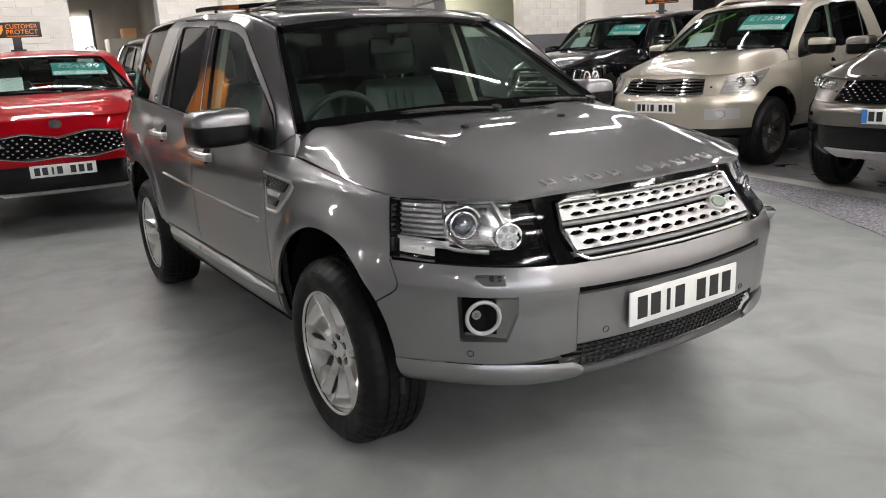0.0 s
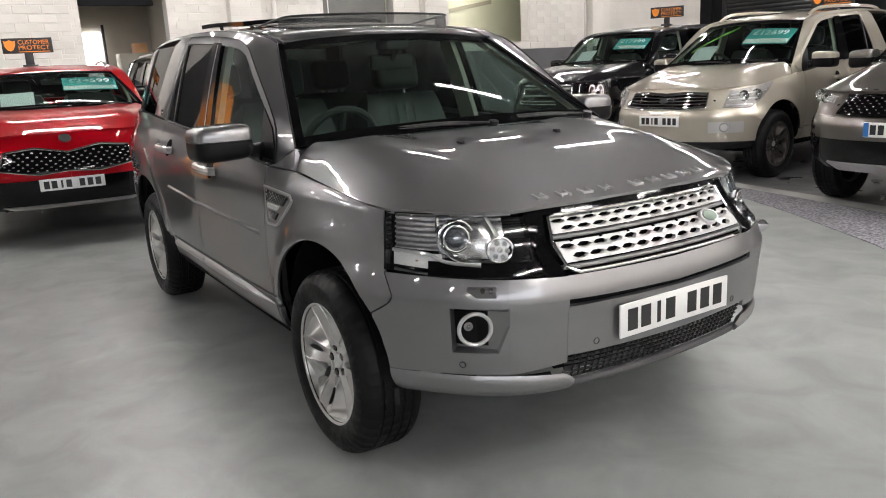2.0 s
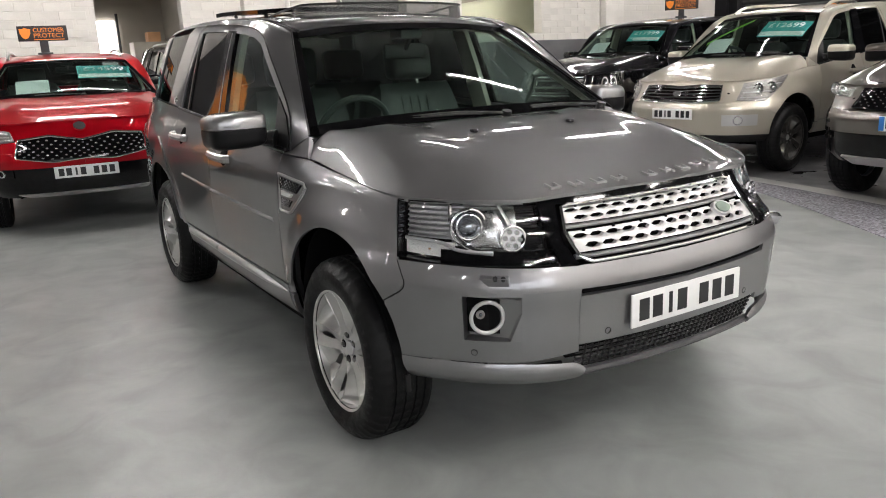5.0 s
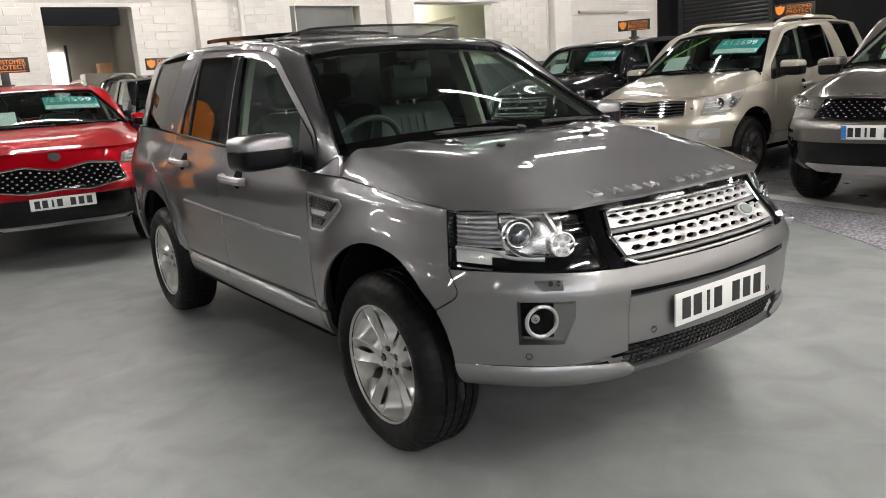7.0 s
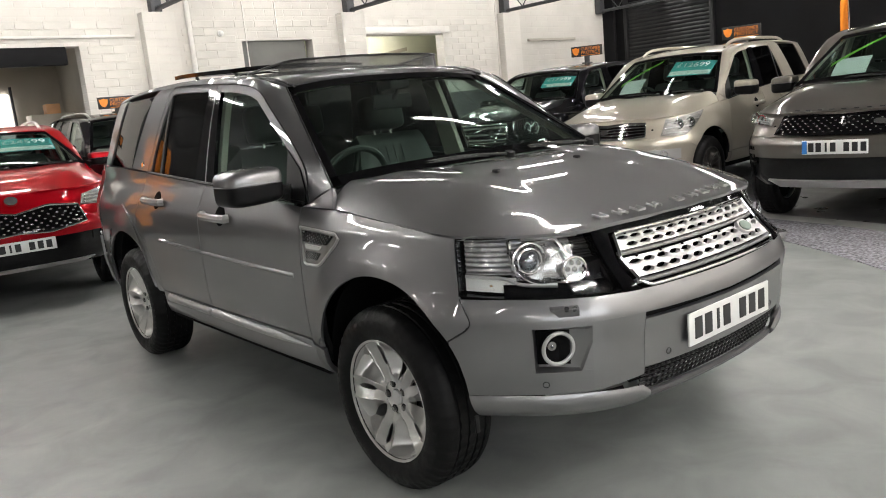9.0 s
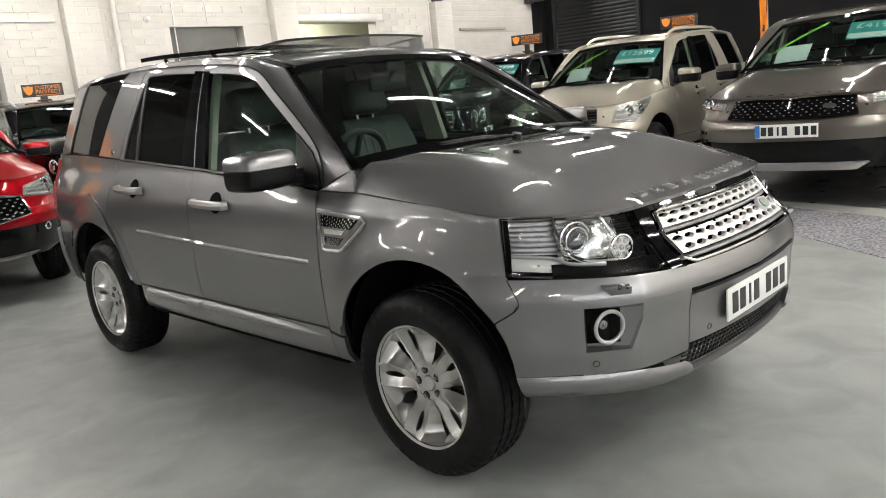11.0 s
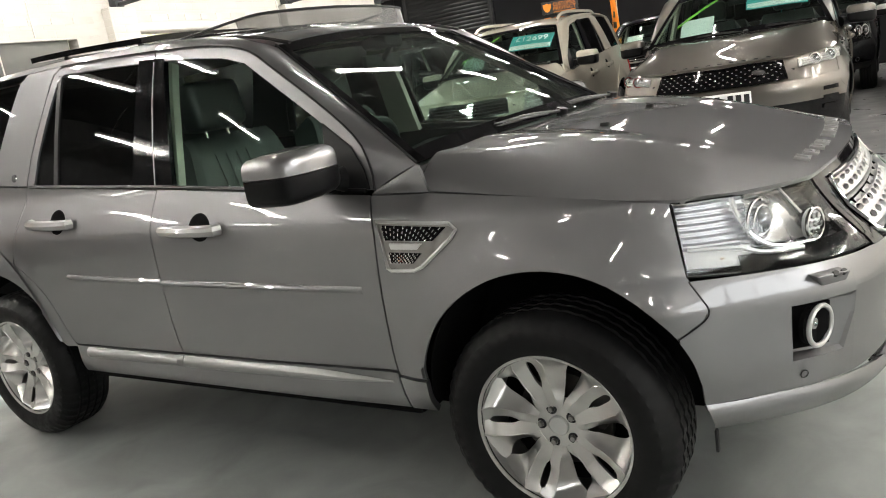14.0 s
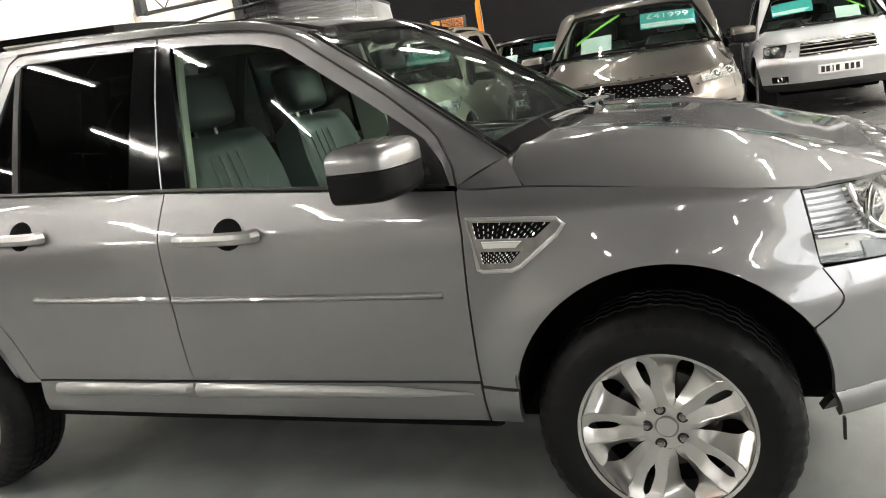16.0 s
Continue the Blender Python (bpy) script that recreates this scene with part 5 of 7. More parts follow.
    for R, r, mat, off in ((0.056, 0.005, CHROME, 0.0), (0.040, 0.004, CHROME, 0.008)):
        bm = bmesh.new()
        ring(bm, c + ax * off, ax, R, r, 40, 8)
        part("projector_ring", bm, mat, house)
    bm = bmesh.new()
    turn = Vector((0, 0, 1)).rotation_difference(ax).to_matrix().to_4x4()
    bmesh.ops.create_cone(bm, cap_ends=False, segments=36, radius1=0.03, radius2=0.058, depth=0.04, matrix=Matrix.Translation(c - ax * 0.018) @ turn)
    part("projector_bowl", bm, REFLECTOR, house)
    bm = bmesh.new()
    ball(bm, c - ax * 0.006, 0.033, 24, 14)
    part("projector_lens", bm, LENS, house)
    c2 = at(0.755, 0.40, -0.004)
    bm = bmesh.new()
    ring(bm, c2, ax, 0.039, 0.005, 36, 8)
    drl = part("diode_ring", bm, CHROME, house)
    bm = bmesh.new()
    disc(bm, c2 - ax * 0.008, ax, 0.039, 0.012, 32)
    part("diode_plate", bm, material("frosted_white_plastic", (0.72, 0.73, 0.74), rough=0.3) if side < 0 else bpy.data.materials["frosted_white_plastic"], drl)
    for k in range(7):
        a = 2 * math.pi * k / 6
        d = Vector((0, 0, 0)) if k == 6 else turn.to_3x3() @ Vector((0.024 * math.cos(a), 0.024 * math.sin(a), 0))
        bm = bmesh.new()
        disc(bm, c2 + d, ax, 0.0095, 0.008, 14, 0.002)
        part("diode", bm, REFLECTOR, drl)
    # dark ribbed inner end
    bm = bmesh.new()
    us, vs = np.linspace(0.80, 0.985, 6), np.linspace(0.05, 0.95, 41)
    p = np.array([[at(u, v, -0.052 + (0.004 if k % 4 < 2 else -0.003)) for k, v in enumerate(vs)] for u in us])
    sheet(bm, p, 0.004)
    part("ribbed_end", bm, SATIN, house, "", 20)
    bm = bmesh.new()
    sheet(bm, patch(0.28, 0.97, 0.02, 0.20, -0.025, 0.0), 0.006)
    part("lamp_sill", bm, GLOSS, house)
    bm = bmesh.new()
    tube(bm, [at(0.66, 0.97, -0.02), at(0.72, 0.70, -0.02), at(0.75, 0.55, -0.02)], 0.008, 6, flat=0.4)
    part("lamp_blade", bm, BRIGHT, house)
    bm = bmesh.new()
    sheet(bm, skin_grid(g, 0.0, side), 0.003, 0.002)
    part("lamp_cover", bm, CLEAR, house)


# ---- the grey car in the middle ----
HERO_DROP = 0.022  # the body sits this much lower on its springs than the body plan is drawn


def hero():
    car = thing("estate_car", "grey metallic four-by-four estate car with its glass sunroof open", "car", pose(0, 0, -HERO_DROP))
    doors, rear_doors = body_panels(car, GREY, res=2)
    hero_nose(car, GREY)
    cabin(car)
    wheels(car, 0.805, (0.0, -2.66), 0.345, drop=HERO_DROP)
    door_mirrors(car, GREY)
    handles(doors, rear_doors, HANDLE)
    wipers(car)
    # side mouldings and sill strips
    for name, lst, zs, xs, th, up in (("door_moulding", doors, (0.766, 0.786), (-0.555, -1.470), 0.010, 0.020), ("door_moulding", rear_doors, (0.786, 0.812), (-1.482, -2.06), 0.010, 0.020)):
        for door, s in zip(lst, (-1, 1)):
            bm = bmesh.new()
            g = coons(XZ((xs[0], zs[0]), (xs[1], zs[0] + up * 0.9)), XZ((xs[0], zs[0] + 0.022), (xs[1], zs[0] + 0.022 + up * 0.9)), XZ((xs[0], zs[0]), (xs[0], zs[0] + 0.022)), XZ((xs[1], zs[0] + up * 0.9), (xs[1], zs[0] + 0.022 + up * 0.9)), 16, 5)
            lift = np.array([0.001, 0.009, 0.011, 0.009, 0.001])[None, :] * np.minimum(1, np.linspace(0, 1, 16) * 8 + 0.2)[:, None]
            sheet(bm, skin(g[..., 0], g[..., 1], lift, s), 0.01)
            part(name, bm, GREY, door)
    for x0, x1, tip in ((-0.515, -1.468, 1), (-1.485, -2.08, 0)):
        def strip(bm, s, x0=x0, x1=x1, tip=tip):
            """A flat strip, its front one drawn out to a point."""
            g = coons(XZ((x0, 0.472 if tip else 0.456), (x0 - 0.30, 0.458), (x1, 0.452)), XZ((x0, 0.478 if tip else 0.504), (x0 - 0.28, 0.500 if tip else 0.505), (x1, 0.506)),
                      XZ((x0, 0.472 if tip else 0.456), (x0, 0.478 if tip else 0.504)), XZ((x1, 0.452), (x1, 0.506)), 30, 7)
            grow = np.minimum(1.0, 0.15 + np.linspace(0, 1, 30) * (4 if tip else 40))[:, None]
            lift = 0.004 + np.array([0.0, 0.014, 0.020, 0.021, 0.019, 0.012, 0.0])[None, :] * grow
            sheet(bm, skin(g[..., 0], g[..., 1], lift, s), 0.012)
        both(car, "sill_strip", SILLM, strip)
    # wing vents
    for s in (-1, 1):
        base = XZ((-0.462, 0.982), (-0.225, 0.966), (-0.205, 0.950), (-0.225, 0.925), (-0.325, 0.848), (-0.35, 0.838), (-0.430, 0.838), (-0.442, 0.845))
        bm = bmesh.new()
        prism(bm, [skin(a, z, 0.004, s) for a, z in base], [skin(a, z, -0.006, s) for a, z in base])
        vent = part("wing_vent", bm, STEEL, car, "silver wing vent with black mesh")
        bm = bmesh.new()
        tube(bm, [skin(a, z, 0.005, s) for a, z in base], 0.006, 6, closed=True)
        part("vent_frame", bm, BRIGHT, vent)
        for poly in (((-0.444, 0.971), (-0.236, 0.957), (-0.282, 0.921), (-0.438, 0.928)), ((-0.430, 0.892), (-0.322, 0.887), (-0.352, 0.859), (-0.426, 0.861))):
            bm = bmesh.new()
            q = XZ(*poly)
            prism(bm, [skin(a, z, 0.006, s) for a, z in q], [skin(a, z, 0.0, s) for a, z in q])
            mesh_ob = part("vent_mesh", bm, DARK, vent)
            bm = bmesh.new()
            g = coons([q[3], q[2]], [q[0], q[1]], [q[3], q[0]], [q[2], q[1]], 15, 7)
            for i in range(0, 14):
                for j in range(0, 6, 2):
                    k = j + (1 if i % 2 else 0)
                    a, b = skin(*g[i, min(k, 6)], 0.008, s), skin(*g[i, min(k + 1, 6)], 0.008, s)
                    tube(bm, [a, b], 0.0018, 5)
            part("mesh_stud", bm, CHROME, mesh_ob)
        bm = bmesh.new()
        q = XZ((-0.425, 0.919), (-0.318, 0.914), (-0.334, 0.899), (-0.420, 0.902))
        prism(bm, [skin(a, z, 0.009, s) for a, z in q], [skin(a, z, 0.0, s) for a, z in q])
        part("side_repeater", bm, PLATE, vent)
    # belt weather strips and screen pillar seals
    both(car, "belt_seal", TRIM, lambda bm, s: tube(bm, [tuple(glasshouse(np.array([x, z]), 0.010, s)) for x, z in ((-0.53, 1.064), (-0.9, 1.093), (-1.4, 1.130), (-1.9, 1.160), (-2.30, 1.184))], 0.008, 6))
    both(car, "drip_seal", TRIM, lambda bm, s: tube(bm, [tuple(glasshouse(np.array(q), 0.007, s)) for q in bez(FRAME_LINE, 40)], 0.0035, 5))
    both(car, "screen_seal", TRIM, lambda bm, s: tube(bm, [tuple(p) for p in bez([(x, s * y, z + 0.004) for x, y, z in PILLAR], 14)], 0.0045, 5))
    both(car, "pillar_seam", STEEL, lambda bm, s: tube(bm, [tuple(glasshouse(np.array(q), 0.004, s)) for q in ((-1.484, 1.137), (-1.492, 1.28), (-1.492, 1.43), (-1.488, 1.572))], 0.0022, 5))
    both(car, "pillar_badge", CHROME, lambda bm, s: disc(bm, Vector(glasshouse(np.array([-2.43, 1.225]), 0.004, s)), (0, s, 0.2), 0.018, 0.006, 18, 0.002))
    # open sunroof: black sheet on the roof for the unlit opening, raised glass lid, wind deflector of mesh on a black
    # frame
    bm = bmesh.new()
    X, B = np.meshgrid(np.linspace(-1.20, -2.05, 8), np.linspace(-0.72, 0.72, 9), indexing="ij")
    p = roof_pt(X, B)
    p[..., 2] += 0.004
    part("sunroof_opening", sheet(bm, p, 0.006), GLOSS, car)
    bm = bmesh.new()
    X, B = np.meshgrid(np.linspace(-1.88, -2.70, 10), np.linspace(-0.74, 0.74, 11), indexing="ij")
    p = roof_pt(X, B)
    p[..., 2] += 0.042 + 0.034 * np.clip((-X - 1.88) / 0.8, 0, 1)
    lid = part("sunroof_lid", sheet(bm, p, 0.024), GLOSS, car, "dark glass sunroof lid slid back over the roof")
    for s in (-1, 1):
        for a, b in (((-1.95, s * 0.36, 1.67), (-2.0, s * 0.36, 1.70)), ((-2.5, s * 0.36, 1.67), (-2.55, s * 0.36, 1.72))):
            bm = bmesh.new()
            tube(bm, [a, b], 0.012, 6)
            part("lid_arm", bm, TRIM, lid)
    bm = bmesh.new()
    front = [(-1.30, -0.465, 1.678), (-1.16, -0.44, 1.682), (-1.10, -0.2, 1.686), (-1.09, 0, 1.687), (-1.10, 0.2, 1.686), (-1.16, 0.44, 1.682), (-1.30, 0.465, 1.678)]
    tube(bm, bez([(-1.60, -0.47, 1.660)] + front + [(-1.60, 0.47, 1.660)], 44), 0.0055, 8)
    defl = part("wind_deflector", bm, TRIM, car)
    bm = bmesh.new()
    line = bez(front, 30)
    p = np.zeros((30, 4, 3))
    for j, t in enumerate(np.linspace(0, 1, 4)):
        p[:, j] = line
        p[:, j, 2] = line[:, 2] * (1 - t) + (np.interp(line[:, 0], *ROOF_Z) - 0.02) * t
        p[:, j, 0] += 0.01 * t
    part("deflector_mesh", sheet(bm, p, 0.003), NET, defl)
    bm = bmesh.new()
    both(car, "roof_strip", TRIM, lambda bm, s: tube(bm, [tuple(p) for p in roof_pt(np.linspace(-0.95, -3.1, 20), np.full(20, s * 0.985)) + np.array([0, 0, 0.004])], 0.007, 6))
    return car


hero()


# ---- the showroom ----
CEIL = 5.4
ROOF_VOID = 4.35
X0, X1, Y0, Y1 = -12.8, 7.0, -12.0, 17.0


def brick_paint(name, colour):
    m = material(name, colour, rough=0.55, noise_scale=1.2, noise_amount=0.07, fine=0.03, fine_scale=60)
    nt = m.node_tree
    tc = nt.nodes.new("ShaderNodeTexCoord")
    sep, com = nt.nodes.new("ShaderNodeSeparateXYZ"), nt.nodes.new("ShaderNodeCombineXYZ")
    nt.links.new(tc.outputs["Object"], sep.inputs[0])
    nt.links.new(sep.outputs[1], com.inputs[0])
    nt.links.new(sep.outputs[2], com.inputs[1])
    br = nt.nodes.new("ShaderNodeTexBrick")
    br.inputs["Color1"].default_value = br.inputs["Color2"].default_value = (1, 1, 1, 1)
    br.inputs["Mortar"].default_value = (0, 0, 0, 1)
    br.inputs["Scale"].default_value = 1.0
    br.inputs["Brick Width"].default_value, br.inputs["Row Height"].default_value = 0.45, 0.15
    br.inputs["Mortar Size"].default_value, br.inputs["Mortar Smooth"].default_value = 0.012, 0.6
    nt.links.new(com.outputs[0], br.inputs["Vector"])
    no = nt.nodes.new("ShaderNodeTexNoise")
    no.inputs["Scale"].default_value, no.inputs["Detail"].default_value = 26, 5
    nt.links.new(tc.outputs["Object"], no.inputs["Vector"])
    mix = nt.nodes.new("ShaderNodeMath")
    mix.operation = "MULTIPLY_ADD"
    mix.inputs[1].default_value = 0.35
    nt.links.new(no.outputs[0], mix.inputs[0])
    nt.links.new(br.outputs["Color"], mix.inputs[2])
    bp = nt.nodes.new("ShaderNodeBump")
    bp.inputs["Strength"].default_value, bp.inputs["Distance"].default_value = 0.4, 0.010
    nt.links.new(mix.outputs[0], bp.inputs["Height"])
    nt.links.new(bp.outputs[0], nt.nodes["Principled BSDF"].inputs["Normal"])
    return m


WALLW = brick_paint("white_painted_brick", (0.63, 0.605, 0.56))
WALLP = material("white_painted_plaster", (0.74, 0.72, 0.68), rough=0.6, noise_scale=1.5, noise_amount=0.06, bump=0.2, bump_scale=60)
WALLK = material("black_painted_wall", (0.005, 0.005, 0.006), rough=0.75, spec=0.2, noise_scale=1.5, noise_amount=0.2)
SHUTTER = material("black_steel_shutter", (0.012, 0.0125, 0.014), rough=0.4, metal=0.3, noise_scale=3, noise_amount=0.2)
WALLG = material("pale_painted_wall", (0.72, 0.71, 0.68), rough=0.6, noise_scale=1.5, noise_amount=0.15, bump=0.2, bump_scale=60)
# dark colour of unseen walls, chosen so that glass and bonnet reflect dark
WALLD = material("charcoal_painted_wall", (0.05, 0.05, 0.052), rough=0.6, noise_scale=1.5, noise_amount=0.15)
DADO = material("grey_painted_dado", (0.10, 0.10, 0.105), rough=0.5, noise_scale=2, noise_amount=0.12)
CEILM = material("dark_ceiling", (0.032, 0.031, 0.030), rough=0.8, noise_scale=0.8, noise_amount=0.15)
BEYOND = material("cream_inner_wall", (0.42, 0.39, 0.33), rough=0.7, noise_scale=1.5, noise_amount=0.08)
BOARD = material("grey_boarding", (0.13, 0.13, 0.12), rough=0.6, noise_scale=2, noise_amount=0.15)
GREENISH = material("pale_green_wall", (0.56, 0.57, 0.42), rough=0.7, noise_scale=1.0, noise_amount=0.08)
DARKFLOOR = material("dark_grey_floor_paint", (0.15, 0.15, 0.15), rough=0.33, rough_var=0.08, noise_scale=0.9, noise_amount=0.25, fine=0.06, fine_scale=30)
PALE = material("pale_grey_floor_band", (0.42, 0.42, 0.40), rough=0.4, noise_scale=2, noise_amount=0.12)


def floor_material():
    m = bpy.data.materials.new("polished_grey_resin_floor")
    m.use_nodes = True
    nt = m.node_tree
    b = nt.nodes["Principled BSDF"]
    tc = nt.nodes.new("ShaderNodeTexCoord")
    warp = nt.nodes.new("ShaderNodeTexNoise")
    warp.inputs["Scale"].default_value, warp.inputs["Detail"].default_value = 0.9, 3
    add = nt.nodes.new("ShaderNodeMixRGB")
    add.blend_type = "LINEAR_LIGHT"
    add.inputs[0].default_value = 0.45
    nt.links.new(tc.outputs["Object"], add.inputs[1])
    nt.links.new(tc.outputs["Object"], warp.inputs["Vector"])
    nt.links.new(warp.outputs["Color"], add.inputs[2])
    n1 = nt.nodes.new("ShaderNodeTexNoise")
    n1.inputs["Scale"].default_value, n1.inputs["Detail"].default_value, n1.inputs["Roughness"].default_value = 0.6, 8, 0.58
    nt.links.new(add.outputs[0], n1.inputs["Vector"])
    ramp = nt.nodes.new("ShaderNodeValToRGB")
    ramp.color_ramp.elements[0].position, ramp.color_ramp.elements[0].color = 0.30, (0.215, 0.229, 0.222, 1)
    ramp.color_ramp.elements[1].position, ramp.color_ramp.elements[1].color = 0.70, (0.335, 0.350, 0.337, 1)
    nt.links.new(n1.outputs[0], ramp.inputs[0])
    n5 = nt.nodes.new("ShaderNodeTexNoise")
    n5.inputs["Scale"].default_value, n5.inputs["Detail"].default_value, n5.inputs["Distortion"].default_value = 3.2, 10, 0.8
    nt.links.new(tc.outputs["Object"], n5.inputs["Vector"])
    mr5 = nt.nodes.new("ShaderNodeMapRange")
    mr5.inputs[1].default_value, mr5.inputs[2].default_value, mr5.inputs[3].default_value, mr5.inputs[4].default_value = 0.3, 0.7, 0.80, 1.16
    nt.links.new(n5.outputs[0], mr5.inputs[0])
    sc = nt.nodes.new("ShaderNodeVectorMath")
    sc.operation = "SCALE"
    nt.links.new(ramp.outputs[0], sc.inputs[0])
    nt.links.new(mr5.outputs[0], sc.inputs["Scale"])
    nt.links.new(sc.outputs[0], b.inputs["Base Color"])
    n2 = nt.nodes.new("ShaderNodeTexNoise")
    n2.inputs["Scale"].default_value, n2.inputs["Detail"].default_value = 1.1, 3
    nt.links.new(add.outputs[0], n2.inputs["Vector"])
    mr = nt.nodes.new("ShaderNodeMapRange")
    mr.inputs[1].default_value, mr.inputs[2].default_value, mr.inputs[3].default_value, mr.inputs[4].default_value = 0.2, 0.8, 0.30, 0.44
    nt.links.new(n2.outputs[0], mr.inputs[0])
    nt.links.new(mr.outputs[0], b.inputs["Roughness"])
    bp = nt.nodes.new("ShaderNodeBump")
    bp.inputs["Strength"].default_value, bp.inputs["Distance"].default_value = 0.03, 0.001
    nt.links.new(n5.outputs[0], bp.inputs["Height"])
    nt.links.new(bp.outputs[0], b.inputs["Normal"])
    return m


def speckle():
    m = material("speckled_grey_carpet", (0.20, 0.195, 0.215), rough=0.9, noise_scale=2, noise_amount=0.1, fine=0.75, fine_scale=45, bump=0.5, bump_scale=120)
    return m


def slab(name, c, size, mat, kind="structure", label="", category="", bevel=0.0):
    bm = bmesh.new()
    box(bm, c, size, bevel)
    return tagged(part(name, bm, mat), label, category, "", kind)


def sheet_on_floor(name, poly, z, mat, label, category):
    bm = bmesh.new()
    prism(bm, [(x, y, z) for x, y in poly], [(x, y, -0.02) for x, y in poly])
    return tagged(part(name, bm, mat), label, category, "", "structure")


FLOOR = floor_material()
slab("floor", ((X0 + X1) / 2, (Y0 + Y1) / 2, -0.1), (X1 - X0 + 8, Y1 - Y0 + 1, 0.2), FLOOR, label="polished grey resin floor with cloudy trowel marks", category="floor")
sheet_on_floor("floor_dark", [(-12.7, 6.6), (-2.5, 5.09), (-0.74, 4.77), (0.55, 4.44), (1.6, 4.16), (6.95, 2.8), (6.95, 16.9), (-12.7, 16.9)], 0.004, DARKFLOOR, "dark grey painted floor under the parked cars", "floor")
sheet_on_floor("floor_band", [(-5.0, 5.25), (-2.26, 4.85), (-0.74, 4.52), (0.57, 4.07), (1.6, 3.72), (1.6, 4.154), (0.55, 4.434), (-0.74, 4.764), (-2.5, 5.084), (-5.0, 5.45)], 0.006, PALE, "pale grey band along the dark floor", "floor band")
sheet_on_floor("floor_carpet", [(-3.8, 5.07), (-2.26, 4.845), (-0.74, 4.515), (0.57, 4.065), (0.9, 3.95), (0.75, 2.68), (0.37, 2.94), (-0.33, 3.45), (-1.38, 4.06), (-2.8, 4.75)], 0.005, speckle(), "speckled grey carpet strip", "carpet")
slab("ceiling", ((X0 + X1) / 2, (Y0 + Y1) / 2, CEIL + 0.1), (X1 - X0 + 0.8, Y1 - Y0 + 0.8, 0.2), CEILM, label="dark painted showroom ceiling", category="ceiling")
# unseen south wall, dark above and white below to shape the car's reflections
slab("wall_south_upper", ((X0 + X1) / 2, Y0 - 0.15, (CEIL + 2.3) / 2), (X1 - X0, 0.3, CEIL - 2.3), WALLD, label="unseen upper wall of the showroom, made dark for reflections", category="wall")
slab("wall_south", ((X0 + X1) / 2, Y0 - 0.15, 1.15), (X1 - X0, 0.3, 2.3), WALLG, label="white painted showroom wall", category="wall")
# east wall, out of view, with a window strip added to light the noses
EAST = (-9.4, -0.6, 1.9, 3.9)
for k, (ya, yb, za, zb) in enumerate(((Y0 - 0.3, EAST[0], 0, CEIL), (EAST[1], Y1 + 0.3, 0, CEIL), (EAST[0], EAST[1], 0, EAST[2]), (EAST[0], EAST[1], EAST[3], CEIL))):
    slab("wall_east_%d" % (k + 1), (X1 + 0.15, (ya + yb) / 2, (za + zb) / 2), (0.3, yb - ya, zb - za), WALLP, label="white painted showroom wall", category="wall")
DAYLIGHT = material("cool_daylight_pane", (0.92, 0.96, 1.0), emit=3.0)
strip_window = thing("window_2", "unseen strip window added for cool daylight, with white bars", "window", kind="structure")
for k in range(6):
    w = (EAST[1] - EAST[0]) / 6
    bm = bmesh.new()
    box(bm, (X1 + 0.16, EAST[0] + (k + 0.5) * w, (EAST[2] + EAST[3]) / 2), (0.02, w - 0.08, EAST[3] - EAST[2] - 0.08))
    part("pane", bm, DAYLIGHT, strip_window)
    for y in (EAST[0] + k * w + 0.02, EAST[0] + (k + 1) * w - 0.02):
        bm = bmesh.new()
        box(bm, (X1 + 0.15, y, (EAST[2] + EAST[3]) / 2), (0.08, 0.04, EAST[3] - EAST[2] - 0.002), 0.004)
        part("window_bar", bm, WALLP, strip_window)
slab("wall_north", ((X0 + X1) / 2, Y1 + 0.15, CEIL / 2), (X1 - X0, 0.3, CEIL), WALLK, label="black painted showroom wall", category="wall")
# west wall with its openings: (y0, y1, z0, z1)
OPEN = [(0.32, 1.84, 0.0, 3.08), (5.02, 6.70, 1.9, 3.11), (8.15, 10.49, 1.9, 3.17)]
cuts = sorted({Y0, -3.0, Y1} | {q for o in OPEN for q in o[:2]})
wall = thing("wall_west", "white painted brick wall with grey dado and pilasters", "wall", kind="structure")
for a, b in zip(cuts[:-1], cuts[1:]):
    hole = next((o for o in OPEN if o[0] <= a and b <= o[1]), None)
    spans = [(0, ROOF_VOID)] if hole is None else [(0, hole[2]), (hole[3], ROOF_VOID)]
    for z0, z1 in spans:
        if z1 - z0 > 0.01:
            bm = bmesh.new()
            box(bm, (X0 - 0.15, (a + b) / 2, (z0 + z1) / 2), (0.3, b - a, z1 - z0))
            # unseen stretch south of -3 is dark for the side windows' reflections
            part("wall_section", bm, WALLW if a > -3.5 else WALLD, wall)
bm = bmesh.new()
box(bm, (X0 - 0.15, (Y0 + Y1) / 2, (ROOF_VOID + CEIL) / 2), (0.3, Y1 - Y0, CEIL - ROOF_VOID))
part("upper_wall", bm, CEILM, wall)
for a, b in ((Y0, 0.32), (1.83, Y1)):
    bm = bmesh.new()
    box(bm, (X0 + 0.006, (a + b) / 2, 0.86), (0.012, b - a, 1.72))
    part("dado", bm, DADO, wall)
for y in (2.97, 7.37, 12.42):
    bm = bmesh.new()
    box(bm, (X0 + 0.12, y + 0.31, 1.825), (0.24, 0.62, 3.65), 0.01)
    p_ob = part("pilaster", bm, WALLW, wall)
    bm = bmesh.new()
    box(bm, (X0 + 0.245, y + 0.31, 0.86), (0.012, 0.63, 1.72))
    part("pilaster_dado", bm, DADO, p_ob)
bm = bmesh.new()
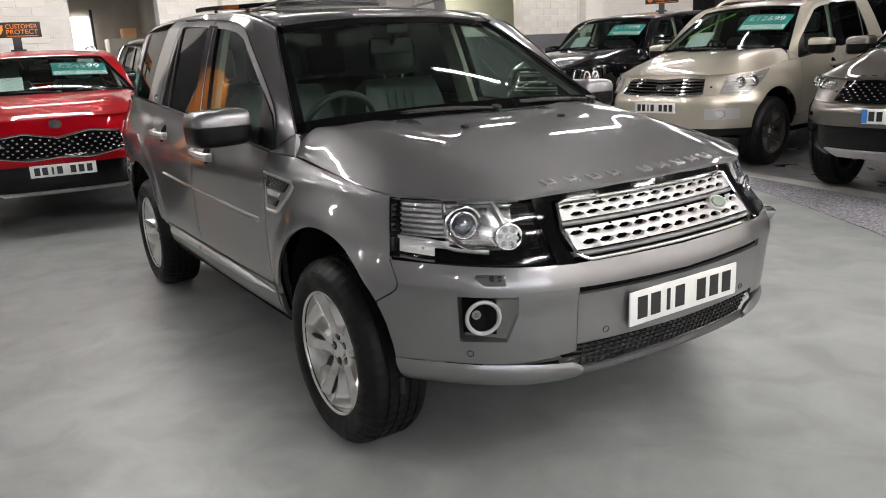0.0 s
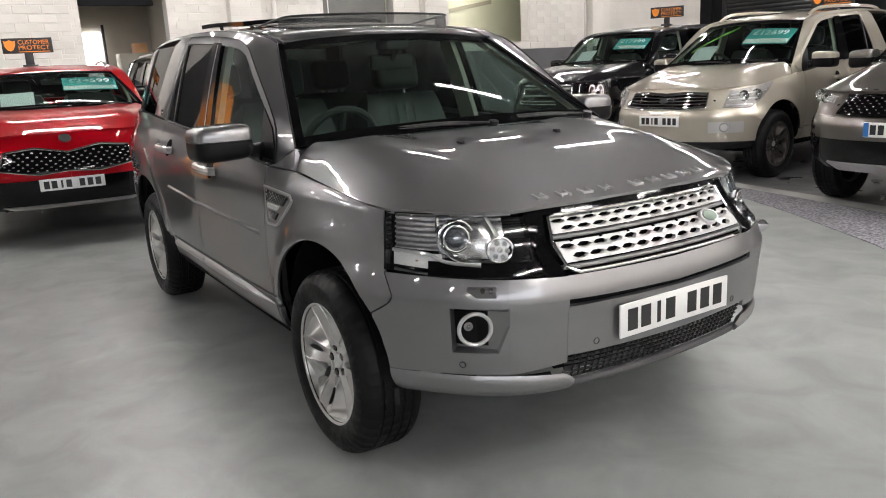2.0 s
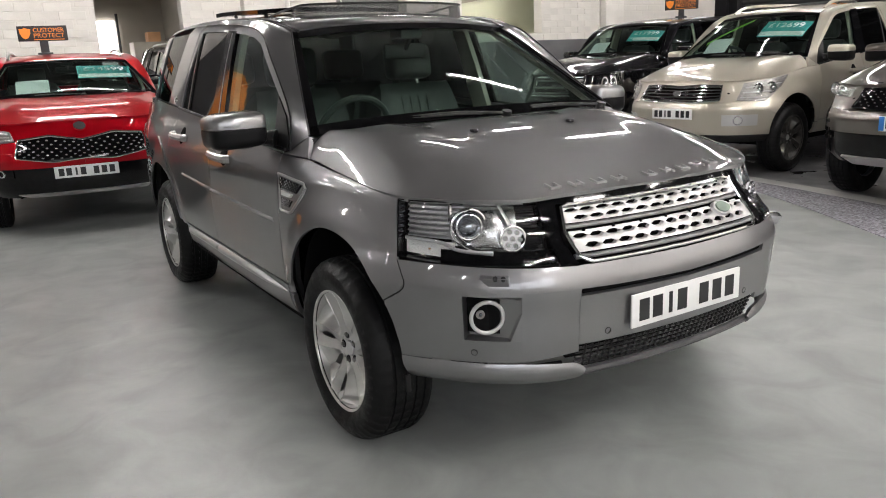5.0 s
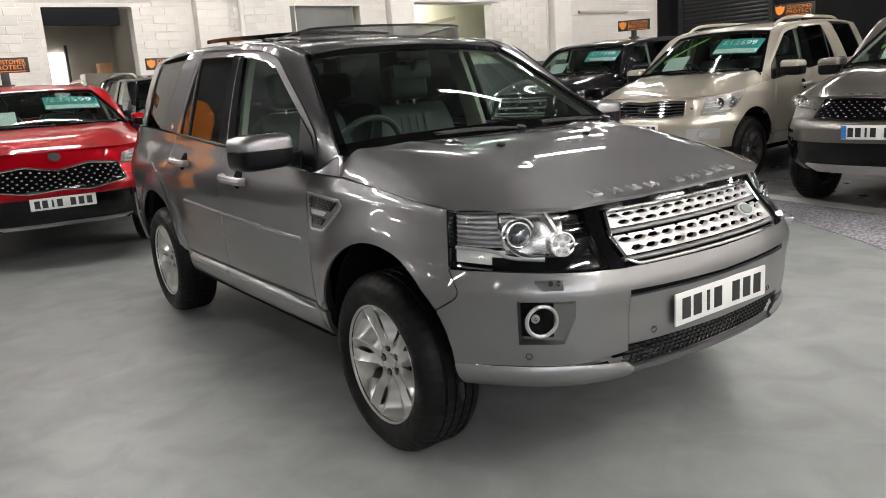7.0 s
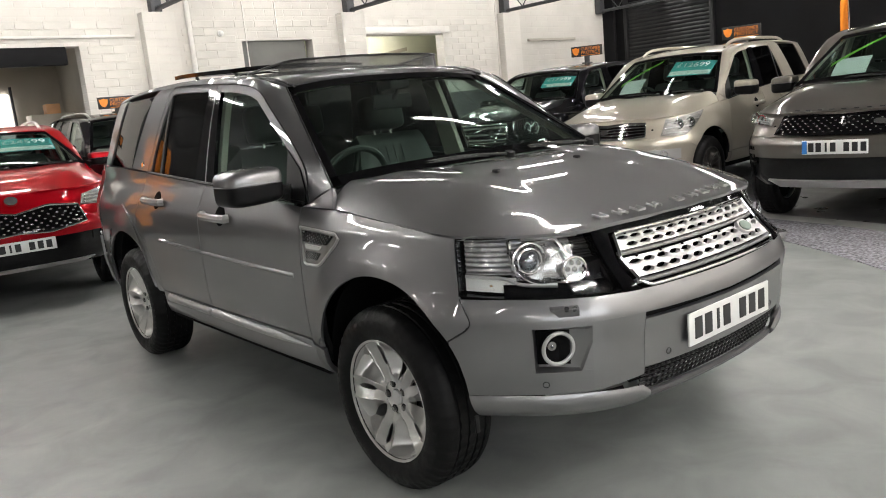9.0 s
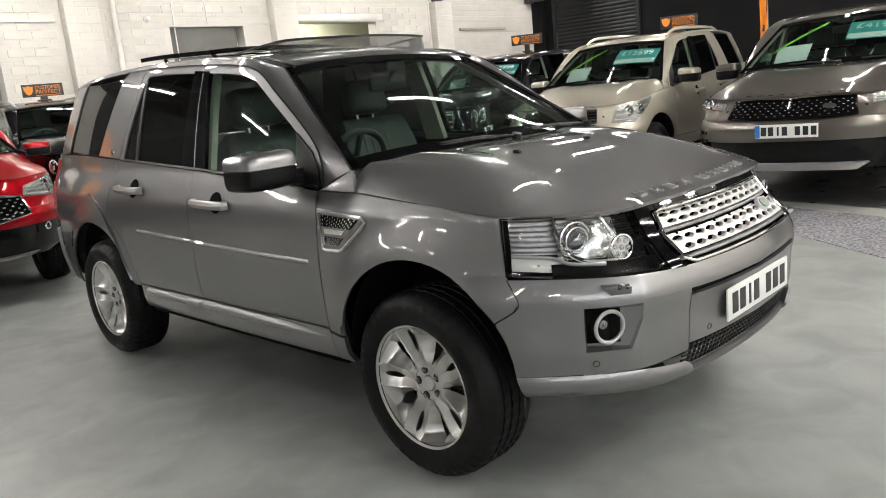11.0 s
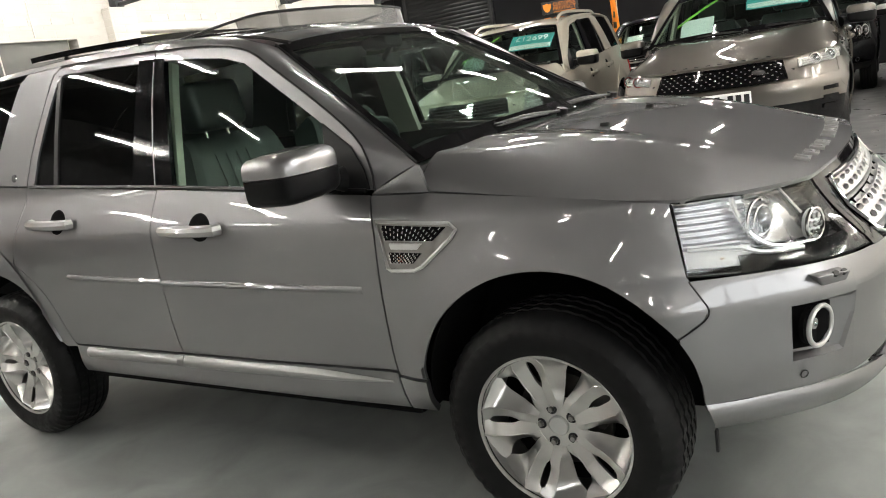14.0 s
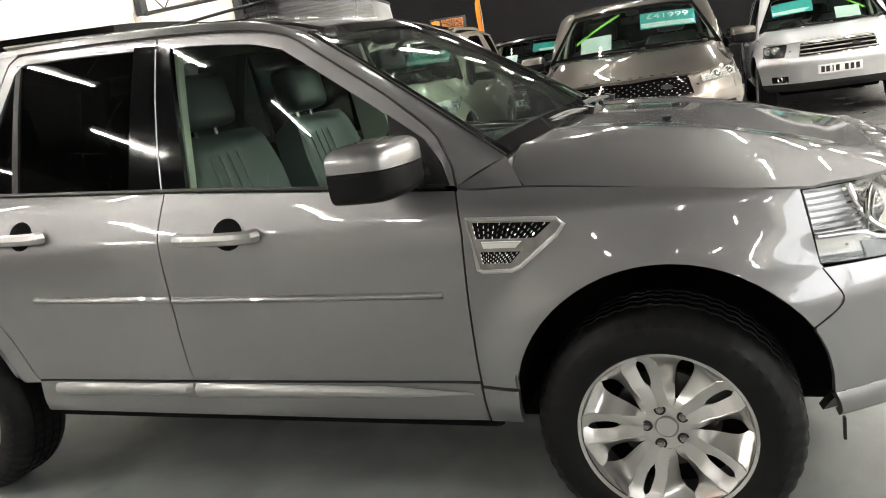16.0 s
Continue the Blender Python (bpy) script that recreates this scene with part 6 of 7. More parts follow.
box(bm, (X0 + 0.03, 1.55, 3.24), (0.06, 2.6, 0.05), 0.01)
part("ledge", bm, WALLP, wall)
bm = bmesh.new()
box(bm, (X0 + 0.04, 14.5, 2.95), (0.08, 1.95, 0.07), 0.01)
part("ledge", bm, BEYOND, wall)
bm = bmesh.new()
box(bm, (X0 + 0.03, 9.3, 3.27), (0.06, 2.75, 0.16), 0.01)
part("lintel", bm, WALLP, wall)
bm = bmesh.new()
box(bm, (X0 + 0.10, 16.93, CEIL / 2), (0.6, 0.12, CEIL), 0.02)
part("black_corner_post", bm, WALLK, wall)
# room behind the openings
slab("wall_beyond", (X0 - 3.0, 2.5, 2.2), (0.2, 9.0, 4.6), BEYOND, label="cream wall of the room behind", category="wall")
slab("ceiling_beyond", (X0 - 1.65, 4.0, 4.4), (2.7, 26, 0.2), BEYOND, label="cream ceiling of the room behind", category="ceiling")
slab("partition", (X0 - 1.65, 2.2, 2.1), (2.7, 0.15, 4.4), BEYOND, label="cream partition of the room behind", category="wall")
slab("wall_beyond_green", (X0 - 2.2, 9.6, 2.2), (0.2, 5.0, 4.6), GREENISH, label="pale green wall of the room behind", category="wall")
bm = bmesh.new()
prism(bm, [(X0 - 2.05, y, z) for y, z in ((9.2, 2.70), (10.9, 2.98), (10.9, 3.08), (9.2, 2.80))], [(X0 - 2.10, y, z) for y, z in ((9.2, 2.70), (10.9, 2.98), (10.9, 3.08), (9.2, 2.80))])
tagged(part("stair_rail", bm, material("brown_grey_rail", (0.30, 0.28, 0.20), rough=0.6)), "sloping brown rail on the pale wall", "rail", "", "structure")
slab("window_board", (X0 - 0.12, 5.78, 2.5), (0.03, 1.56, 1.24), BOARD, label="dark grey board closing a window", category="board")
slab("roller_shutter_box", (X0 - 0.10, 0.98, 2.93), (0.16, 1.28, 0.33), WALLK, kind="", label="black roller shutter rolled up over the doorway", category="shutter", bevel=0.02)
lamp_room = material("bright_daylight_window", (1.0, 0.97, 0.92), emit=9.0)
slab("window_1", (X0 - 2.87, 0.92, 1.75), (0.04, 0.36, 1.45), lamp_room, label="bright daylight window in the room behind", category="window")
bm = bmesh.new()
for y in (0.69, 1.15):
    box(bm, (X0 - 2.84, y, 1.75), (0.06, 0.05, 1.75), 0.005)
tagged(part("window_frame", bm, INK), "dark window frame of the room behind", "window frame", "", "structure")
slab("storage_box", (X0 - 2.2, 1.72, 2.10), (0.3, 0.26, 0.2), material("orange_cardboard", (0.65, 0.36, 0.18), rough=0.7, noise_scale=4, noise_amount=0.1), kind="", label="orange cardboard box on a cabinet", category="box", bevel=0.01)
slab("tall_cabinet", (X0 - 2.25, 1.68, 1.0), (0.5, 0.8, 2.0), BEYOND, kind="", label="cream painted storage cabinet with a box on top", category="cabinet", bevel=0.01)
# black roller shutter in the north wall
shut = thing("roller_shutter", "closed black steel roller shutter with horizontal slats", "shutter", kind="structure")
for k in range(36):
    bm = bmesh.new()
    z = 0.06 + k * 0.105
    g = np.array([[(x, Y1 - 0.02 - 0.022 * math.sin(math.pi * t), z + 0.1 * t) for t in np.linspace(0, 1, 5)] for x in (-11.95, -9.3)])
    sheet(bm, g, 0.012)
    part("slat", bm, SHUTTER, shut)
for x in (-12.02, -9.23):
    bm = bmesh.new()
    box(bm, (x, Y1 - 0.04, 2.0), (0.12, 0.1, 4.0), 0.01)
    part("shutter_guide", bm, SHUTTER, shut)
# pipes, cable and sensor on the wall
for y, r in ((3.92, 0.05), (4.62 + 0.5, 0.012), (5.86, 0.012), (12.36, 0.02)):
    bm = bmesh.new()
    tube(bm, [(X0 + 0.07 if r > 0.02 else X0 + 0.02, y, 3.16 if y == 5.86 else 1.75), (X0 + 0.07 if r > 0.02 else X0 + 0.02, y, CEIL - 0.02)], r, 12)
    tagged(part("wall_pipe", bm, WALLP), "white painted pipe on the brick wall", "pipe", "", "structure")
sen = thing("wall_sensor", "small white alarm sounder on the wall", "sensor", pose(X0, 4.57, 3.26))
bm = bmesh.new()
disc(bm, (0.02, 0, 0), (1, 0, 0), 0.07, 0.04, 20, 0.008)
part("sensor_base", bm, WALLP, sen)
bm = bmesh.new()
ball(bm, (0.05, 0, 0), 0.055, 16, 10)
part("sensor_dome", bm, PLATE, sen)
# steel roof trusses standing on the pilasters
TRUSS = material("dark_painted_steel", (0.045, 0.047, 0.05), rough=0.5, metal=0.2, noise_scale=4, noise_amount=0.2)


def truss(y):
    t = thing("roof_truss", "dark painted steel lattice roof truss", "roof truss", kind="structure")
    for name, z, r in (("lower_chord", 3.70, 0.045), ("upper_chord", 4.30, 0.040)):
        bm = bmesh.new()
        tube(bm, [(X0 + 0.02, y, z), (X1, y, z)], r, 10)
        part(name, bm, TRUSS, t)
    bm = bmesh.new()
    box(bm, (X0 + 0.13, y, 4.0), (0.20, 0.20, 0.72), 0.01)
    part("bracket", bm, TRUSS, t)
    xs = np.linspace(X0 + 0.3, X1 - 0.2, 40)
    for i in range(39):
        bm = bmesh.new()
        tube(bm, [(xs[i], y, 3.72 if i % 2 else 4.28), (xs[i + 1], y, 4.28 if i % 2 else 3.72)], 0.014, 6)
        part("web_rod", bm, TRUSS, t)


for y in (3.28, 7.66, 12.60, 16.60):
    truss(y)
# tube lights hung in rows from the ceiling
TUBE = material("lit_fluorescent_tube", (1.0, 0.97, 0.92), emit=TUBE_POWER)
BATTEN = material("white_batten", (0.7, 0.7, 0.68), rough=0.5)
fit0 = None
# columns packed closer to the east, and places left out, to shape the light
for x in (-11.0, -7.9, -4.8, -1.7, 1.4, 2.7, 3.8, 4.9, 6.05):
    for y in np.arange(-10, 16, 3.2):
        if -5 < y < -2 and x > -4 or -4 < x < 2 and -2 < y < 0 or y < -5 and x in (2.7, 4.9) or -8 < y < -5 and x > -4:
            continue
        if fit0 is None:
            fit0 = thing("ceiling_light", "white batten with a lit fluorescent tube", "ceiling light", group="rows of tube lights")
            bm = bmesh.new()
            box(bm, (0, 0, 0.05), (0.09, 1.55, 0.05), 0.008)
            part("batten", bm, BATTEN, fit0)
            bm = bmesh.new()
            tube(bm, [(0, -0.74, 0), (0, 0.74, 0)], 0.018, 10)
            part("fluorescent_tube", bm, TUBE, fit0)
            for yy in (-0.5, 0.5):
                bm = bmesh.new()
                tube(bm, [(0, yy, 0.07), (0, yy, 0.9)], 0.006, 5)
                part("hanger", bm, BATTEN, fit0)
            fit0.matrix_basis = pose(x, y, 4.5)
        else:
            copy_thing(fit0, pose(x, y, 4.5))
# extra tubes off the grid, added to brighten the floor by the red car
for x, y in ((-4.8, -1.9), (-6.3, -3.6), (-6.3, -0.4)):
    copy_thing(fit0, pose(x, y, 4.5))
# unseen tube added to brighten the pale green room behind
copy_thing(fit0, pose(X0 - 1.3, 9.4, 3.45))


# ---- the other cars ----
def plain_nose(car, colour, style):
    """Bumper, lamps, grille and plate of a parked car."""
    arch = XZ(*BUMP_EDGE)
    seam = XZ((0.360, 0.650), (0.420, 0.690), (0.432, 0.715), (0.420, 0.745), (0.400, 0.785))
    low = style.get("low", 0.52)
    for side in (-1, 1):
        bm = bmesh.new()
        left = [q for q in arch if q[1] >= low - 0.01] + seam[1:]
        left[0] = (left[0][0], low)
        sheet(bm, skin_grid(coons([left[0], (0.0, low)], [seam[-1], (float(SY(0.457)), 0.772), (0.0, 0.768)], left, [(0.0, low), (0.0, 0.768)], 26, 14), 0, side), 0.012)
        bump = part("front_bumper", bm, colour, car)
        bm = bmesh.new()
        sheet(bm, skin_grid(coons([(float(SX(0.42)), 0.36), (0.0, 0.36)], [(left[0][0], low - 0.004), (0.0, low - 0.004)], [(float(SX(0.42)), 0.36), (left[0][0], low - 0.004)], [(0.0, 0.36), (0.0, low - 0.004)], 20, 8), -0.004, side), 0.02)
        part("lower_bumper", bm, GLOSS if style.get("gloss") else TRIM, car)
        bm = bmesh.new()
        tl_s = float(SX(0.382))
        sheet(bm, skin_grid(coons([seam[-1], (float(SY(0.457)), 0.774), (0.0, 0.770)], [(tl_s, 0.974), (float(SY(0.515)), 0.958), (0.0, 0.962)], [seam[-1], (tl_s, 0.974)], [(0.0, 0.770), (0.0, 0.962)], 26, 12), -0.003, side), 0.012)
        part("nose_panel", bm, colour, car)
        bm = bmesh.new()
        bl, br, tl, tr = style["lamp"]
        b4 = [(float(SX(x)), z) for x, z in (bl, br, tr, tl)]
        g = coons([b4[0], b4[1]], [b4[3], b4[2]], [b4[0], b4[3]], [b4[1], b4[2]], 14, 8)
        sheet(bm, skin_grid(g, 0.010, side), 0.02)
        lamp = part("headlamp", bm, style.get("lamp_mat", BRIGHT if style.get("bright") else GLOSS), car)
        bm = bmesh.new()
        for f in style.get("eyes", (0.35, 0.68)):
            i = int(f * 13)
            c = Vector(skin(*g[i, 4], 0.020, side))
            ring(bm, c, (0.9, side * 0.3, 0.05), 0.042, 0.009, 24, 6)
            ball(bm, c - Vector((0.022, 0, 0)), 0.032, 14, 10)
        part("lamp_projector", bm, CHROME, lamp)
        for j in (1, 3, 5):
            if style.get("lamp_mat"):
                bm = bmesh.new()
                tube(bm, [Vector(skin(*g[i, j], 0.014, side)) for i in range(1, 13)], 0.006, 5)
                part("lamp_reflector_rib", bm, BRIGHT, lamp)
        bm = bmesh.new()
        sheet(bm, skin_grid(g, 0.012 + 0.030 * np.sin(np.linspace(0.25, math.pi - 0.25, 14))[:, None] + 0 * g[..., 0], side), 0.003)
        part("lamp_cover", bm, CLEAR, lamp)
        if style.get("fog"):
            bm = bmesh.new()
            y, z, r = style["fog"]
            q = float(SY(y))
            g = rect(float(SY(y + r * 1.8)), float(SY(y - r * 1.8)), z - r * 0.8, z + r * 0.8, 8, 5)
            sheet(bm, skin_grid(g, 0.004, side), 0.02)
            fog = part("fog_lamp", bm, BRIGHT if style.get("clear_fog") else GLOSS, bump)
            bm = bmesh.new()
            ring(bm, Vector(skin(q, z, 0.008, side)), normal_at(q, z, side), r * 0.6, 0.008, 20, 6)
            part("fog_lamp_ring", bm, CHROME, fog)
        if style.get("slits"):
            for k in range(3):
                bm = bmesh.new()
                z = 0.66 - 0.07 * k
                sheet(bm, skin_grid(rect(float(SX(0.47)), float(SX(0.60)), z, z + 0.03, 8, 3), 0.008, side), 0.02)
                part("bumper_blade", bm, GLOSS, bump)
    # grille
    y, z0, z1 = style["grille"]
    bow = style.get("bow", 0.0)
    g = coons([(float(SY(y)), z0 + bow), (float(SY(y * 0.45)), z0), (0.0, z0 + bow * 0.4)], [(float(SY(y)), z1 - bow * 0.4), (float(SY(y * 0.5)), z1), (0.0, z1 - bow * 0.7)], [(float(SY(y)), z0 + bow), (float(SY(y)), z1 - bow * 0.4)], [(0.0, z0 + bow * 0.4), (0.0, z1 - bow * 0.7)], 16, 8)
    bm = bmesh.new()
    sheet(bm, across(g, 0.012), 0.03)
    grille = part("grille", bm, GLOSS, car)
    line = across(g, 0.016)
    bm = bmesh.new()
    loop = [line[i, 0] for i in range(line.shape[0])] + [line[-1, j] for j in range(1, 8)] + [line[i, -1] for i in range(line.shape[0] - 2, -1, -1)] + [line[0, j] for j in range(6, 0, -1)]
    tube(bm, loop, style.get("frame", 0.008), 6, closed=True)
    part("grille_frame", bm, style.get("frame_mat", CHROME), grille)
    bm = bmesh.new()
    if style.get("slats"):
        n = style["slats"]
        for k in range(n):
            v = (k + 0.5) / n * 7
            j, f = int(v), v - int(v)
            row = line[:, j] * (1 - f) + line[:, min(j + 1, 7)] * f
            tube(bm, row, 0.012, 6, flat=0.7)
        part("grille_slat", bm, style.get("slat_mat", CHROME), grille)
    else:
        for i in range(1, line.shape[0] - 1):
            for j in range(1, 7):
                if (i + j) % 2:
                    bm = bmesh.new()
                    ball(bm, Vector(line[i, j]), style.get("stud", 0.012), 6, 4, (0.5, 1, 0.5))
                    part("grille_stud", bm, style.get("stud_mat", STEEL), grille)
    # badge, lettering bars
    bm = bmesh.new()
    by, bz = style.get("badge", (0.0, z1 + 0.03))
    c, ax = Vector(skin(float(SY(abs(by))), bz, 0.026, -1 if by < 0 else 1)), normal_at(float(SY(abs(by))), bz, -1 if by < 0 else 1)
    turn = Vector((0, 0, 1)).rotation_difference(ax).to_matrix().to_4x4()
    bmesh.ops.create_cone(bm, cap_ends=True, segments=28, radius1=0.055, radius2=0.05, depth=0.014, matrix=Matrix.Translation(c) @ turn @ Matrix.Diagonal((0.55, 1.0, 1, 1)))
    part("badge", bm, CHROME, grille)
    for k, t in enumerate(np.linspace(-0.36, 0.36, style.get("letters", 0))):
        bm = bmesh.new()
        x = float(np.interp(abs(t), HOOD_FRONT[0], HOOD_FRONT[1])) - 0.04
        box(bm, (x, t, float(hood_z(np.array(x), np.array(t))) + 0.002), (0.03, 0.035, 0.006), 0.002)
        part("bonnet_lettering_bar", bm, style.get("letter_mat", CHROME), car)
    if style.get("skid"):
        bm = bmesh.new()
        za, zb = style.get("skid_z", (0.350, 0.410))
        g = coons([(float(SY(0.50)), za), (0.0, za)], [(float(SY(0.58)), zb), (0.0, zb)], [(float(SY(0.50)), za), (float(SY(0.58)), zb)], [(0.0, za), (0.0, zb)], 14, 4)
        part("skid_plate", sheet(bm, across(g, 0.012), 0.02), BRIGHT if style["skid"] > 1 else ALLOY, car)


def cards(car, price, side=-1, white=True, green=False):
    """Price card, white card and paper strip behind the windscreen."""
    lo, hi = bez(mirrored(SCREEN_LOW), 41), bez(mirrored(SCREEN_TOP), 41)

    def at(y, v, back=0.012):
        i = int(np.argmin(np.abs(lo[:, 1] * (1 - v) + hi[:, 1] * v - y)))
        p = lo[i] * (1 - v) + hi[i] * v
        return Vector((p[0] + 0.012 * math.sin(math.pi * v) + back * 0, y, p[2] + 0.018 * math.sin(math.pi * v))) + Vector((-back, 0, -back))

    def card(name, y0, y1, v0, v1, mat, tilt=0.0):
        bm = bmesh.new()
        p = np.array([[at(y0 + (y1 - y0) * a, v0 + (v1 - v0) * b + tilt * a) for b in (0, 0.5, 1)] for a in np.linspace(0, 1, 4)])
        sheet(bm, p, 0.002)
        return part(name, bm, mat, car)
    c = side * 0.34
    blue = card("price_card", c - 0.26, c + 0.26, 0.42, 0.80, TEAL)
    low = card("price_card_foot", c - 0.25, c + 0.25, 0.44, 0.54, WHITE_CARD)
    low.parent = blue
    if price:
        up, mid = (at(c, 0.80) - at(c, 0.54)).normalized(), at(c, 0.67, 0.0115)
        wide = (at(c + 0.2, 0.67) - at(c - 0.2, 0.67)).normalized()
        out = wide.cross(up).normalized()
        m = Matrix.Translation(mid + out * 0.006) @ Matrix((wide, out.cross(wide), out)).transposed().to_4x4()
        lines_of(blue, "price", price, 0.13, WHITE_CARD, m, 0.002, width=0.40)
    if white:
        card("white_card", -c - 0.16, -c + 0.14, 0.12, 0.42, WHITE_CARD)
    if green:
        bm = bmesh.new()
        p = np.array([[at(-c * 1.6 + 0.42 * a * (1 if c > 0 else -1) + (0.0), 0.30 + 0.55 * a + b) for b in (0, 0.03, 0.06)] for a in np.linspace(0, 1, 8)])
        sheet(bm, p, 0.002)
        part("paper_strip", bm, GREEN_TAPE, car)


def rails(car, mat):
    def rail(bm, s):
        p = roof_pt(np.linspace(-1.15, -2.95, 16), np.full(16, s * 0.93))
        p[:, 2] += np.concatenate([[0.0, 0.035], np.full(12, 0.05), [0.035, 0.0]])
        tube(bm, p, 0.018, 8)
    both(car, "roof_rail", mat, rail)


def parked(name, label, colour, m, warp, style, R, track, price="", green=False, rail=None, glassy=TINTED, white=True, rim=ALLOY, handle=None, card_side=-1):
    car = thing(name, label, "car", m)
    WARP[0] = warp
    d, rd = body_panels(car, colour, rear_glass=glassy)
    plain_nose(car, colour, style)
    cabin(car)
    door_mirrors(car, style.get("mirror", colour), y=1.02)
    handles(d, rd, handle or colour)
    wipers(car)
    if price is not None:
        cards(car, price, card_side, white, green)
    if rail:
        rails(car, rail)
    z = style.get("plate", 0.60)
    number_plate(car, tuple(np.array(skin(0.0, z, 0.016, 1))), blue=style.get("blue", False), k=1 / warp(Vector((0, 1, 0))).y)
    WARP[0] = None
    axle = warp(Vector((-2.64, 0, 0))).x
    wheels(car, track, (0.0, axle), R, rim_mat=rim)
    return car


KIA = dict(lamp_mat=STEEL, lamp=((0.40, 0.835), (0.735, 0.862), (0.36, 0.962), (0.70, 0.917)), grille=(0.53, 0.69, 0.885), bow=0.05, badge=(0.0, 0.93), plate=0.59, low=0.64, stud=0.011, frame=0.007, gloss=True, skid=1, skid_z=(0.362, 0.390), fog=(0.66, 0.60, 0.05), eyes=(0.45,))
REX = dict(lamp=((0.46, 0.785), (0.68, 0.80), (0.12, 1.0), (0.62, 0.945)), grille=(0.50, 0.78, 0.935), slats=5, badge=(0.0, 0.86), plate=0.66, low=0.44, bright=True, lamp_mat=STEEL, clear_fog=True, fog=(0.66, 0.595, 0.072), bow=0.02)
DIS = dict(lamp_mat=STEEL, lamp=((0.34, 0.900), (0.70, 0.872), (0.28, 0.972), (0.69, 0.930)), grille=(0.50, 0.785, 0.945), bright=True, stud=0.008, badge=(0.30, 0.87), plate=0.69, low=0.60, gloss=True, skid=1, slits=True, letters=9, letter_mat=INK, blue=True, frame_mat=GLOSS, eyes=(0.4, 0.75), bow=0.015)
RRS = dict(lamp=((0.42, 0.80), (0.70, 0.80), (0.40, 0.96), (0.69, 0.955)), grille=(0.44, 0.79, 0.94), slats=3, slat_mat=STEEL, badge=(0.2, 0.865), plate=0.60, low=0.46, letters=10, fog=(0.66, 0.52, 0.05), bow=0.0)

parked("hatchback_car", "red crossover car with a black lower bumper and teal card", RED, pose(-5.75, -1.02, 0, 0, 0, -5.5),
       warped(0.90, -0.42, -1.15, -2.67, -3.62, 0.93, 0.36, 1.00, 1.17, 1.64), KIA, 0.36, 0.80, "£24599", rail=ALLOY, card_side=1)
parked("estate_car", "champagne four-by-four estate car with roof rails and a price card", BEIGE, pose(-3.55, 5.60, 0, 0, 0, -84),
       warped(0.90, -0.40, -1.02, -2.83, -4.05, 0.96, 0.38, 1.02, 1.23, 1.86), REX, 0.375, 0.82, "£12699", green=True, rim=DISC, rail=BEIGE, card_side=1)
parked("estate_car", "bronze-grey four-by-four estate car with a black mesh grille", BRONZE, pose(-0.68, 5.12, 0, 0, 0, -86),
       warped(0.93, -0.50, -1.15, -2.92, -4.05, 1.0, 0.39, 1.02, 1.23, 1.84), DIS, 0.39, 0.85, "£41999", green=True, card_side=1)
parked("estate_car", "black four-by-four estate car with a teal price card", BLACKP, pose(-6.22, 6.05, 0, 0, 0, -82),
       warped(0.86, -0.55, -1.05, -2.88, -4.06, 0.97, 0.38, 1.10, 1.30, 1.86), RRS, 0.38, 0.82, "£17999", card_side=1)
parked("estate_car", "dark grey boxy four-by-four estate car with a white card", DARKP, pose(-6.9, 11.4, 0, 0, 0, -84),
       warped(0.86, -0.55, -0.95, -2.88, -3.96, 0.97, 0.38, 1.12, 1.34, 2.0), RRS, 0.38, 0.82, None)
parked("estate_car", "black four-by-four estate car with a blank teal card", BLACKP, pose(-3.35, 11.3, 0, 0, 0, -88),
       warped(0.86, -0.55, -1.05, -2.88, -4.06, 0.97, 0.38, 1.08, 1.24, 1.80), RRS, 0.38, 0.82, "", card_side=1)
parked("estate_car", "black four-by-four estate car parked by a silver one", BLACKP, pose(-0.72, 11.5, 0, 0, 0, -88),
       warped(0.86, -0.55, -1.05, -2.88, -4.06, 0.97, 0.38, 1.08, 1.24, 1.82), RRS, 0.38, 0.82, None)
parked("estate_car", "silver four-by-four estate car with a slatted grille", SILVER, pose(1.53, 9.45, 0, 0, 0, -88),
       warped(0.90, -0.55, -1.05, -2.88, -4.06, 0.99, 0.39, 1.02, 1.18, 1.82), RRS, 0.39, 0.84, "", green=True)
parked("estate_car", "black four-by-four estate car with silver roof rails", BLACKP, pose(-7.6, 1.25, 0, 0, 0, -2),
       warped(0.88, -0.50, -1.10, -2.80, -3.75, 0.95, 0.38, 1.08, 1.26, 1.76), RRS, 0.38, 0.82, None, rail=ALLOY)
for y in (1.55, -3.4):
    parked("hatchback_car", "black hatchback car parked beside the brick wall", BLACKP, pose(-11.5, y, 0, 0, 0, 90),
           warped(0.85, -0.42, -1.15, -2.60, -3.30, 0.88, 0.33, 0.92, 1.06, 1.44), KIA, 0.33, 0.76, None)
for name, label, paint_mat, x, y, style in (("estate_car", "silver four-by-four estate car in the opposite row", SILVER, -1.6, -7.6, "rex"), ("hatchback_car", "black hatchback car in the opposite row", BLACKP, 1.3, -7.8, "kia"),
                                            ("estate_car", "champagne estate car in the opposite row", BEIGE, 4.2, -7.5, "rex")):
    parked(name, label, paint_mat, pose(x, y, 0, 0, 0, 92), warped(0.90, -0.45, -1.08, -2.75, -3.75, 0.94, 0.36, 1.00, 1.16, 1.66 if style == "rex" else 1.50), REX if style == "rex" else KIA, 0.36, 0.80, None)


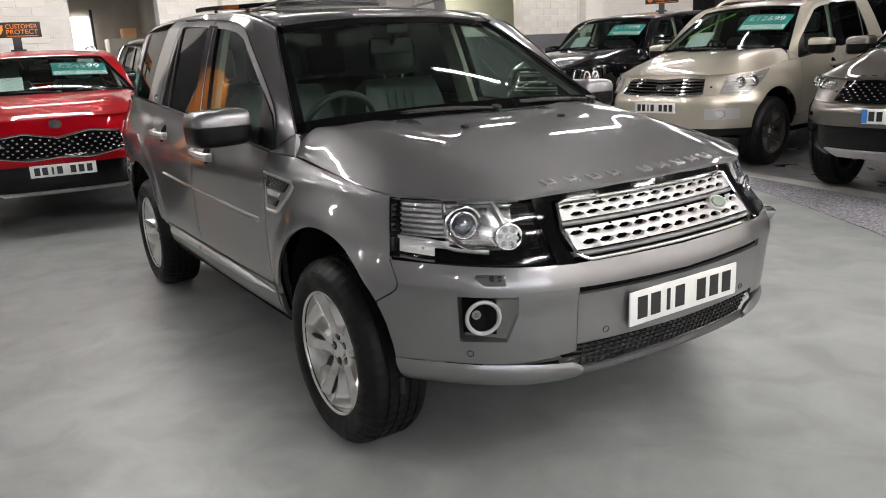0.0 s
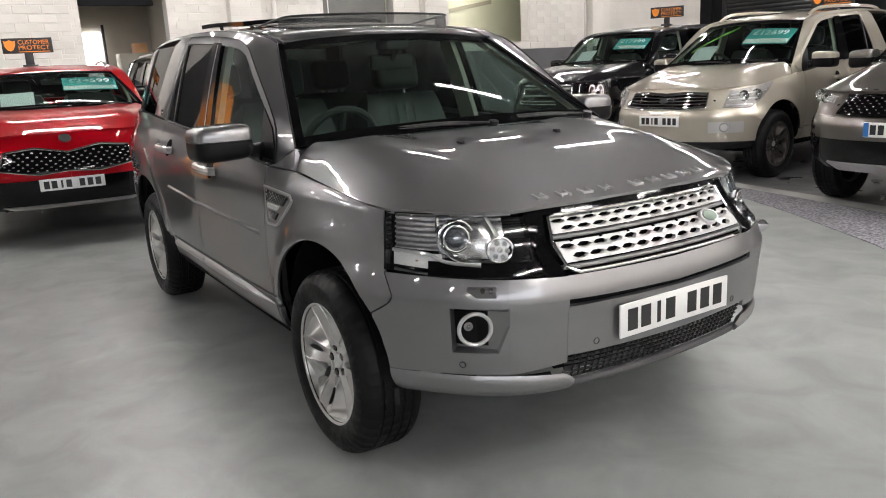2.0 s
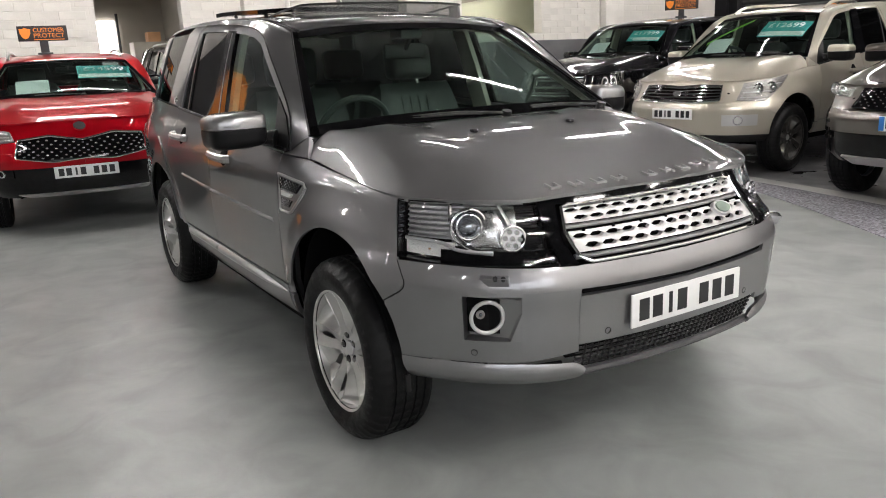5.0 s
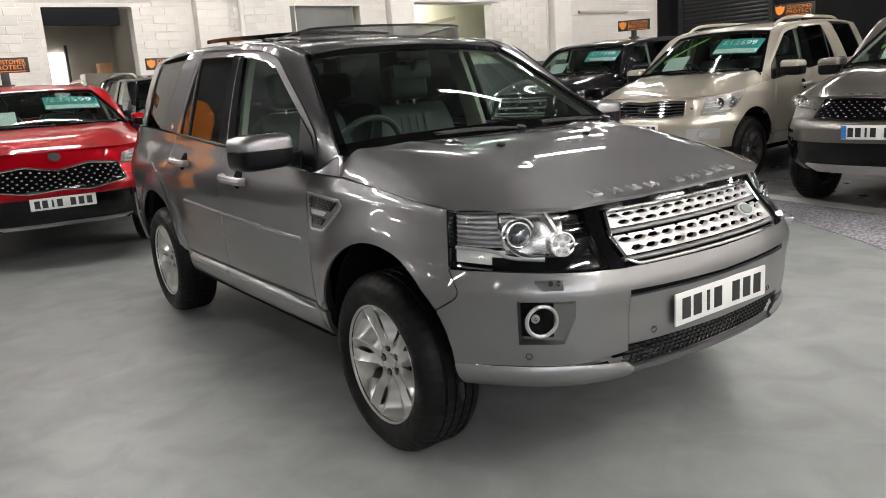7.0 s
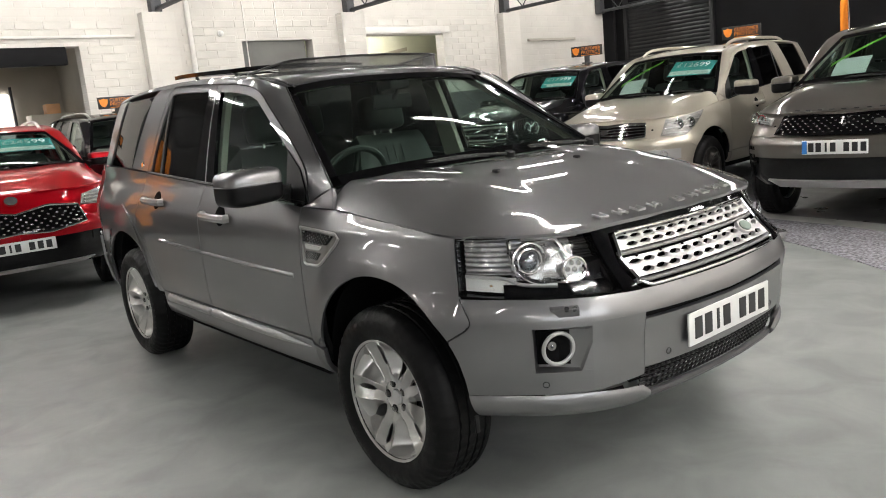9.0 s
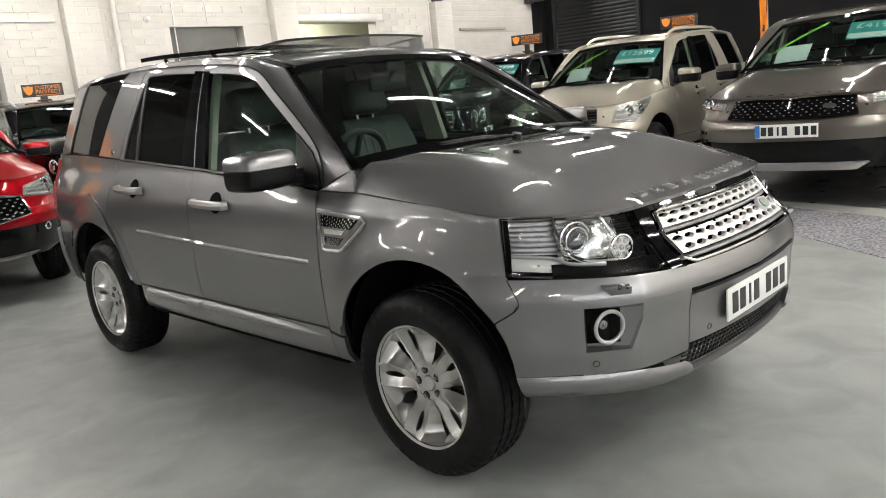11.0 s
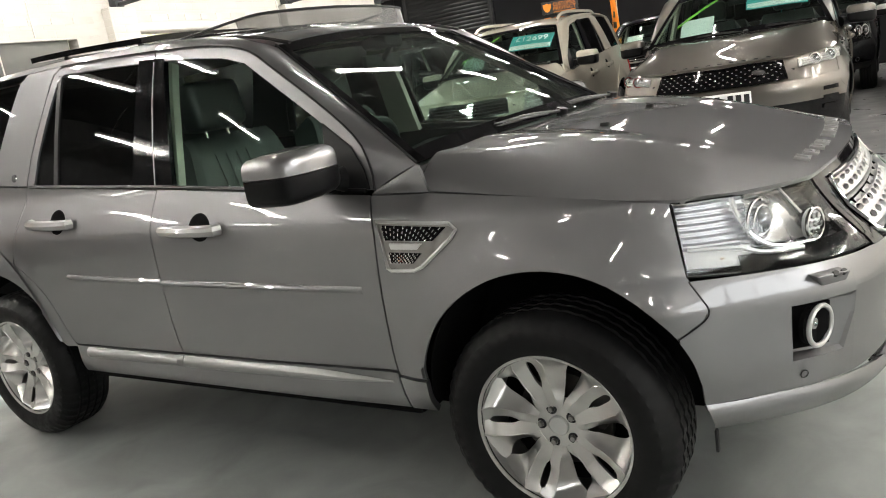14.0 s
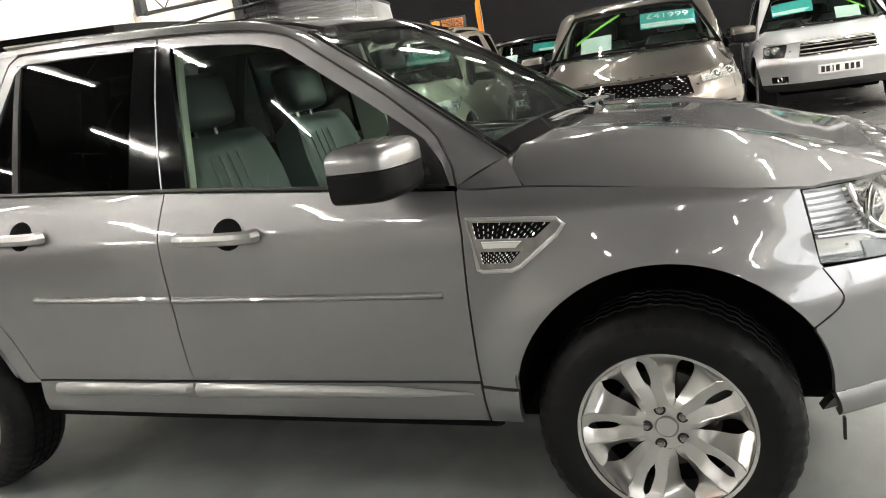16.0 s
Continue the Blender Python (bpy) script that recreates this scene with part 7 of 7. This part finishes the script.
# ---- roof signs and banners ----
def roof_sign(m, up=0.07):
    sign = thing("roof_sign", "black and orange advertising board on a small stand", "sign", m, group="roof signs")
    k = up + 0.08
    bm = bmesh.new()
    box(bm, (0, 0, k), (0.02, 0.52, 0.17), 0.004)
    board = part("board", bm, INK, sign)
    bm = bmesh.new()
    box(bm, (0, 0, 0.012), (0.16, 0.16, 0.024), 0.006)
    box(bm, (0, 0, up / 2), (0.04, 0.09, up), 0.008)
    part("stand", bm, INK, sign)
    bm = bmesh.new()
    pts = [(0.0, 0.065), (0.035, 0.050), (0.06, 0.055), (0.055, 0.0), (0.03, -0.045), (0.0, -0.06), (-0.03, -0.045), (-0.055, 0.0), (-0.06, 0.055), (-0.035, 0.050)]
    prism(bm, [(0.013, -0.18 + a, k + b) for a, b in pts], [(0.0105, -0.18 + a, k + b) for a, b in pts])
    part("shield", bm, ORANGE, board)
    for word, z in (("CUSTOMER", 0.035), ("PROTECT", -0.025)):
        lines_of(board, "lettering", word, 0.068, ORANGE, pose(0.012, 0.065, k + z, 90, 0, 90), 0.002, width=0.32)
    bm = bmesh.new()
    box(bm, (0.0115, 0.065, k - 0.068), (0.002, 0.32, 0.008))
    part("underline", bm, ORANGE, board)
    return sign


def flag(m, height, label):
    """A tall sail-shaped orange banner on a pole."""
    f = thing("feather_banner", label, "banner", m)
    bm = bmesh.new()
    disc(bm, (0, 0, 0.02), (0, 0, 1), 0.2, 0.04, 24, 0.01)
    part("base", bm, TRIM, f)
    bm = bmesh.new()
    tube(bm, bez([(0, 0, 0.03), (0, 0, height * 0.7), (0, 0.04, height * 0.92), (0, 0.18, height)], 20), 0.012, 8)
    part("pole", bm, BRIGHT, f)
    bm = bmesh.new()
    z = np.linspace(0.35, height, 16)
    w = np.interp(z, [0.35, height * 0.75, height * 0.93, height], [0.50, 0.50, 0.42, 0.20])
    p = np.array([[(0.03 * math.sin(3 * zz + 5 * t), 0.01 + t * ww, zz) for t in np.linspace(0, 1, 6)] for zz, ww in zip(z, w)])
    part("sail", sheet(bm, p, 0.004), ORANGE, f)
    for k in range(6):
        bm = bmesh.new()
        zz = 0.8 + k * (height - 1.5) / 6
        box(bm, (0.03 * math.sin(3 * zz + 1.2), 0.25, zz), (0.03, 0.22, 0.15), 0.01)
        part("lettering_bar", bm, INK, f)
    return f


roof_sign(pose(-7.75, -1.02, 1.628, 0, 0, -6), 0.16)
roof_sign(pose(-9.50, 1.30, 1.748, 0, 0, -8))
roof_sign(pose(-6.33, 8.10, 1.852, 0, 0, -58), 0.13)
roof_sign(pose(-3.55, 8.10, 1.852, 0, 0, -70))
flag(pose(-9.2, -2.75, 0, 0, 0, 200), 2.6, "orange feather banner with black lettering bars")
flag(pose(-5.5, 16.4, 0, 0, 0, 180), 3.0, "tall orange feather banner beside the black wall")


# ---- painted blocks of the west wall ----
def blocks():
    """Courses of long blocks, proud of their joints; the nearest are parts, the others one joined mesh."""
    data = []
    for k in range(3):
        bm = bmesh.new()
        box(bm, (0.0, 0, 0), (0.016, 0.438, 0.140), 0.006, None, 1)
        rnd = random.Random(k)
        for v in bm.verts:
            v.co.x += rnd.uniform(-0.0012, 0.0012)
        me = bpy.data.meshes.new("block")
        bm.to_mesh(me)
        bm.free()
        me.materials.append(BLOCK)
        data.append(me)
    solid = [(2.97, 3.59), (7.37, 7.99), (12.42, 13.04)]
    rnd = random.Random(5)
    for row in range(12):
        z = 1.80 + row * 0.15
        for k in range(32):
            y = -1.40 + k * 0.45 + (0.225 if row % 2 else 0)
            if any(a - 0.23 < y < b + 0.23 for a, b in solid) or any(a - 0.23 < y < b + 0.23 and c - 0.08 < z < d + 0.20 for a, b, c, d in OPEN) or y > 12.2:
                continue
            o = new("block", data[rnd.randrange(3)])
            o.parent = wall
            o.matrix_basis = pose(X0 + rnd.uniform(0.0, 0.003), y, z, rnd.uniform(-0.3, 0.3), rnd.uniform(-0.4, 0.4), rnd.uniform(-0.3, 0.3))


BLOCK = material("white_painted_block", (0.63, 0.605, 0.56), rough=0.55, noise_scale=2.2, noise_amount=0.05, fine=0.03, fine_scale=60, bump=0.35, bump_scale=40, piece_var=0.03)
blocks()
